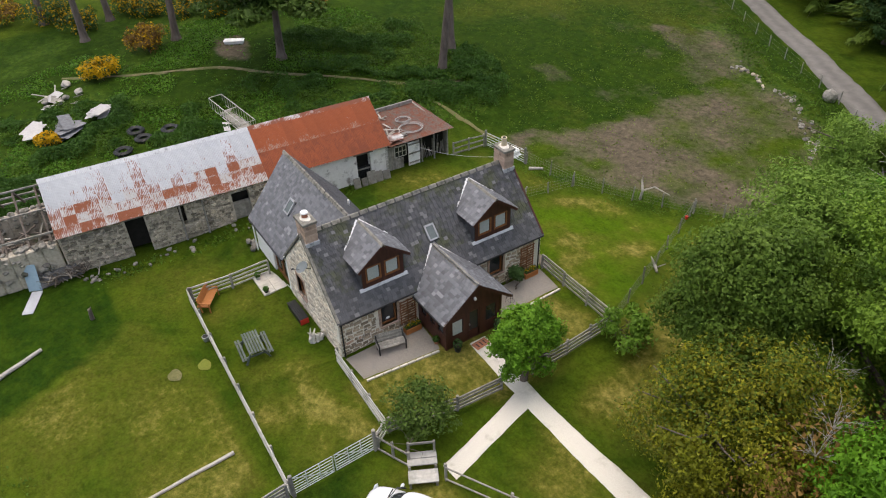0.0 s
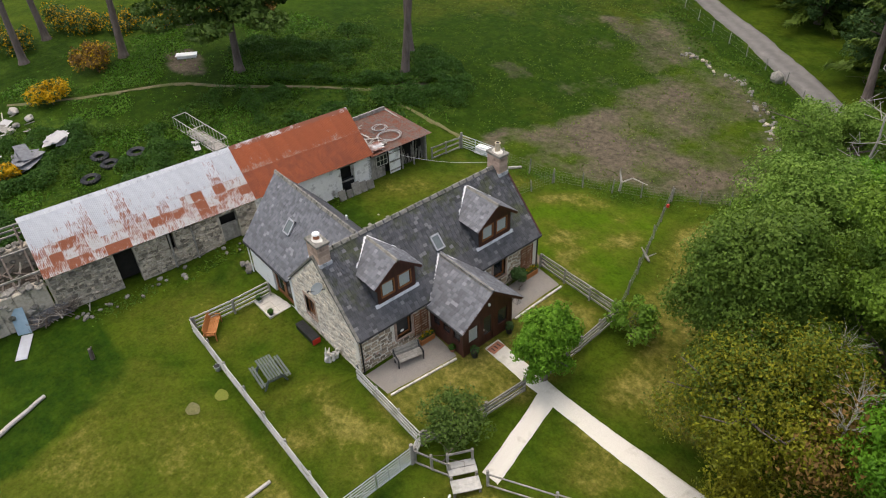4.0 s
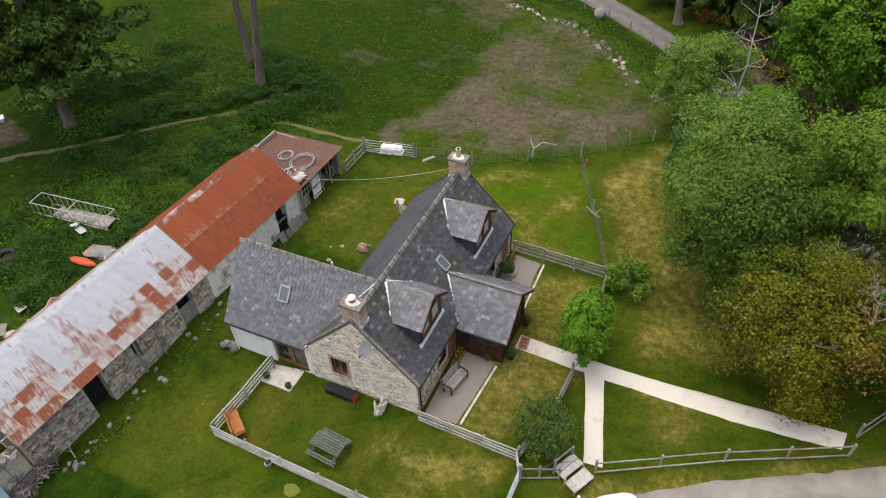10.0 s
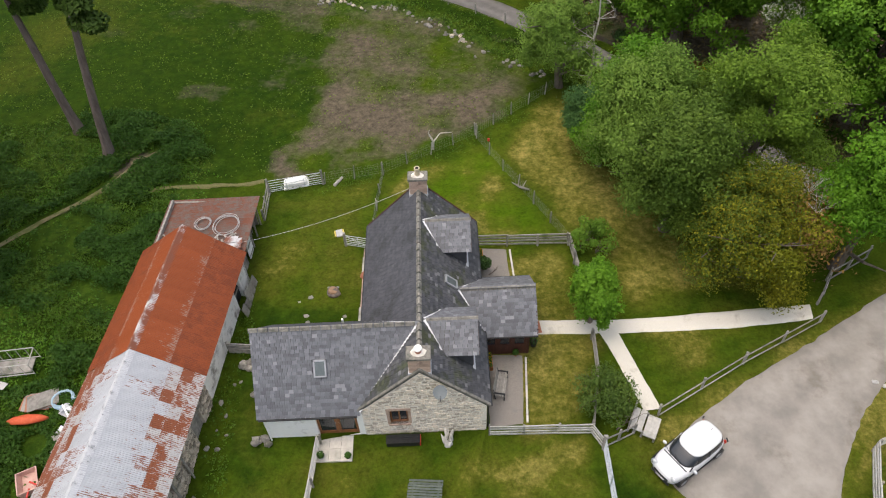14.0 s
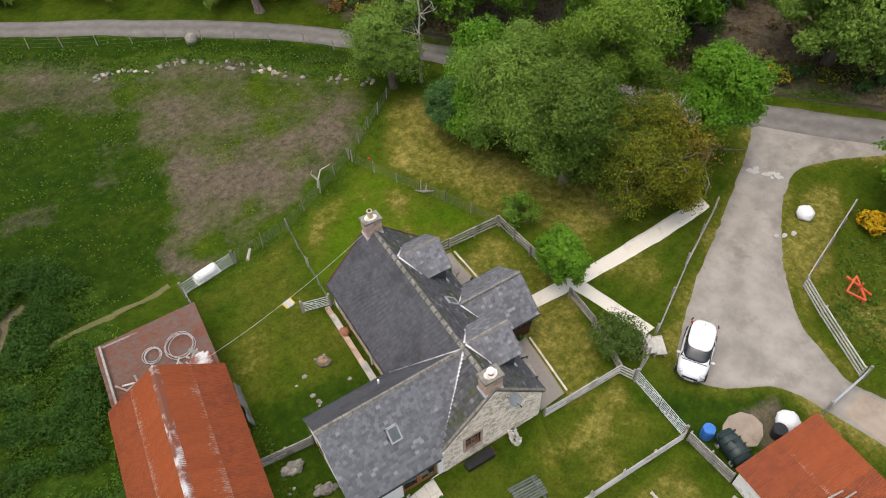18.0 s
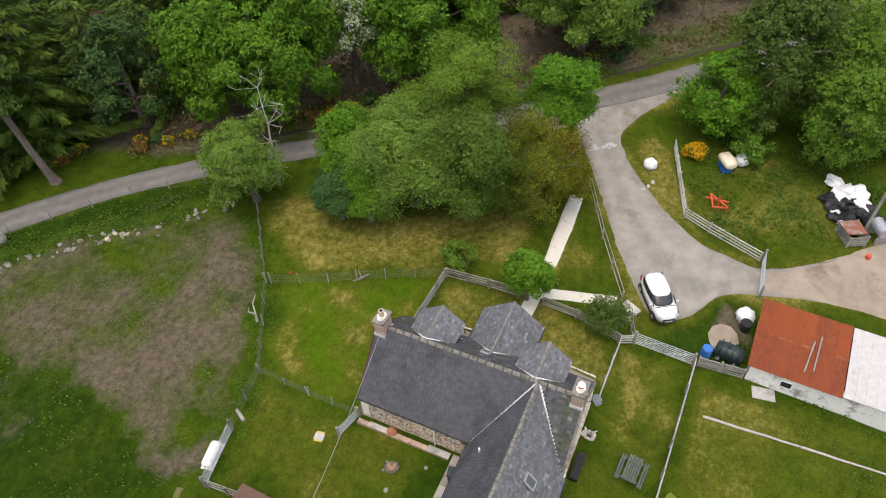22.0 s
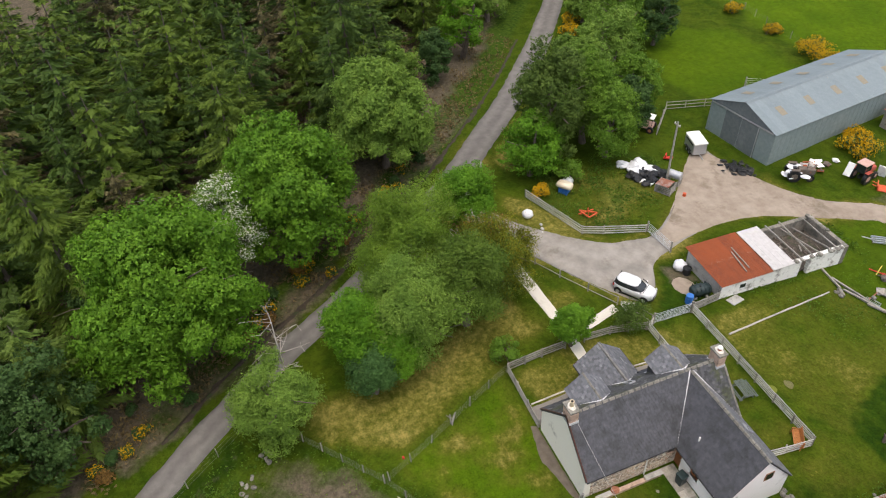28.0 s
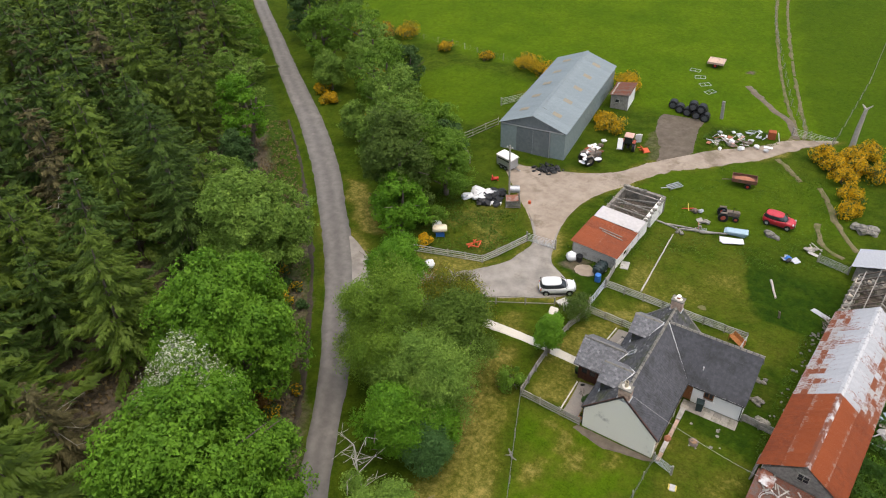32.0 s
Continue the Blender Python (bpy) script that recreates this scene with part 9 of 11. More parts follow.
part("tub", boxes(((0, 0, 0.3), (1.6, 0.66, 0.5), (0, 0, 0), 0.12)), WHITE, trough)
part("rim", boxes(((0, 0, 0.05), (1.75, 0.82, 0.05), (0, 0, 0), 0.02)), WHITE, trough)
bath = thing("water_trough", "white enamel bath standing on bare earth under the pines", "trough", on_ground(-41.4, 9.8), 58)
part("tub", boxes(((0, 0, 0.13), (1.75, 0.7, 0.32), (0, 0, 0), 0.06)), WHITE, bath)
part("rim", boxes(((0, 0, 0.29), (1.9, 0.82, 0.05), (0, 0, 0), 0.02)), WHITE, bath)
gnarl = thing("twisted_branch", "bleached twisted branch propped in the field fence", "branch", on_ground(-2.35, 23.3))
part("branch", rods(((0, 0, -0.1), (0.1, 0, 0.7), 0.11, 0.08, 7), ((0.1, 0, 0.7), (-0.25, 0.2, 1.3), 0.08, 0.05, 7), ((0.1, 0, 0.7), (0.6, 0.5, 1.05), 0.06, 0.04, 6), ((0.6, 0.5, 1.05), (1.5, 1.0, 0.7), 0.05, 0.03, 6), ((-0.25, 0.2, 1.3), (-0.15, 0.1, 1.7), 0.045, 0.02, 6)), DEADWOOD, gnarl)
reds = thing("marker", "small red marker tied to the fence post", "marker", on_ground(1.75, 22.9, 0.85))
part("cap", boxes(((0, 0, 0.1), (0.16, 0.16, 0.22), (0, 0, 0), 0.02)), RED, reds)
root = thing("tree_root", "bleached root lying along the netting fence", "branch", on_ground(3.55, 18.3))
part("root", rods(((0, 0, 0.1), (0.6, -0.5, 0.25), 0.1, 0.06, 6), ((0, 0, 0.1), (-0.5, 0.2, 0.35), 0.08, 0.03, 6), ((0.2, -0.1, 0.15), (0.5, 0.3, 0.4), 0.05, 0.02, 6)), GREY_WOOD, root)

# worn stones showing through the drive's mouth
rm_ = random.Random(31)
for k in range(16):
    x, y = 24.3, 6.05
    u, v = rm_.uniform(-1.1, 1.1), rm_.uniform(-0.3, 0.3)
    ob = thing("drive_stone", "flat pale stone worn bare in the drive's mouth", "stone", on_ground(x + u * 0.45 + v * 0.89, y - u * 0.89 + v * 0.45, 0.05), rm_.uniform(0, 360), group="stones in the drive's mouth")
    part("stone", lump(rm_.uniform(0.12, 0.26), k % 9, (1.3, 0.9, 0.12), 0.4, 1), CONCRETE, ob)

# ---- vehicles ----
def loft(sections, cap=True):
    """A skin through rings of points with the same count."""
    bm = bmesh.new()
    rings = [[bm.verts.new(p) for p in s] for s in sections]
    for a, b in zip(rings, rings[1:]):
        for i in range(len(a)):
            bm.faces.new((a[i - 1], a[i], b[i], b[i - 1]))
    if cap:
        bm.faces.new(rings[0][::-1]), bm.faces.new(rings[-1])
    bmesh.ops.recalc_face_normals(bm, faces=bm.faces)
    return bm


def rounded(x, half, z0, z1, r=0.12, lean=0.0):
    """A ring of twelve points: an upright rounded section at x."""
    h = half
    return [(x, -h + r, z0), (x, h - r, z0), (x, h, z0 + r), (x, h, (z0 + z1) / 2), (x, h - lean * 0.4, z1 - r), (x, h - r - lean, z1), (x, 0, z1 + 0.02), (x, -h + r + lean, z1), (x, -h + lean * 0.4, z1 - r), (x, -h, (z0 + z1) / 2), (x, -h, z0 + r), (x, 0, z0)]


def level_ring(z, x0, x1, half, power=3.6, n=36):
    """A level ring with rounded corners, from x0 to x1 and half as wide to each side."""
    out = []
    for k in range(n):
        a = 6.28318 * k / n
        c, s = math.cos(a), math.sin(a)
        out.append(((x0 + x1) / 2 + (x1 - x0) / 2 * math.copysign(abs(c) ** (2 / power), c), half * math.copysign(abs(s) ** (2 / power), s), z))
    return out


def hatchback(name, label, place, turn, paint, length=3.85, width=1.72, height=1.42, roof=None):
    ob = thing(name, label, "car", on_ground(*place, 0.055), turn)
    fx, fy, fz = length / 3.85, width / 1.72, height / 1.42
    skin = lambda rows, power=3.6: loft([level_ring(z * fz, a * fx, b * fx, w * fy, power) for z, a, b, w in rows])
    part("body", skin([(0.2, -1.7, 1.74, 0.72), (0.27, -1.84, 1.84, 0.8), (0.5, -1.925, 1.915, 0.855), (0.7, -1.92, 1.92, 0.86), (0.8, -1.87, 1.905, 0.845), (0.88, -1.76, 1.88, 0.81), (0.93, -1.58, 1.84, 0.76), (0.945, -1.2, 1.8, 0.66)], 3.8), paint, ob, smooth_shade=True)
    part("window_band", skin([(0.9, -1.02, 1.83, 0.79), (1.02, -0.86, 1.8, 0.775), (1.2, -0.58, 1.72, 0.735), (1.33, -0.36, 1.63, 0.69), (1.37, -0.26, 1.56, 0.64)]), GLASS, ob, "dark tinted glass", smooth_shade=True)
    part("roof", skin([(1.32, -0.42, 1.66, 0.7), (1.36, -0.4, 1.645, 0.7), (1.395, -0.3, 1.56, 0.655), (1.42, -0.05, 1.35, 0.53), (1.428, 0.3, 1.0, 0.3)], 3.4), roof or paint, ob, smooth_shade=True)
    part("bonnet_line", planks(((-1.02 * fx, -0.7 * fy, 0.952 * fz), (-1.02 * fx, 0.7 * fy, 0.952 * fz), 0.05, 0.012)), BLACK, ob)
    for k in (-0.25, 0.3):
        part("wiper", planks(((-0.98 * fx, k * fy, 0.97 * fz), (-0.84 * fx, (k + 0.5) * fy, 1.05 * fz), 0.025, 0.02)), BLACK, ob)
    for s in (-1, 1):
        for x0, x1 in ((-0.9, -0.42), (0.42, 0.46), (1.74, 1.62)):
            part("pillar", planks(((x0 * fx, s * 0.785 * fy, 0.96 * fz), (x1 * fx, s * 0.7 * fy, 1.33 * fz), 0.05, 0.06)), BLACK, ob)
        part("mirror", turned(lump(0.11, 2, (0.7, 1.1, 0.8), 0.05), Matrix.Translation((-0.72 * fx, s * 0.95 * fy, 0.98 * fz))), paint, ob, smooth_shade=True)
        lamp = part("headlight", turned(lump(0.155, 1, (0.55, 1, 1), 0.02), Matrix.Translation((-1.74 * fx, s * 0.58 * fy, 0.79 * fz))), LAMP_GLASS, ob, "round chrome-ringed headlight", smooth_shade=True)
        part("lamp_ring", turned(tube([(0, 0.165 * math.cos(q * 0.524), 0.165 * math.sin(q * 0.524)) for q in range(13)], [0.016] * 13, 6), Matrix.Translation((-1.77 * fx, s * 0.58 * fy, 0.8 * fz)) @ Matrix.Rotation(radians(24), 4, "Y")), STEEL, lamp, "chrome ring")
        part("tail_light", turned(lump(0.13, 3, (0.5, 0.7, 1.2), 0.02), Matrix.Translation((1.76 * fx, s * 0.66 * fy, 0.74 * fz))), RED, ob)
        part("door_handle", boxes(((0.32 * fx, s * 0.855 * fy, 0.8 * fz), (0.16, 0.03, 0.03))), STEEL, ob)
        part("sill", boxes(((0, s * 0.835 * fy, 0.25), (2.0 * fx, 0.05, 0.1))), BLACK, ob)
        for x in (-1.2, 1.22):
            part("wheel_arch", rods(((x * fx, s * 0.6 * fy, 0.33), (x * fx, s * 0.868 * fy, 0.33), 0.37, 0.36, 20)), BLACK, ob)
            wheel = part("wheel", rods(((x * fx, s * 0.68 * fy, 0.3), (x * fx, s * 0.885 * fy, 0.3), 0.3, 0.3, 22)), BLACK, ob, "black tyre")
            part("rim", rods(((x * fx, s * 0.86 * fy, 0.3), (x * fx, s * 0.893 * fy, 0.3), 0.2, 0.18, 14)), STEEL, wheel, "silver wheel rim")
    part("grille", boxes(((-1.9 * fx, 0, 0.6), (0.06, 0.86 * fy, 0.2), (0, 0, 0), 0.03)), BLACK, ob)
    part("bumper_trim", boxes(((-1.88 * fx, 0, 0.32), (0.08, 1.1 * fy, 0.12), (0, 0, 0), 0.03)), BLACK, ob)
    part("number_plate", boxes(((-1.945 * fx, 0, 0.47), (0.02, 0.5, 0.11))), PANEL, ob)
    part("number_plate", boxes(((1.925 * fx, 0, 0.6), (0.03, 0.5, 0.11))), GORSE_PAINT, ob)
    part("aerial", rods(((1.3 * fx, 0, 1.36 * fz), (1.36 * fx, 0, 1.36 * fz + 0.14), 0.012)), BLACK, ob)
    return ob


CAR_WHITE = material("white_car_paint", (0.62, 0.63, 0.63), (0.66, 0.67, 0.67), 2, 0.25, 0.0, spec=0.5)
CAR_RED = material("red_car_paint", (0.42, 0.02, 0.035), (0.48, 0.03, 0.045), 2, 0.3, 0.0, spec=0.5)
LAMP_GLASS = material("lamp_glass", (0.5, 0.52, 0.53), (0.6, 0.62, 0.63), 5, 0.15, 0.0, spec=0.5)
hatchback("car", "white compact hatchback parked on the gritty drive", (9.65, -1.95), 33, CAR_WHITE)
hatchback("car", "small red hatchback parked on the grass", (-6.75, -26.0), -2, CAR_RED, 3.6, 1.62, 1.46)


def wheel_at(parent, x, y, r, w, hub=None, name="wheel"):
    wh = part(name, rods(((x, y - w / 2, r), (x, y + w / 2, r), r, r, 18)), BLACK, parent, "black ribbed tyre")
    part("hub", rods(((x, y - w / 2 - 0.01, r), (x, y + w / 2 + 0.01, r), r * 0.5, r * 0.5, 12)), hub or RED, wh)


def tractor(label, place, turn, paint, cab=True, scale=1.0, roof=None):
    ob = thing("tractor", label, "tractor", on_ground(*place), turn)
    for s in (-1, 1):
        wheel_at(ob, 0.55, s * 0.75, 0.7, 0.36, roof or paint)
        wheel_at(ob, -1.15, s * 0.62, 0.42, 0.24, roof or paint)
        part("mudguard", boxes(((0.55, s * 0.75, 1.46), (0.9, 0.4, 0.06), (0, 0, 0), 0.02)), paint, ob)
    part("bonnet", loft([rounded(x, h, 0.65, z, 0.08) for x, h, z in ((-1.65, 0.3, 1.2), (-1.5, 0.34, 1.28), (-0.3, 0.36, 1.36), (0.1, 0.36, 1.36))]), paint, ob)
    part("chassis", boxes(((-0.4, 0, 0.62), (2.4, 0.36, 0.3))), BLACK, ob)
    part("exhaust", rods(((-0.7, 0.2, 1.3), (-0.7, 0.2, 2.05), 0.035)), BLACK, ob)
    part("seat", boxes(((0.5, 0, 1.2), (0.4, 0.45, 0.4), (0, 0, 0), 0.04)), BLACK, ob)
    if cab:
        for x in (-0.1, 1.0):
            for s in (-1, 1):
                part("cab_post", planks(((x, s * 0.5, 1.2), (x, s * 0.47, 2.25), 0.06, 0.06)), BLACK, ob)
        part("cab_roof", boxes(((0.45, 0, 2.3), (1.35, 1.2, 0.12), (0, 0, 0), 0.04)), roof or paint, ob)
        part("cab_glass", boxes(((0.45, 0, 1.75), (1.06, 0.94, 0.9))), GLASS, ob)
    ob.scale = (scale,) * 3
    return ob


TRACTOR_RED = material("faded_red_paint", (0.35, 0.06, 0.04), (0.42, 0.1, 0.07), 4, 0.6, 0.1, (0.25, 0.1, 0.07), 0.4, 1.5)
FADED_PINK = material("faded_pink_paint", (0.5, 0.3, 0.25), (0.58, 0.38, 0.32), 4, 0.7, 0.1)
MUCK = material("dull_machine_metal", (0.1, 0.085, 0.07), (0.17, 0.14, 0.115), 5, 0.8, 0.3, (0.25, 0.12, 0.07), 0.4, 2)
tr = tractor("old faded red tractor with a cab on the grass", (14.8, -33.9), 100, TRACTOR_RED, True, 1.0, FADED_PINK)
part("loader_sheet", boxes(((-1.9, 0.9, 0.75), (0.08, 0.9, 1.4), (0, 12, 20))), WHITE, tr, "white panel leaning on the tractor")
part("loader_sheet", boxes(((1.2, -1.0, 1.2), (0.12, 0.7, 1.5), (0, -25, 10))), WHITE, tr, "white panel")
tractor("derelict tractor and scrap covered with white sheets", (17.9, -28.0), 60, MUCK, False)
for k in range(9):
    ob = thing("white_scrap", "crumpled white sheet thrown over old machinery", "scrap", on_ground(18.2 + rr_.gauss(0, 0.7), -27.8 + rr_.gauss(0, 0.7), 0.5 + 0.1 * k), rr_.uniform(0, 360), group="sheets over the old machinery")
    part("sheet", lump(0.45, k, (1.2, 0.8, 0.22), 0.5), BAG, ob)
tractor("rusty engine and tractor remains on the grass", (-1.3, -24.3), 20, MUCK, False, 0.85, TRACTOR_RED)
trailer = thing("horse_trailer", "grey livestock trailer with a white roof", "trailer", on_ground(26.7, -21.3), 345)
part("body", boxes(((0, 0, 1.1), (2.5, 1.55, 1.5), (0, 0, 0), 0.06)), STEEL, trailer)
part("roof", loft([rounded(x, 0.8, 1.7, z, 0.1) for x, z in ((-1.36, 1.86), (-1.2, 1.95), (1.2, 1.95), (1.36, 1.86))]), WHITE, trailer, "white rounded roof")
for s in (-1, 1):
    wheel_at(trailer, -0.35, s * 0.72, 0.3, 0.2, STEEL), wheel_at(trailer, 0.35, s * 0.72, 0.3, 0.2, STEEL)
    part("mudguard", boxes(((0, s * 0.82, 0.66), (1.5, 0.2, 0.06))), BLACK, trailer)
    part("vent", boxes(((0, s * 0.785, 1.5), (2.0, 0.02, 0.18))), BLACK, trailer)
part("ramp", boxes(((1.33, 0, 0.95), (0.08, 1.4, 1.1))), GREY_WOOD, trailer)
part("drawbar", rods(((-1.3, 0, 0.45), (-2.4, 0, 0.45), 0.05)), STEEL, trailer)
CART_BROWN = material("brown_cart_paint", (0.13, 0.06, 0.04), (0.19, 0.09, 0.06), 4, 0.8, 0.2, (0.09, 0.07, 0.055), 0.4, 1.5)
cab = thing("derelict_cab", "derelict white-roofed machine cab on rusty red bars", "machine", on_ground(32.9, -19.1), 40)
part("roof", boxes(((0, 0, 1.9), (1.5, 1.4, 0.1), (4, -5, 0), 0.04)), WHITE, cab, "white cab roof")
for x in (-0.6, 0.6):
    for y in (-0.55, 0.55):
        part("post", rods(((x, y, 0.5), (x, y, 1.9), 0.035)), BLACK, cab)
part("body", boxes(((0, 0, 0.7), (1.4, 1.2, 0.5), (0, 0, 0), 0.06)), FADED_PINK, cab)
part("bonnet", boxes(((1.2, 0, 0.65), (1.1, 0.7, 0.45), (0, 4, 0), 0.08)), FADED_PINK, cab)
for x, y in ((-0.5, -0.75), (-0.5, 0.75), (1.4, -0.5), (1.4, 0.5)):
    wheel_at(cab, x, y, 0.42, 0.25, TERRACOTTA)
cart = thing("farm_trailer", "brown low-sided farm trailer on the grass", "trailer", on_ground(-1.0, -32.5), 12)
part("bed", boxes(((0, 0, 0.75), (2.9, 1.5, 0.1))), CART_BROWN, cart)
for p, s in (((0, 0.75, 0.98), (2.9, 0.06, 0.4)), ((0, -0.75, 0.98), (2.9, 0.06, 0.4)), ((1.45, 0, 0.98), (0.06, 1.5, 0.4)), ((-1.45, 0, 0.98), (0.06, 1.5, 0.4))):
    part("side_board", boxes((p, s)), CART_BROWN, cart)
part("load", turned(lump(0.6, 4, (2.0, 1.05, 0.25)), Matrix.Translation((0, 0, 0.9))), TERRACOTTA, cart, "brown load in the trailer")
for s in (-1, 1):
    wheel_at(cart, -0.5, s * 0.8, 0.36, 0.2)
part("drawbar", rods(((1.4, 0, 0.6), (2.6, 0, 0.4), 0.05)), MUCK, cart)
flat = thing("flat_trailer", "flat brown trailer standing in the far pasture", "trailer", on_ground(12.7, -65.8), 5)
part("bed", boxes(((0, 0, 0.8), (2.6, 2.2, 0.35), (0, 0, 0), 0.03)), PINK, flat)
for s in (-1, 1):
    wheel_at(flat, 0.0, s * 0.9, 0.4, 0.25)


def scrap_heap(place, spread, items, seed, mats, label, group):
    """A scatter of bent sheets, bars and lumps, each a thing of its own."""
    q = random.Random(seed)
    for k in range(items):
        x, y = place[0] + q.gauss(0, spread[0]), place[1] + q.gauss(0, spread[1])
        kind = q.randrange(3)
        ob = thing(("scrap_sheet", "scrap_bar", "scrap_lump")[kind], label, "scrap", on_ground(x, y, 0.02 + 0.02 * (k % 8)), q.uniform(0, 360), group=group)
        m = mats[q.randrange(len(mats))]
        if kind == 0:
            part("sheet", boxes(((0, 0, 0.12), (q.uniform(0.5, 1.3), q.uniform(0.35, 0.8), 0.025), (q.uniform(-20, 20), q.uniform(-20, 20), 0))), m, ob)
        elif kind == 1:
            part("bar", planks(((-q.uniform(0.4, 1.0), 0, 0.08), (q.uniform(0.4, 1.0), 0.1, q.uniform(0.1, 0.5)), 0.08, 0.06)), m, ob)
        else:
            part("lump", turned(lump(q.uniform(0.18, 0.4), k, (1.2, 0.9, 0.7), 0.6), Matrix.Translation((0, 0, 0.15))), m, ob)


scrap_heap((4.2, -42.0), (1.3, 1.0), 26, 1, [WHITE, STEEL, MUCK, TERRACOTTA, GREY_WOOD, BAG], "mixed farm scrap heaped in the grass", "scrap heap by the track")
scrap_heap((0.2, -45.5), (0.7, 0.6), 10, 2, [WHITE, WHITE, STEEL, BAG], "white and grey scrap heaped by the track", "scrap heap by the track")
scrap_heap((2.2, -43.4), (1.4, 0.9), 20, 21, [WHITE, BAG, STEEL, MUCK, FADED_PINK], "mixed farm scrap heaped in the grass", "scrap heap by the track")
scrap_heap((18.7, -31.0), (0.8, 1.0), 22, 22, [RUST, MUCK, WHITE, DEADWOOD, RUST], "rusty machine parts heaped beside the steel barn", "rusty heap by the steel barn")
tank = thing("rusty_tank", "rust-brown square tank in the scrap heap", "tank", on_ground(-1.0, -46.0))
part("tank", boxes(((0, 0, 0.55), (1.0, 0.9, 1.1), (0, 0, 12), 0.04)), RUST, tank)
for k in range(4):
    ob = thing("sheep_hurdle", "pale steel frame lying in the far pasture", "frame", on_ground(15.0 - 1.5 * k, -62.5 + 2.2 * k), 20 * k)
    part("frame", boxes(((0, 0.5, 0.06), (1.6, 0.06, 0.05)), ((0, -0.5, 0.06), (1.6, 0.06, 0.05)), ((0.8, 0, 0.06), (0.06, 1.0, 0.05)), ((-0.8, 0, 0.06), (0.06, 1.0, 0.05)), ((0, 0, 0.06), (0.05, 1.0, 0.04))), STEEL, ob)
for k, (bx, by, bz) in enumerate([(8.4, -46.6, 0.6), (9.75, -46.9, 0.6), (11.1, -47.2, 0.6), (12.45, -47.6, 0.6), (13.7, -48.4, 0.6), (9.1, -46.8, 1.68), (10.45, -47.1, 1.68), (9.2, -48.2, 0.6), (10.6, -48.5, 0.6)]):
    ob = thing("silage_bale", "round silage bale wrapped in shiny black plastic", "bale", on_ground(bx, by, bz), 96 + 6 * math.sin(k * 2.3), group="stack of silage bales")
    bm = rods(((-0.6, 0, 0), (0.6, 0, 0), 0.64, 0.64, 20))
    bmesh.ops.bevel(bm, geom=[e for e in bm.edges if abs(e.verts[0].co.x - e.verts[1].co.x) < 1e-4], offset=0.1, segments=2, affect="EDGES")
    part("bale", bm, BLACK, ob)
    part("end_wrap", rods(((-0.615, 0, 0), (0.615, 0, 0), 0.42, 0.42, 16)), STEEL_DARK, ob, "grey creased wrap")
for k in range(60):
    ob = thing("silage_sheet", "crumpled black plastic heaped at the barn door", "plastic", on_ground(21.4 + rr_.gauss(0, 0.75), -23.3 + rr_.gauss(0, 0.7), 0.05 * (k % 6)), rr_.uniform(0, 360), group="black plastic at the barn door")
    part("sheet", turned(lump(rr_.uniform(0.16, 0.36), k, (1.3, 0.8, 0.45), 1.1, 1), Matrix.Translation((0, 0, 0.1))), BLACK, ob)
red_b = thing("loader_bucket", "orange-red loader bucket on the grass", "bucket", on_ground(12.6, -34.4), 40)
part("bucket", prism([(-0.5, 0.05), (0.4, 0.0), (0.55, 0.6), (0.45, 0.62), (0.3, 0.1), (-0.5, 0.12)], -0.6, 0.6), RED_ORANGE, red_b)
part("arm", rods(((0.4, -0.3, 0.3), (1.0, -0.3, 0.5), 0.06), ((0.4, 0.3, 0.3), (1.0, 0.3, 0.5), 0.06)), RED_ORANGE, red_b)
upright = thing("standing_timber", "dark upright baulk of timber by the bales", "post", on_ground(6.6, -48.4))
part("timber", boxes(((0, 0, 1.3), (0.4, 0.35, 2.8), (0, 4, 0), 0.03)), GREY_WOOD, upright)
snag = thing("tree_stub", "tall bleached broken tree trunk beside the gorse", "stump", on_ground(-10.7, -48.2))
part("trunk", rods(((0, 0, -0.2), (0.0, 0, 2.8), 0.42, 0.33, 10), ((0.0, 0, 2.75), (-0.1, 0.1, 5.9), 0.33, 0.22, 10), ((-0.1, 0.1, 5.75), (0.5, 0.1, 6.4), 0.18, 0.06, 7), ((-0.1, 0.1, 5.75), (-0.7, 0.2, 6.5), 0.17, 0.06, 7)), DEADWOOD, snag)
impl = thing("farm_implement", "grey folding farm implement on the grass", "implement", on_ground(6.1, -27.5), 55)
for k in range(4):
    part("beam", boxes(((0, -0.45 + 0.3 * k, 0.4), (1.9, 0.1, 0.12))), STEEL, impl)
for k in range(7):
    part("tine", rods(((-0.8 + 0.27 * k, 0, 0.4), (-0.8 + 0.27 * k, 0.15, 0.0), 0.03)), MUCK, impl)
part("drawbar", rods(((0.9, 0, 0.4), (1.7, -0.4, 0.3), 0.05)), STEEL, impl)
scrap_heap((2.4, -23.7), (0.4, 0.3), 7, 4, [MUCK, GORSE_PAINT, RED, STEEL], "small heap of coloured machine parts", "machine parts")
scrap_heap((1.0, -21.8), (0.5, 0.4), 5, 5, [GREY_WOOD, TERRACOTTA], "loose brown timber on the grass", "loose timber")
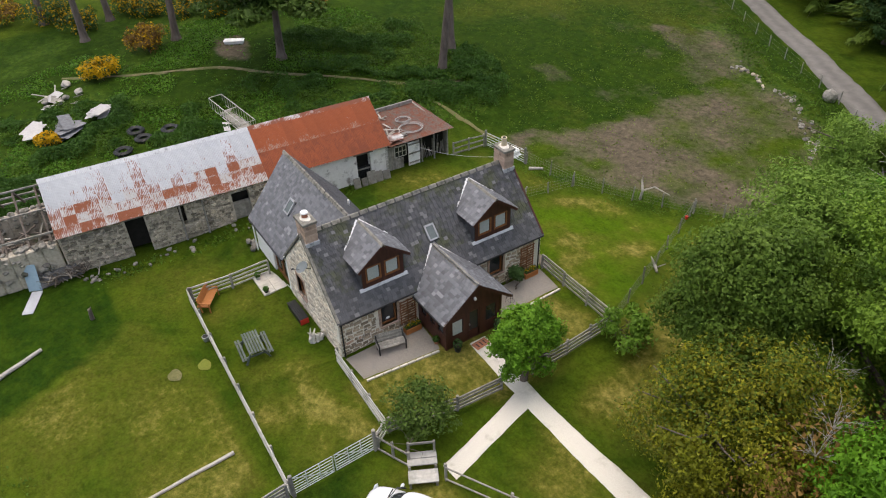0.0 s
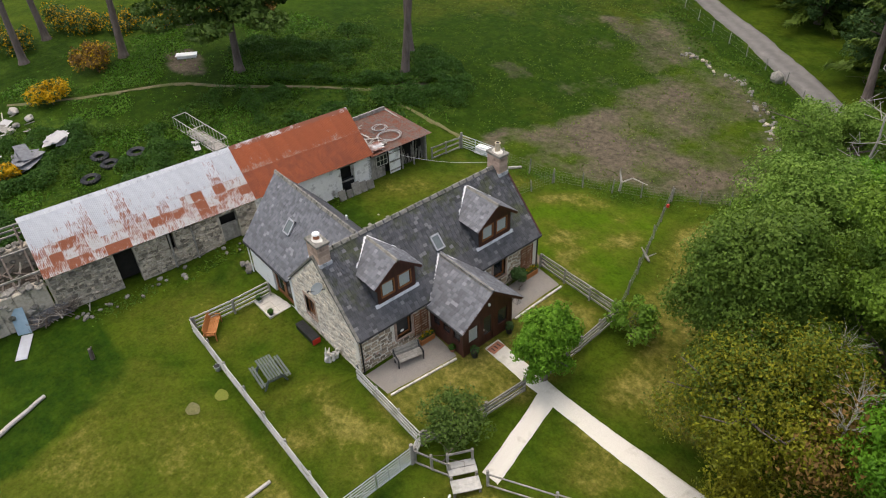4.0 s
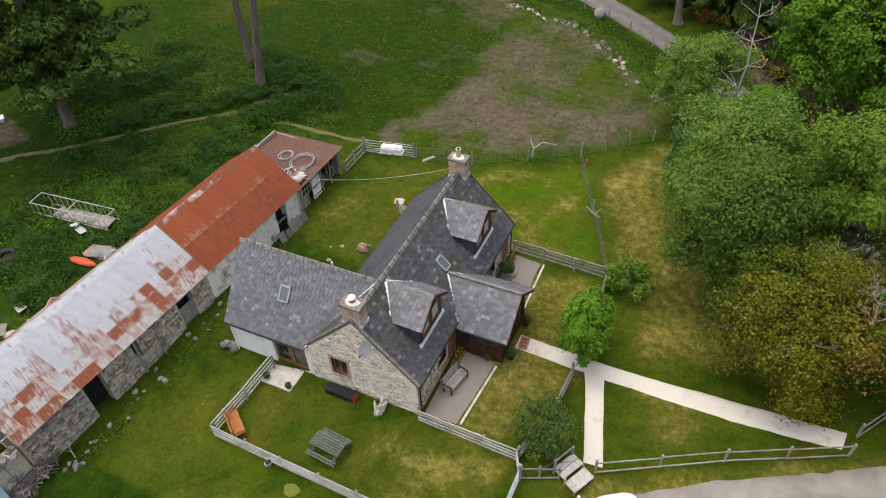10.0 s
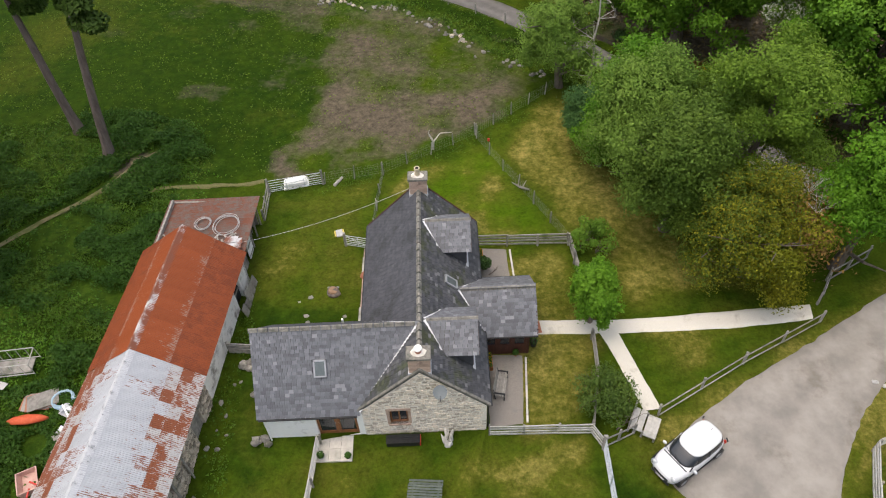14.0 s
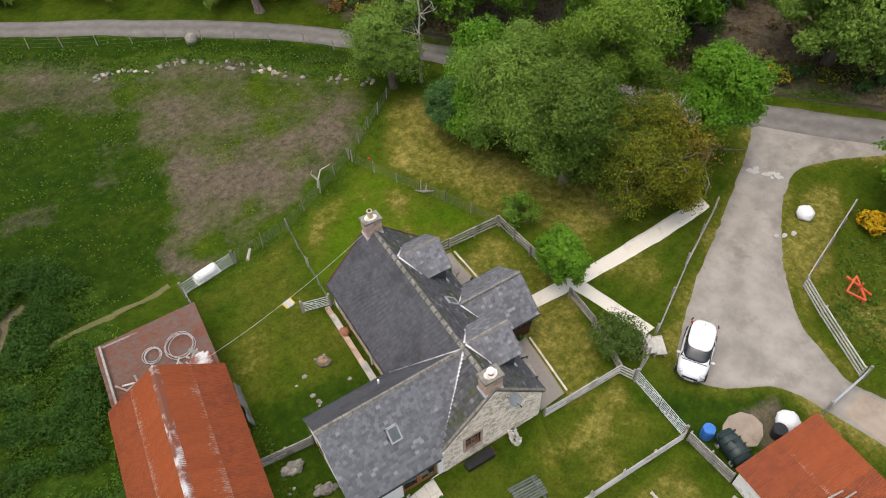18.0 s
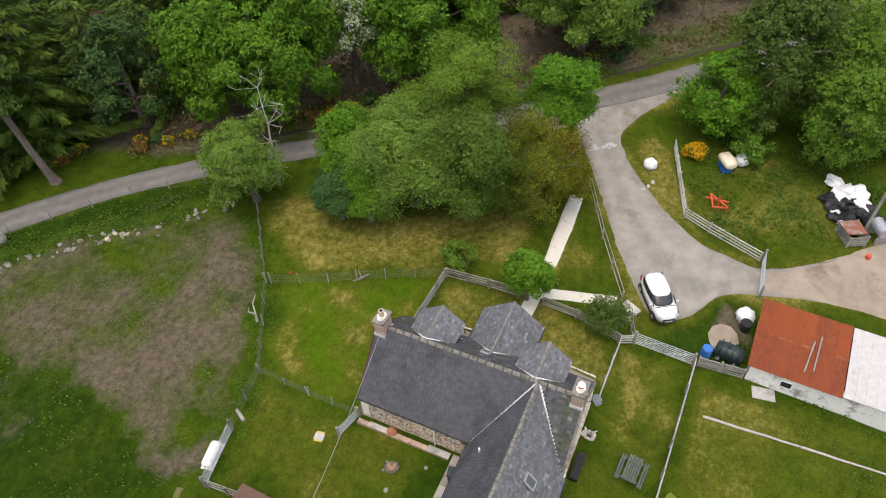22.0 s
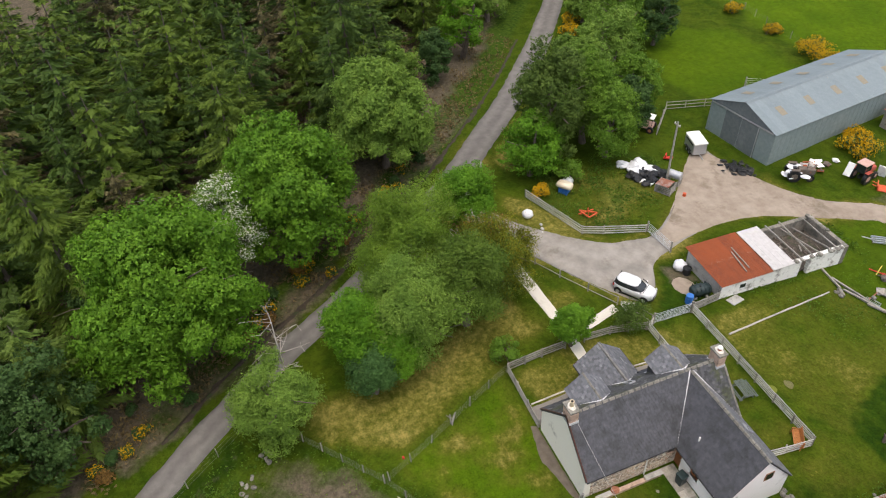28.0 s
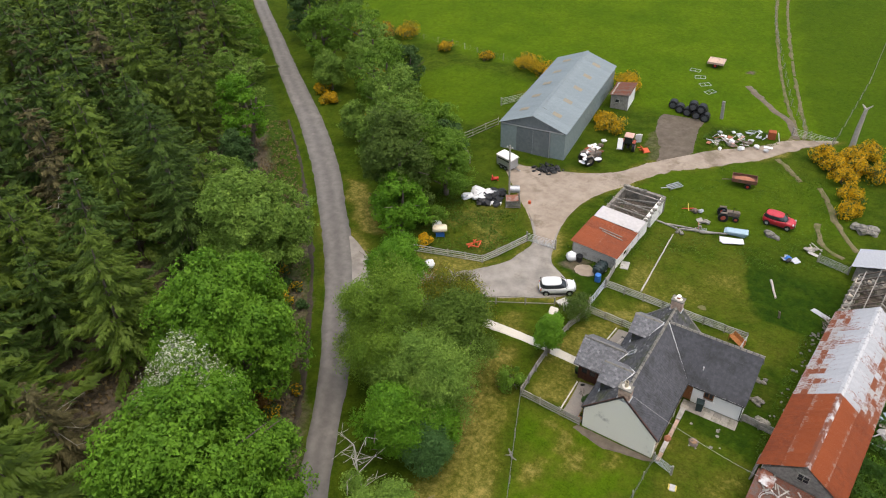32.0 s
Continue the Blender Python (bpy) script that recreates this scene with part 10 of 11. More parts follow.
for k in range(6):
    ob = thing("roof_panel", "pale blue insulated panel stacked on the grass" if k < 3 else "white plastic sheet stacked on the grass", "panel", on_ground(-3.0 - 0.15 * (k % 3), -21.8 + (1.4 if k > 2 else 0.0) + 0.1 * k, (0.04 + 0.2 * k) if k < 3 else 0.04 + 0.07 * (k % 3)), 8 + 3 * k, group="stacked panels")
    part("panel", boxes(((0, 0, 0.1 if k < 3 else 0.05), (2.3, 0.95, 0.18 if k < 3 else 0.06), (rr_.uniform(-2, 2), rr_.uniform(-2, 2), 0))), PALE_BLUE if k < 3 else BAG, ob)
for a, b in (((5.5, -19.6), (2.8, -19.1)), ((4.2, -19.5), (0.6, -20.1)), ((2.6, -19.3), (-2.4, -20.9)), ((0.4, -19.8), (-1.5, -20.6))):
    ob = thing("timber_beam", "long grey beam lying by the ruined shed", "beam", on_ground(*a))
    part("beam", planks(((0, 0, 0.12), (b[0] - a[0], b[1] - a[1], 0.2), 0.16, 0.14)), GREY_WOOD, ob)
gnarled("rock_heap", "low heap of grey stones in the pasture", (-6.8, -23.2), 0.5, FIELDSTONE, 31, 12)
gnarled("rock_heap", "mossy stone heap beside the gorse", (-15.2, -29.2), 0.8, FIELDSTONE, 32, 14)
scrap_heap((-10.9, -22.7), (0.5, 0.4), 8, 33, [PALE_WOOD, GREY_WOOD, DEADWOOD], "broken pale timber lying in the grass", "broken timber in the pasture")
scrap_heap((-9.5, -19.8), (0.4, 0.3), 5, 34, [BLUE, STEEL, BLACK], "small blue and dark scrap in the grass", "small scrap in the pasture")
gnarled("rock_heap", "heap of grey stones at the lawn corner", (2.4, -18.6), 0.34, FIELDSTONE, 21, 8)
grid_ = thing("steel_grid", "small steel grid lying on the grass", "grid", on_ground(0.4, -20.4), 20)
part("grid", boxes(*(((0.15 * k - 0.6, 0, 0.06), (0.03, 0.8, 0.03)) for k in range(9)), *(((0, 0.4 * k - 0.4, 0.06), (1.3, 0.03, 0.03)) for k in range(3))), STEEL, grid_)

# ---- the scrap corner and the drive ----
for x, y, r, lab in ((23.2, 1.85, 0.55, "bulging white woven bag on the verge"), (26.9, -4.9, 0.6, "tall white woven bag under the trees"), (10.7, -7.6, 0.62, "bulging white bag beside the shed")):
    ob = thing("sack", lab, "bag", on_ground(x, y), 20)
    part("bag", turned(lump(r, x, (1, 1, 0.85), 0.2, 3, 1.6), Matrix.Translation((0, 0, r * 0.72))), BAG, ob, smooth_shade=True)
    part("neck", turned(lump(r * 0.4, 2, (1, 0.8, 0.5), 0.5), Matrix.Translation((r * 0.2, 0, r * 1.45))), BAG, ob)
ob = thing("black_bin", "black round bin beside the white bag", "bin", on_ground(9.85, -7.75))
part("bin", rods(((0, 0, 0), (0, 0, 0.75), 0.32, 0.38, 18)), BLACK, ob)
part("lid", rods(((0, 0, 0.75), (0, 0, 0.8), 0.4, 0.36, 18)), BLACK, ob)
ob = thing("oil_tank", "dark green ribbed plastic oil tank by the fence", "tank", on_ground(7.1, -7.1), 82)
part("tank", loft([rounded(x, h, 0.25, z, 0.2) for x, h, z in ((-0.9, 0.3, 0.95), (-0.85, 0.45, 1.1), (-0.3, 0.5, 1.18), (0.3, 0.5, 1.18), (0.85, 0.45, 1.1), (0.9, 0.3, 0.95))]), DARK_GREEN, ob, smooth_shade=True)
for k in range(4):
    part("rib", boxes(((-0.6 + 0.4 * k, 0, 0.72), (0.07, 1.04, 1.0), (0, 0, 0), 0.05)), DARK_GREEN, ob)
part("cap", rods(((0.1, 0, 1.15), (0.1, 0, 1.27), 0.11, 0.11, 12)), BLACK, ob)
for s in (-0.55, 0.55):
    part("block", boxes(((s, 0, 0.12), (0.25, 0.9, 0.28))), CONCRETE, ob)
for x, y in ((6.75, -5.75),):
    ob = thing("barrel", "bright blue plastic barrel by the gate", "barrel", on_ground(x, y))
    part("barrel", rods(((0, 0, 0), (0, 0, 0.85), 0.33, 0.33, 20), ((0, 0, 0.28), (0, 0, 0.33), 0.345, 0.345, 20), ((0, 0, 0.56), (0, 0, 0.61), 0.345, 0.345, 20)), BLUE, ob)
    part("lid", rods(((0, 0, 0.85), (0, 0, 0.88), 0.3, 0.28, 20)), BLUE, ob)
ob = thing("oil_stand", "round patch of pale trodden grit beside the shed", "pad", on_ground(8.6, -6.6), kind="structure")
part("pad", turned(lump(1.1, 4, (1.1, 0.9, 0.06), 0.2), Matrix.Translation((0, 0, 0.02))), TRACK, ob)
tub = thing("bath_on_crate", "cream enamel bath upturned on a blue crate", "bath", on_ground(25.7, -3.8), 35)
part("bath", loft([rounded(x, h, 0.75, z, 0.14) for x, h, z in ((-0.85, 0.35, 1.1), (-0.75, 0.5, 1.28), (0.0, 0.55, 1.32), (0.7, 0.5, 1.28), (0.85, 0.36, 1.1))]), CREAM_BATH, tub, smooth_shade=True)
for k in range(4):
    part("crate_slat", boxes(((0, 0, 0.1 + 0.17 * k), (1.0, 0.8, 0.08))), BLUE, tub, "blue crate slat")
for x in (-0.45, 0.45):
    part("crate_post", boxes(((x, 0.38, 0.35), (0.08, 0.08, 0.75)), ((x, -0.38, 0.35), (0.08, 0.08, 0.75))), BLUE, tub)
plough = thing("plough", "orange-red plough frame rusting in the grass", "plough", on_ground(21.2, -4.0), 25)
for a, b in (((-0.8, -0.5, 0.5), (0.8, 0.4, 0.55)), ((-0.2, -0.7, 0.5), (0.5, 0.9, 0.5)), ((-0.8, -0.5, 0.5), (-0.6, 0.6, 0.45)), ((-0.6, 0.6, 0.45), (0.8, 0.4, 0.55)), ((0, 0, 0.5), (0, 0, 1.0))):
    part("beam", planks((a, b, 0.11, 0.11)), RED_ORANGE, plough)
for k in range(5):
    part("tine", rods(((-0.7 + 0.33 * k, -0.4 + 0.2 * k, 0.5), (-0.8 + 0.33 * k, -0.45 + 0.2 * k, 0.0), 0.035)), RED_ORANGE, plough)
for k in range(22):
    w = k < 12
    x, y = (26.2, -13.0) if w else (24.6, -13.4)
    ob = thing("bale_wrap", "torn white bale wrap heaped under the thorn" if w else "torn black bale wrap heaped under the thorn", "plastic", on_ground(x + rr_.gauss(0, 0.8), y + rr_.gauss(0, 0.95)), rr_.uniform(0, 360), group="heap of bale wrap")
    part("wrap", turned(lump(rr_.uniform(0.4, 0.75), k, (1.2, 1, 0.6), 0.8), Matrix.Translation((0, 0, 0.28))), BAG if w else BLACK, ob)
pen = thing("timber_pen", "grey slatted timber pen with a rusty lid", "pen", on_ground(21.5, -13.6), 30)
for s in (-1, 1):
    for k in range(5):
        part("slat", boxes(((0, s * 0.7, 0.15 + 0.2 * k), (1.7, 0.05, 0.12))), GREY_WOOD, pen)
        part("slat", boxes(((s * 0.85, 0, 0.15 + 0.2 * k), (0.05, 1.4, 0.12))), GREY_WOOD, pen)
    for q in (-1, 1):
        part("post", boxes(((s * 0.85, q * 0.7, 0.5), (0.1, 0.1, 1.1))), GREY_WOOD, pen)
part("lid", boxes(((0.1, 0.1, 1.1), (1.5, 1.5, 0.04), (3, 4, 0))), RUST_OLD, pen, "brown rusted lid")
wt = thing("water_tank", "ribbed galvanised steel tank on a timber stand", "tank", on_ground(22.3, -15.3), 30)
part("tank", rods(((-0.7, 0, 1.15), (0.7, 0, 1.15), 0.45, 0.45, 20)), STEEL, wt)
for k in range(5):
    part("rib", rods(((-0.6 + 0.3 * k - 0.03, 0, 1.15), (-0.6 + 0.3 * k + 0.03, 0, 1.15), 0.475, 0.475, 20)), STEEL, wt)
for x in (-0.6, 0.6):
    part("stand", boxes(((x, 0, 0.35), (0.12, 0.9, 0.75))), GREY_WOOD, wt)
ob = thing("white_rack", "white slatted rack lying by the heap", "rack", on_ground(23.4, -12.6), 30)
part("rack", boxes(*(((0, 0.14 * k - 0.28, 0.25), (1.5, 0.08, 0.04)) for k in range(5)), ((-0.6, 0, 0.12), (0.06, 0.7, 0.24)), ((0.6, 0, 0.12), (0.06, 0.7, 0.24))), WHITE, ob)
ob = thing("red_frame", "red steel machine part on the grass", "machine part", on_ground(26.4, -17.5), 40)
part("frame", boxes(((0, 0, 0.3), (1.0, 0.5, 0.12), (0, 8, 0)), ((0.3, 0, 0.5), (0.12, 0.5, 0.5)), ((-0.35, 0, 0.15), (0.1, 0.4, 0.3))), RED, ob)
ob = thing("drum", "small orange drum at the yard's edge", "drum", on_ground(19.9, -14.9))
part("drum", rods(((0, 0, 0), (0, 0, 0.4), 0.18, 0.18, 14)), RED_ORANGE, ob)
part("lid", rods(((0, 0, 0.4), (0, 0, 0.42), 0.16, 0.15, 14)), RED_ORANGE, ob)
pole = thing("utility_pole", "weathered wooden utility pole with a small crossarm", "utility pole", on_ground(22.55, -14.5))
part("pole", rods(((0, 0, -0.3), (0, 0, 7.7), 0.13, 0.09, 10)), GREY_WOOD, pole)
part("crossarm", boxes(((0, 0, 7.35), (0.9, 0.1, 0.12))), GREY_WOOD, pole)
for x in (-0.38, 0.38):
    part("insulator", rods(((x, 0, 7.41), (x, 0, 7.55), 0.045, 0.035, 8)), WHITE, pole)
for k, (x, y) in enumerate([(20.9, 1.4), (21.5, 1.2), (20.4, 1.7)]):
    ob = thing("verge_stone", "pale stone on the drive's verge", "stone", on_ground(x, y), group="stones on the verge")
    part("stone", turned(lump(0.2, k, (1.2, 0.9, 0.6), 0.5, 1), Matrix.Translation((0, 0, 0.05))), CONCRETE, ob)

# ---- west of the barn ----
DULL_IRON = material("dull_grey_iron", (0.13, 0.135, 0.145), (0.22, 0.225, 0.235), 3, 0.6, 0.2, (0.11, 0.07, 0.05), 0.3, 1.0, metal=0.2, vary=0.15)


def tin_sheets(place, n, mat, label, seed, spread=0.5, size=(1.5, 0.8), group="loose sheets west of the barn"):
    q = random.Random(seed)
    unit = sheet_mesh(mat, size[1], size[0])
    for k in range(n):
        ob = tagged(new("iron_sheet", unit), label, "iron sheet", group)
        ob.matrix_basis = pose(place[0] + q.gauss(0, spread), place[1] + q.gauss(0, spread), float(gz(*place)) + 0.2 + 0.08 * k, q.uniform(-14, 14), q.uniform(-14, 14), q.uniform(-40, 40) + 60)


tin_sheets((-34.2, -4.6), 8, PANEL, "white painted iron sheet heaped in the weeds", 1, 0.38, (1.5, 0.75))
tin_sheets((-32.6, -7.2), 8, DULL_IRON, "grey corrugated iron sheet heaped in the weeds", 2, 0.35, (2.2, 0.9))
tin_sheets((-34.0, -9.5), 6, PANEL, "white iron sheet lying in the weeds", 3, 0.6, (1.8, 0.8))
tin_sheets((-38.5, -8.0), 2, PANEL, "pale sheet lying in the weeds", 4, 0.7)
tin_sheets((-25.5, 3.5), 1, PANEL, "white board lying beside the barn", 5, 0.1, (1.2, 0.5))
for k, (x, y) in enumerate([(-30.1, -2.3), (-28.7, -0.2), (-28.6, -2.3), (-27.5, -3.9)]):
    ob = thing("tyre", "old black tractor tyre sunk in the weeds", "tyre", on_ground(x, y, 0.02), 40 * k, group="tyres in the weeds")
    part("tread", ring(bmesh.new(), (0, 0, 0.1), 0.55, 0.2, 1, k, 22), BLACK, ob)
fr = thing("feeder_frame", "long pale metal feeder frame in the weeds", "frame", on_ground(-27.35, 4.45), 5)
for y in (-0.55, 0.55):
    for z in (0.1, 0.95):
        part("long_bar", rods(((-3.0, y, z), (3.0, y, z), 0.03)), PALE_WOOD, fr)
    for k in range(13):
        part("upright", rods(((-3.0 + 0.5 * k, y, 0.0), (-3.0 + 0.5 * k, y, 0.95), 0.018)), PALE_WOOD, fr)
for x in (-3.0, 0, 3.0):
    part("end_bar", rods(((x, -0.55, 0.95), (x, 0.55, 0.95), 0.03)), PALE_WOOD, fr)
part("floor_board", boxes(((0.6, 0, 0.12), (4.4, 0.9, 0.05))), GREY_WOOD, fr)
kayak = thing("kayak", "orange-red plastic canoe lying in the grass", "canoe", on_ground(-23.8, 1.4), 4)
part("hull", loft([rounded(x, h, 0.05, z, min(h, 0.1)) for x, h, z in ((-1.1, 0.06, 0.2), (-0.7, 0.22, 0.32), (0, 0.3, 0.34), (0.7, 0.22, 0.32), (1.1, 0.06, 0.2))]), RED_ORANGE, kayak, smooth_shade=True)
for k in range(5):
    ob = thing("wooden_board", "brown wooden board stacked behind the barn", "board", on_ground(-23.7 + 0.1 * k, 2.5, 0.03 + 0.05 * k), 5 * k, group="boards behind the barn")
    part("board", boxes(((0, 0, 0.03), (1.6, 1.0, 0.04))), GREY_WOOD if k % 3 else TERRACOTTA, ob)
hose = thing("hose_coil", "loose coil of pale blue-grey water hose behind the barn", "hose", on_ground(-22.3, 2.5))
part("coil", ring(bmesh.new(), (0, 0, 0.15), 0.55, 0.05, 6, 4, 26), PALE_BLUE, hose)
trough_red = thing("feed_trough", "faded red-brown feed trough lying behind the barn", "trough", on_ground(-22.5, -2.0), 25)
part("trough", prism([(-0.5, 0.45), (-0.36, 0.05), (0.36, 0.05), (0.5, 0.45), (0.44, 0.45), (0.32, 0.1), (-0.32, 0.1), (-0.44, 0.45)], -0.6, 0.6), FADED_PINK, trough_red)
for y_ in (-0.6, 0.6):
    part("end_plate", prism([(-0.5, 0.45), (-0.36, 0.05), (0.36, 0.05), (0.5, 0.45)], y_ - 0.02, y_ + 0.02), FADED_PINK, trough_red)
scrap_heap((-21.4, 0.2), (0.4, 1.6), 16, 9, [STEEL, PALE_PIPE, MUCK, PALE_BLUE, GREY_WOOD], "farm clutter heaped behind the barn", "clutter behind the barn")
scrap_heap((-22.5, -4.0), (0.8, 1.2), 12, 10, [RED, MUCK, GREY_WOOD, DEADWOOD], "farm clutter heaped behind the barn", "clutter behind the barn")
scrap_heap((-39.8, -6.6), (1.6, 1.2), 18, 11, [DEADWOOD, GREY_WOOD, DEADWOOD], "bleached branch in a brushwood heap", "brushwood heap")
for k in range(44):
    q = rr_
    x, y = -15.02 + q.gauss(0, 0.16), -10.1 + q.gauss(0, 0.75)
    ob = thing("dead_branch", "bare dead branch heaped at the barn wall", "branch", on_ground(x, y, q.uniform(0, 0.45)), q.uniform(0, 360), group="branches at the barn wall")
    part("branch", rods(((-0.3, 0, 0.02), (0.25, 0.08, 0.2), 0.03, 0.022, 5), ((0.25, 0.08, 0.2), (0.75, 0.0, 0.55), 0.022, 0.008, 5), ((0.25, 0.08, 0.2), (0.6, -0.3, 0.4), 0.016, 0.006, 4), ((0.0, 0.04, 0.1), (0.25, 0.4, 0.45), 0.016, 0.006, 4)), DEADWOOD if k % 3 == 0 else BARK, ob)
leant = thing("loose_iron_sheet", "pale blue-grey iron panel propped at the ruin", "panel", on_ground(-15.08, -11.98), 66)
part("panel", boxes(((0, 0.2, 0.78), (0.72, 0.03, 1.6), (-15, 0, 0), 0.01)), PALE_BLUE, leant)
lying = thing("board", "long white board with rusty stains lying in the grass", "board", on_ground(-14.0, -12.3), -26)
part("board", boxes(((0, 0, 0.07), (1.85, 0.6, 0.04), (2, 3, 0), 0.01)), TIN_TOP, lying)
iron = thing("corrugated_sheet", "grey corrugated iron sheet leaning on the branch heap", "sheet", on_ground(-14.88, -10.55, 0.02), -87)
bm = bmesh.new()
rows_ = [[bm.verts.new((x, -0.12 - 0.32 * i / 36 + 0.014 * math.cos(i * 1.571), 0.04 + 0.72 * i / 36)) for i in range(37)] for x in (-1.18, 1.18)]
for i in range(36):
    bm.faces.new((rows_[0][i], rows_[1][i], rows_[1][i + 1], rows_[0][i + 1]))
bmesh.ops.solidify(bm, geom=bm.faces[:], thickness=0.006)
part("sheet", bm, DULL_IRON, iron)

# ---- gorse ----
KNOLL_GORSE = [(-45.6, 3.0, 1.7, 2.3, 0.35), (-41.9, -2.0, 1.5, 1.5, 0.75), (-32.3, -8.3, 0.8, 0.9, 0.7), (-62.5, -3, 2.6, 2.4, 0.45), (-57, -1.0, 1.8, 2, 0.45), (-56.5, 5.4, 2.0, 2.0, 0.5), (-53.5, 8.5, 2.0, 1.8, 0.5), (-51.5, 11.5, 2.0, 1.6, 0.5), (-48, 15, 1.8, 1.6, 0.5), (-66, -8, 2.6, 2.4, 0.4), (-60.0, 4.5, 2.2, 2.2, 0.5), (-55, 20, 2.2, 2, 0.3), (-48, 21, 2, 2, 0.25)]
FARM_GORSE = [(26.0, -1.1, 0.85, 1.3, 0.6), (18.9, -37.2, 1.9, 1.8, 0.55), (22.2, -51.5, 2.0, 2.2, 0.6), (-8.2, -43.0, 1.7, 2.2, 0.6), (-11.1, -43.3, 1.8, 2.4, 0.6), (-12.9, -45.8, 1.8, 2.4, 0.6), (-11.3, -38.6, 1.5, 1.9, 0.6), (-13.4, -31.5, 1.4, 1.7, 0.6), (-12.6, -35, 1.4, 1.7, 0.55), (-15.2, -41, 1.8, 2.2, 0.5), (20.5, -38.6, 1.5, 1.6, 0.6), (21.5, -50.0, 1.6, 2.0, 0.65), (-9.6, -41, 1.6, 2.2, 0.6), (-12.2, -41.5, 1.5, 2.0, 0.6)]
BANK_GORSE = [(73.6, -48.1, 2.6, 2.4, 0.4), (66, -52.1, 2.4, 2.2, 0.5), (70, -50, 2.4, 2.2, 0.4), (55.7, -50.1, 1.4, 1.4, 0.5), (47.5, -50.2, 1.2, 1.3, 0.5), (39.3, -49.8, 2.4, 2.2, 0.6), (35.8, -49.2, 2.0, 2.0, 0.6), (33.5, -47.5, 1.6, 1.8, 0.5), (60, -36, 2.2, 2.2, 0.4), (52, -20.5, 1.6, 1.8, 0.45), (64, -26.5, 1.5, 1.7, 0.6), (60.5, -24, 1.3, 1.4, 0.6)]
for k, (x, y, r, h, f_) in enumerate(KNOLL_GORSE + FARM_GORSE + BANK_GORSE):
    bush("gorse_bush", "gorse bush covered in yellow flowers" if f_ > 0.4 else "gorse bush with fading yellow and brown flowers", (x, y), r, h, LEAF_DARK if f_ > 0.4 else LEAF_RUSSET, 200 + k, (GORSE, min(0.8, f_ * (0.75 if x < -44 else 1.3)), "yellow gorse flowers"), "gorse", 170, 12, 0.17, "gorse bushes")
rg = np.random.default_rng(17)
for k in range(34):
    i = int(rg.integers(5, 13))
    (ax, ay), (bx, by) = ROAD[i], ROAD[i + 1]
    t = rg.random()
    d = np.array([bx - ax, by - ay]) / math.hypot(bx - ax, by - ay)
    x, y = ax + (bx - ax) * t - d[1] * rg.uniform(3.0, 7.0), ay + (by - ay) * t + d[0] * rg.uniform(3.0, 7.0)
    if k % 2:
        bush("gorse_bush", "small gorse bush in the brown roadside bank", (x, y), rg.uniform(0.5, 0.9), rg.uniform(0.7, 1.2), LEAF_DARK, 300 + k, (GORSE, 0.35, "yellow gorse flowers"), "gorse", 90, 7, 0.15, "gorse on the roadside bank")
    else:
        bush("bramble", "low brown and green bramble on the roadside bank", (x, y), rg.uniform(0.6, 1.1), rg.uniform(0.5, 1.0), LEAF_DARK if k % 4 else LEAF_RUSSET, 300 + k, None, "bush", 90, 7, 0.16, "brambles on the roadside bank")

# ---- weeds and rough grass ----
CLEAR = [(-34.2, -4.6, 1.7), (-32.6, -7.2, 1.9), (-33.6, -9.3, 1.9), (-38.5, -9.0, 1.6), (-30.1, -2.3, 0.9), (-28.7, -0.2, 0.9), (-28.6, -2.3, 0.9), (-27.5, -3.9, 0.9), (-29.3, 4.2, 1.5), (-27.3, 4.4, 1.5), (-25.3, 4.4, 1.6), (-23.7, 2.0, 1.9), (-22.5, -2.0, 1.7), (-22.5, -4.2, 1.3), (-23.0, 0.0, 1.2)]


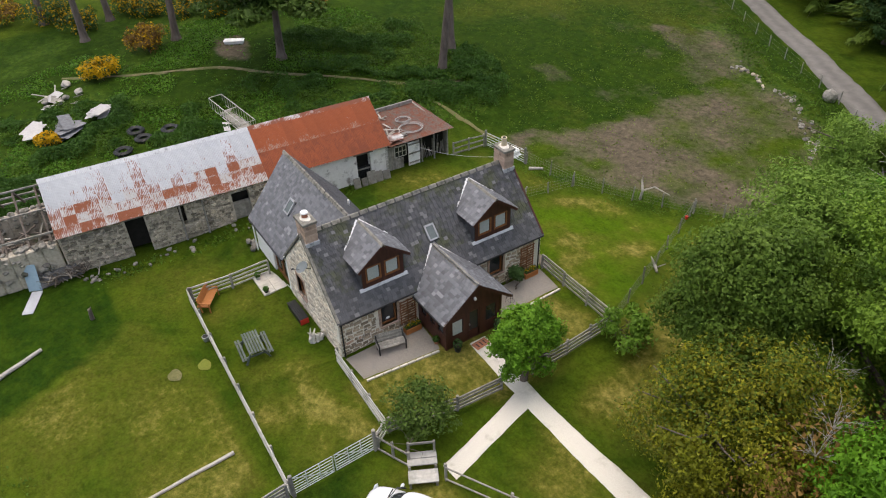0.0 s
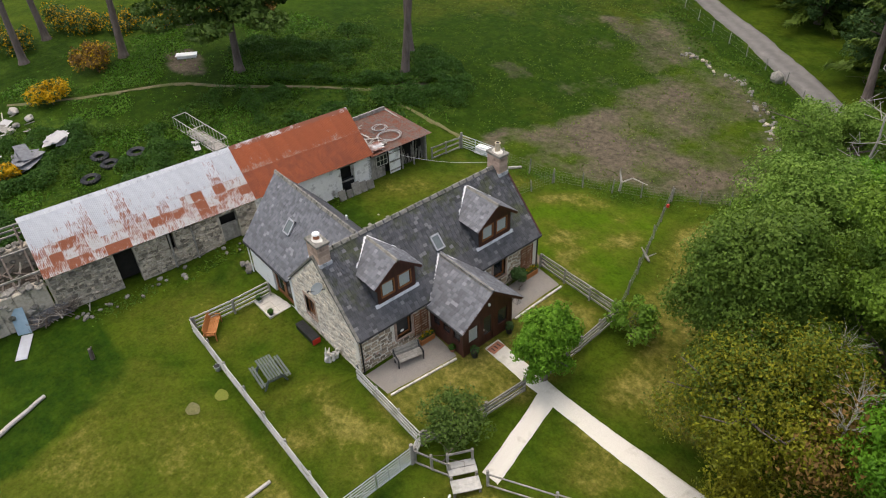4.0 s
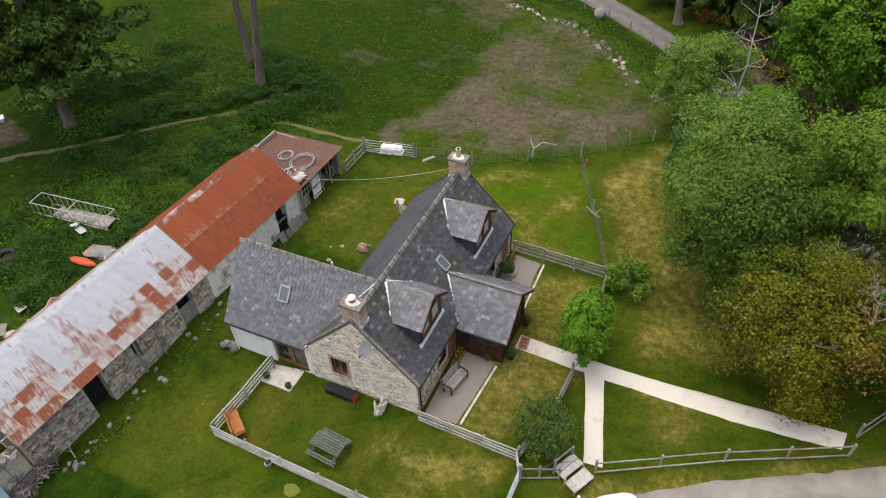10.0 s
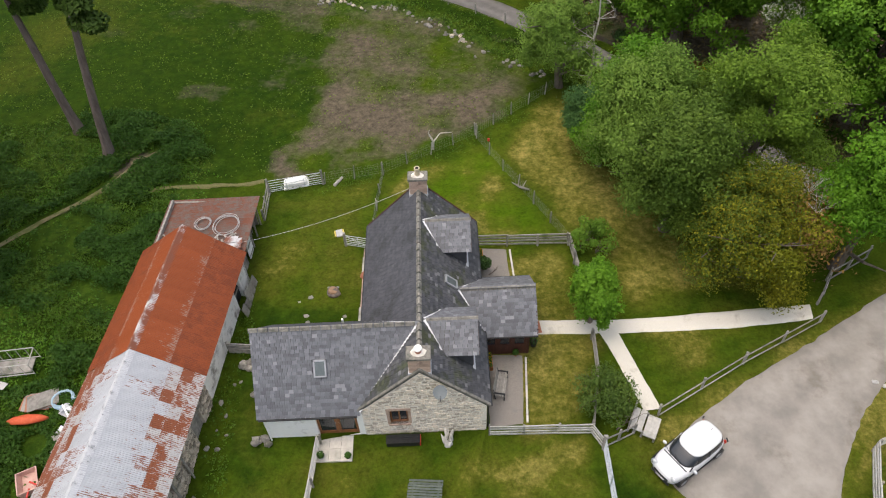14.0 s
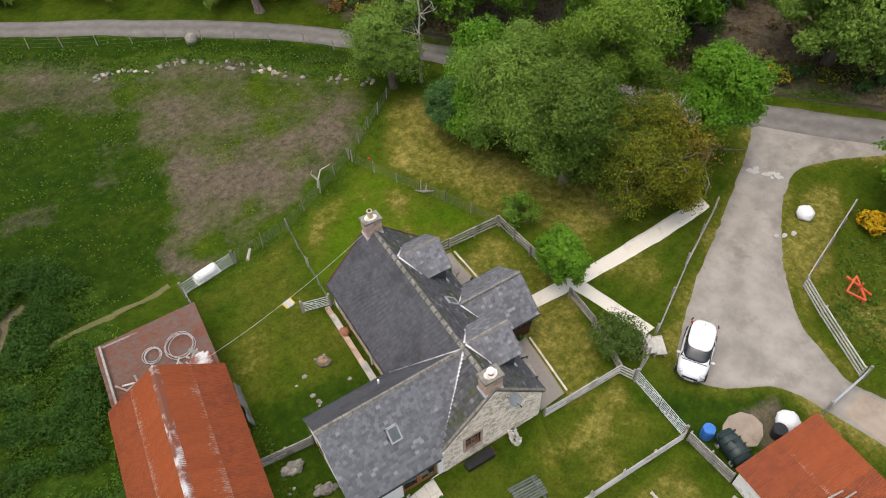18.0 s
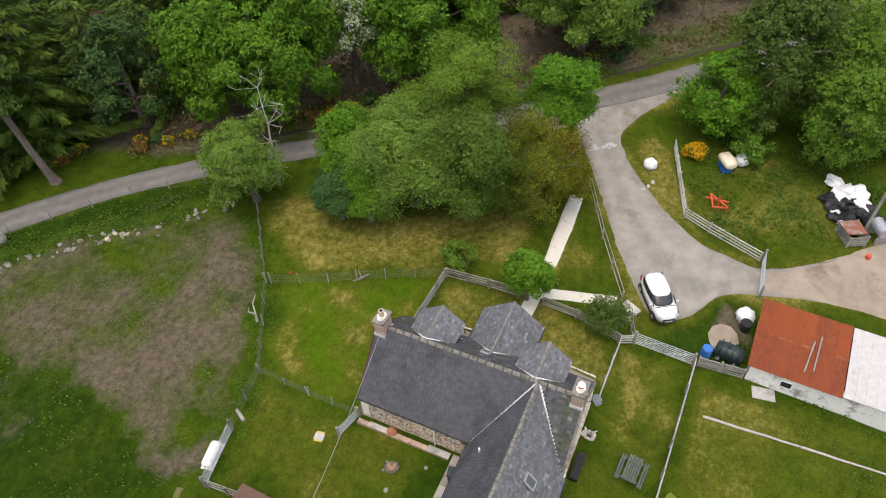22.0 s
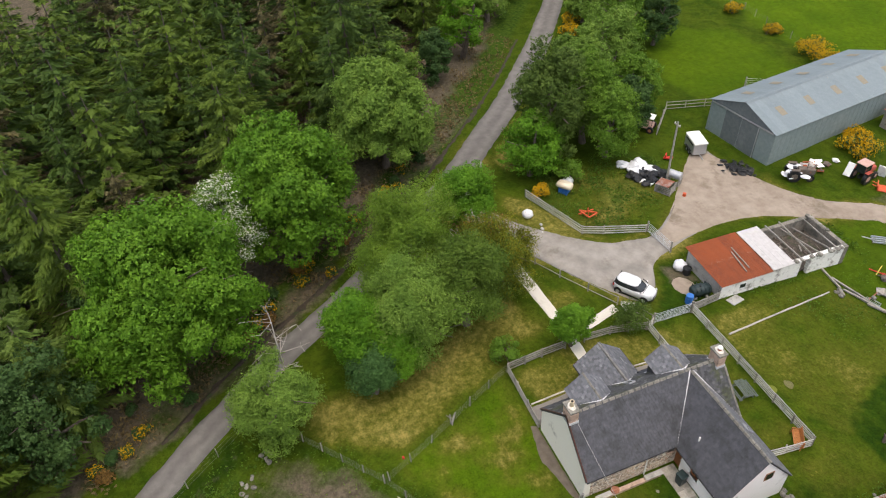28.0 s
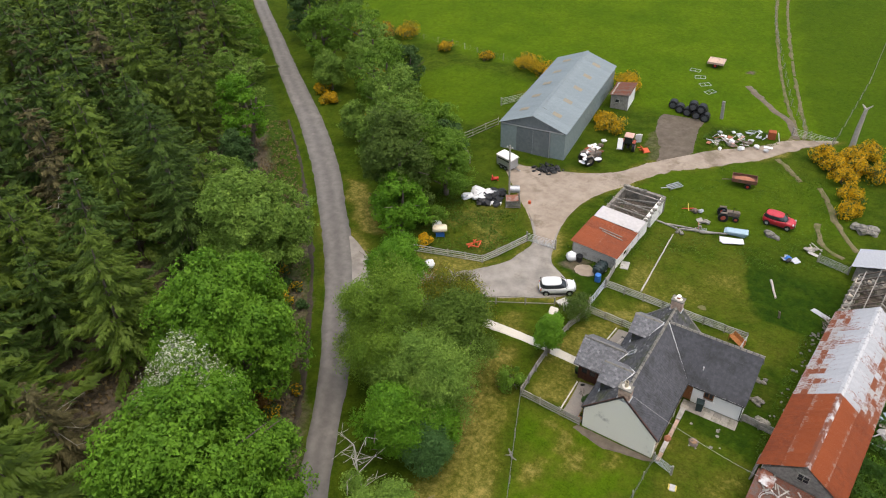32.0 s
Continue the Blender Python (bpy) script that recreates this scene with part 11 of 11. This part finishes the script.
def scatter(name, label, poly, count, size, mat, seed, height=(0.05, 0.5), clump=1.5, tall=1.0, patchy=False, mound=0.0):
    """Leaf-sized tufts in patches over part of the ground."""
    q = np.random.default_rng(seed)
    xs, ys = [a for a, _ in poly], [b for _, b in poly]
    x, y = q.uniform(min(xs), max(xs), count * 3), q.uniform(min(ys), max(ys), count * 3)
    keep = (inside(poly, x + 0.8 * wobble(x, y, 1.7, seed), y, 0.6) > q.random(len(x)))
    lush = wobble(x, y, clump, seed + 1) * 0.5 + 0.5
    keep &= q.random(len(x)) < (np.clip((lush - 0.47) / 0.16, 0.02, 1) if patchy else lush * lush * 1.7)
    for (ax, ay), (bx, by) in zip(FOOTWAY, FOOTWAY[1:]):
        s = np.clip(((x - ax) * (bx - ax) + (y - ay) * (by - ay)) / ((bx - ax) ** 2 + (by - ay) ** 2), 0, 1)
        keep &= np.hypot(x - ax - s * (bx - ax), y - ay - s * (by - ay)) > 0.55
    near_ = np.ones(len(x))
    if mound:
        for ax, ay, ar in CLEAR:
            near_ = np.minimum(near_, np.clip(np.hypot(x - ax, y - ay) / ar * 1.3 - 0.6, 0, 1))
        keep &= near_ > 0.12
    x, y, lush, near_ = x[keep][:count], y[keep][:count], np.clip(lush[keep][:count], 0, 1), near_[keep][:count]
    if mound:
        rise_ = mound * near_ * (np.clip((lush - 0.44) / 0.3, 0, 1) * 0.7 + 0.3 * np.clip(wobble(x, y, 0.55, seed + 5) + 0.4, 0, 1))
        z = gz(x, y) + 0.05 + rise_ * q.uniform(0.7, 1.0, len(x))
    else:
        z = gz(x, y) + q.uniform(*height, len(x)) * (0.25 + 0.75 * lush) * tall
    nrm = np.stack([q.normal(0, 0.5, len(x)), q.normal(0, 0.5, len(x)), np.ones(len(x))], 1)
    ob = foliage(name, np.stack([x, y, z], 1), nrm, size, seed, mat, None)
    tagged(ob, label, "weeds", kind="stuff")


KNOLL = [(-20.6, -13), (-19.8, 11), (-19.0, 17), (-24, 23), (-31, 20), (-33, 10), (-31, 2), (-38, -4), (-40, -13)]
scatter("nettles", "dense dark green nettles and weeds behind the barn", KNOLL, 90000, 0.105, WEED, 31, (0.05, 1.1), 2.0, patchy=True, mound=0.85)
scatter("nettle_tops", "paler weeds standing among the nettles", KNOLL, 30000, 0.1, TUFT_GREEN, 32, (0.1, 0.75), 1.4, patchy=True, mound=0.5)
scatter("knoll_grass", "fresh green grass between the nettles", [(-19.6, -13), (-19, 17), (-17, 20), (-24, 27), (-46, 24), (-52, 4), (-44, -13)], 34000, 0.12, TUFT_FRESH, 53, (0.0, 0.2), 2.6, patchy=True)
scatter("rough_weeds", "dark weeds round the pine trunks", [(-28, 17), (-20, 18), (-18, 24), (-23, 28), (-36, 27), (-44, 20), (-38, 12), (-30, 14)], 56000, 0.105, WEED, 33, (0.05, 1.1), 2.2, patchy=True, mound=0.9)
scatter("dock_leaves", "fresh green docks among the pine weeds", [(-28, 17), (-20, 18), (-18, 24), (-23, 28), (-36, 27), (-44, 20), (-38, 12), (-30, 14)], 12000, 0.12, TUFT_GREEN, 52, (0.05, 0.7), 1.0)
scatter("field_tufts", "tufts of longer grass over the trampled field", [(-40, 22), (-14, 20.5), (1, 26), (8, 32), (1, 41), (-14, 50), (-45, 58)], 9000, 0.1, TUFT, 34, (0.0, 0.08), 1.1)
scatter("verge_grass", "long rough grass along the road verge", [(-25, 58), (-12, 51.5), (2, 42.5), (8.5, 34.5), (9, 31.5), (5, 33), (-4, 43), (-14, 48)], 11000, 0.13, TUFT_GREEN, 35, (0.05, 0.35), 1.2)
scatter("bank_brush", "brown dead bracken on the bank beyond the road", [(8, 44), (14, 37), (23, 24), (29, 15), (37, 7), (48, -4), (62, -16), (66, -12), (50, 3), (38, 14), (30, 24), (20, 38), (12, 47)], 26000, 0.2, BRACKEN, 36, (0.03, 0.4), 1.4)
scatter("heap_weeds", "rank weeds growing through the scrap by the track", [(7, -41.5), (5, -39.6), (-2.5, -44.4), (-2.2, -47.5), (2, -47), (6.4, -44.6)], 2600, 0.12, TUFT_GREEN, 61, (0.02, 0.4), 0.8)
scatter("scrap_grass", "rough dark grass in the scrap corner", [(25, -0.5), (19.5, -2.6), (17.2, -7.6), (20, -12), (26, -17), (31, -14), (30, -3)], 6000, 0.12, TUFT_GREEN, 37, (0.02, 0.22), 1.0)
scatter("fence_grass", "uncut grass along the field fence", [(-13.5, 18.6), (-9, 19.0), (-5, 20.0), (1.5, 24.2), (6.5, 28.8), (6, 30), (0.5, 25.6), (-6, 21.6), (-13.5, 20)], 3800, 0.08, TUFT_GREEN, 39, (0.02, 0.16), 0.8)
scatter("barn_weeds", "weeds along the foot of the barn", [(-14.6, -9), (-13.2, -9), (-12.9, 4), (-13.4, 10), (-13.9, 10), (-14.0, 2)], 1000, 0.1, TUFT_GREEN, 42, (0.0, 0.16), 0.8)
scatter("shed_weeds", "weeds round the drive shed", [(6, -9), (5.2, -9), (5.6, -25.5), (12.5, -25.5), (12.2, -8), (11.3, -8)], 6000, 0.11, TUFT_GREEN, 43, (0.0, 0.2), 1.0)
scatter("pasture_tufts", "scattered tufts in the farm pasture", [(-14, -20), (4, -12), (5, -24), (2, -36), (-9, -40)], 5000, 0.1, TUFT_GREEN, 44, (0.0, 0.1), 1.2)
scatter("shaded_floor", "brown litter and moss under the plantation", [(14, 46), (22, 34), (32, 24), (40, 14), (52, 2), (75, -15), (110, -10), (90, 40), (40, 80)], 26000, 0.3, BRACKEN, 45, (0.02, 0.3), 2.2)
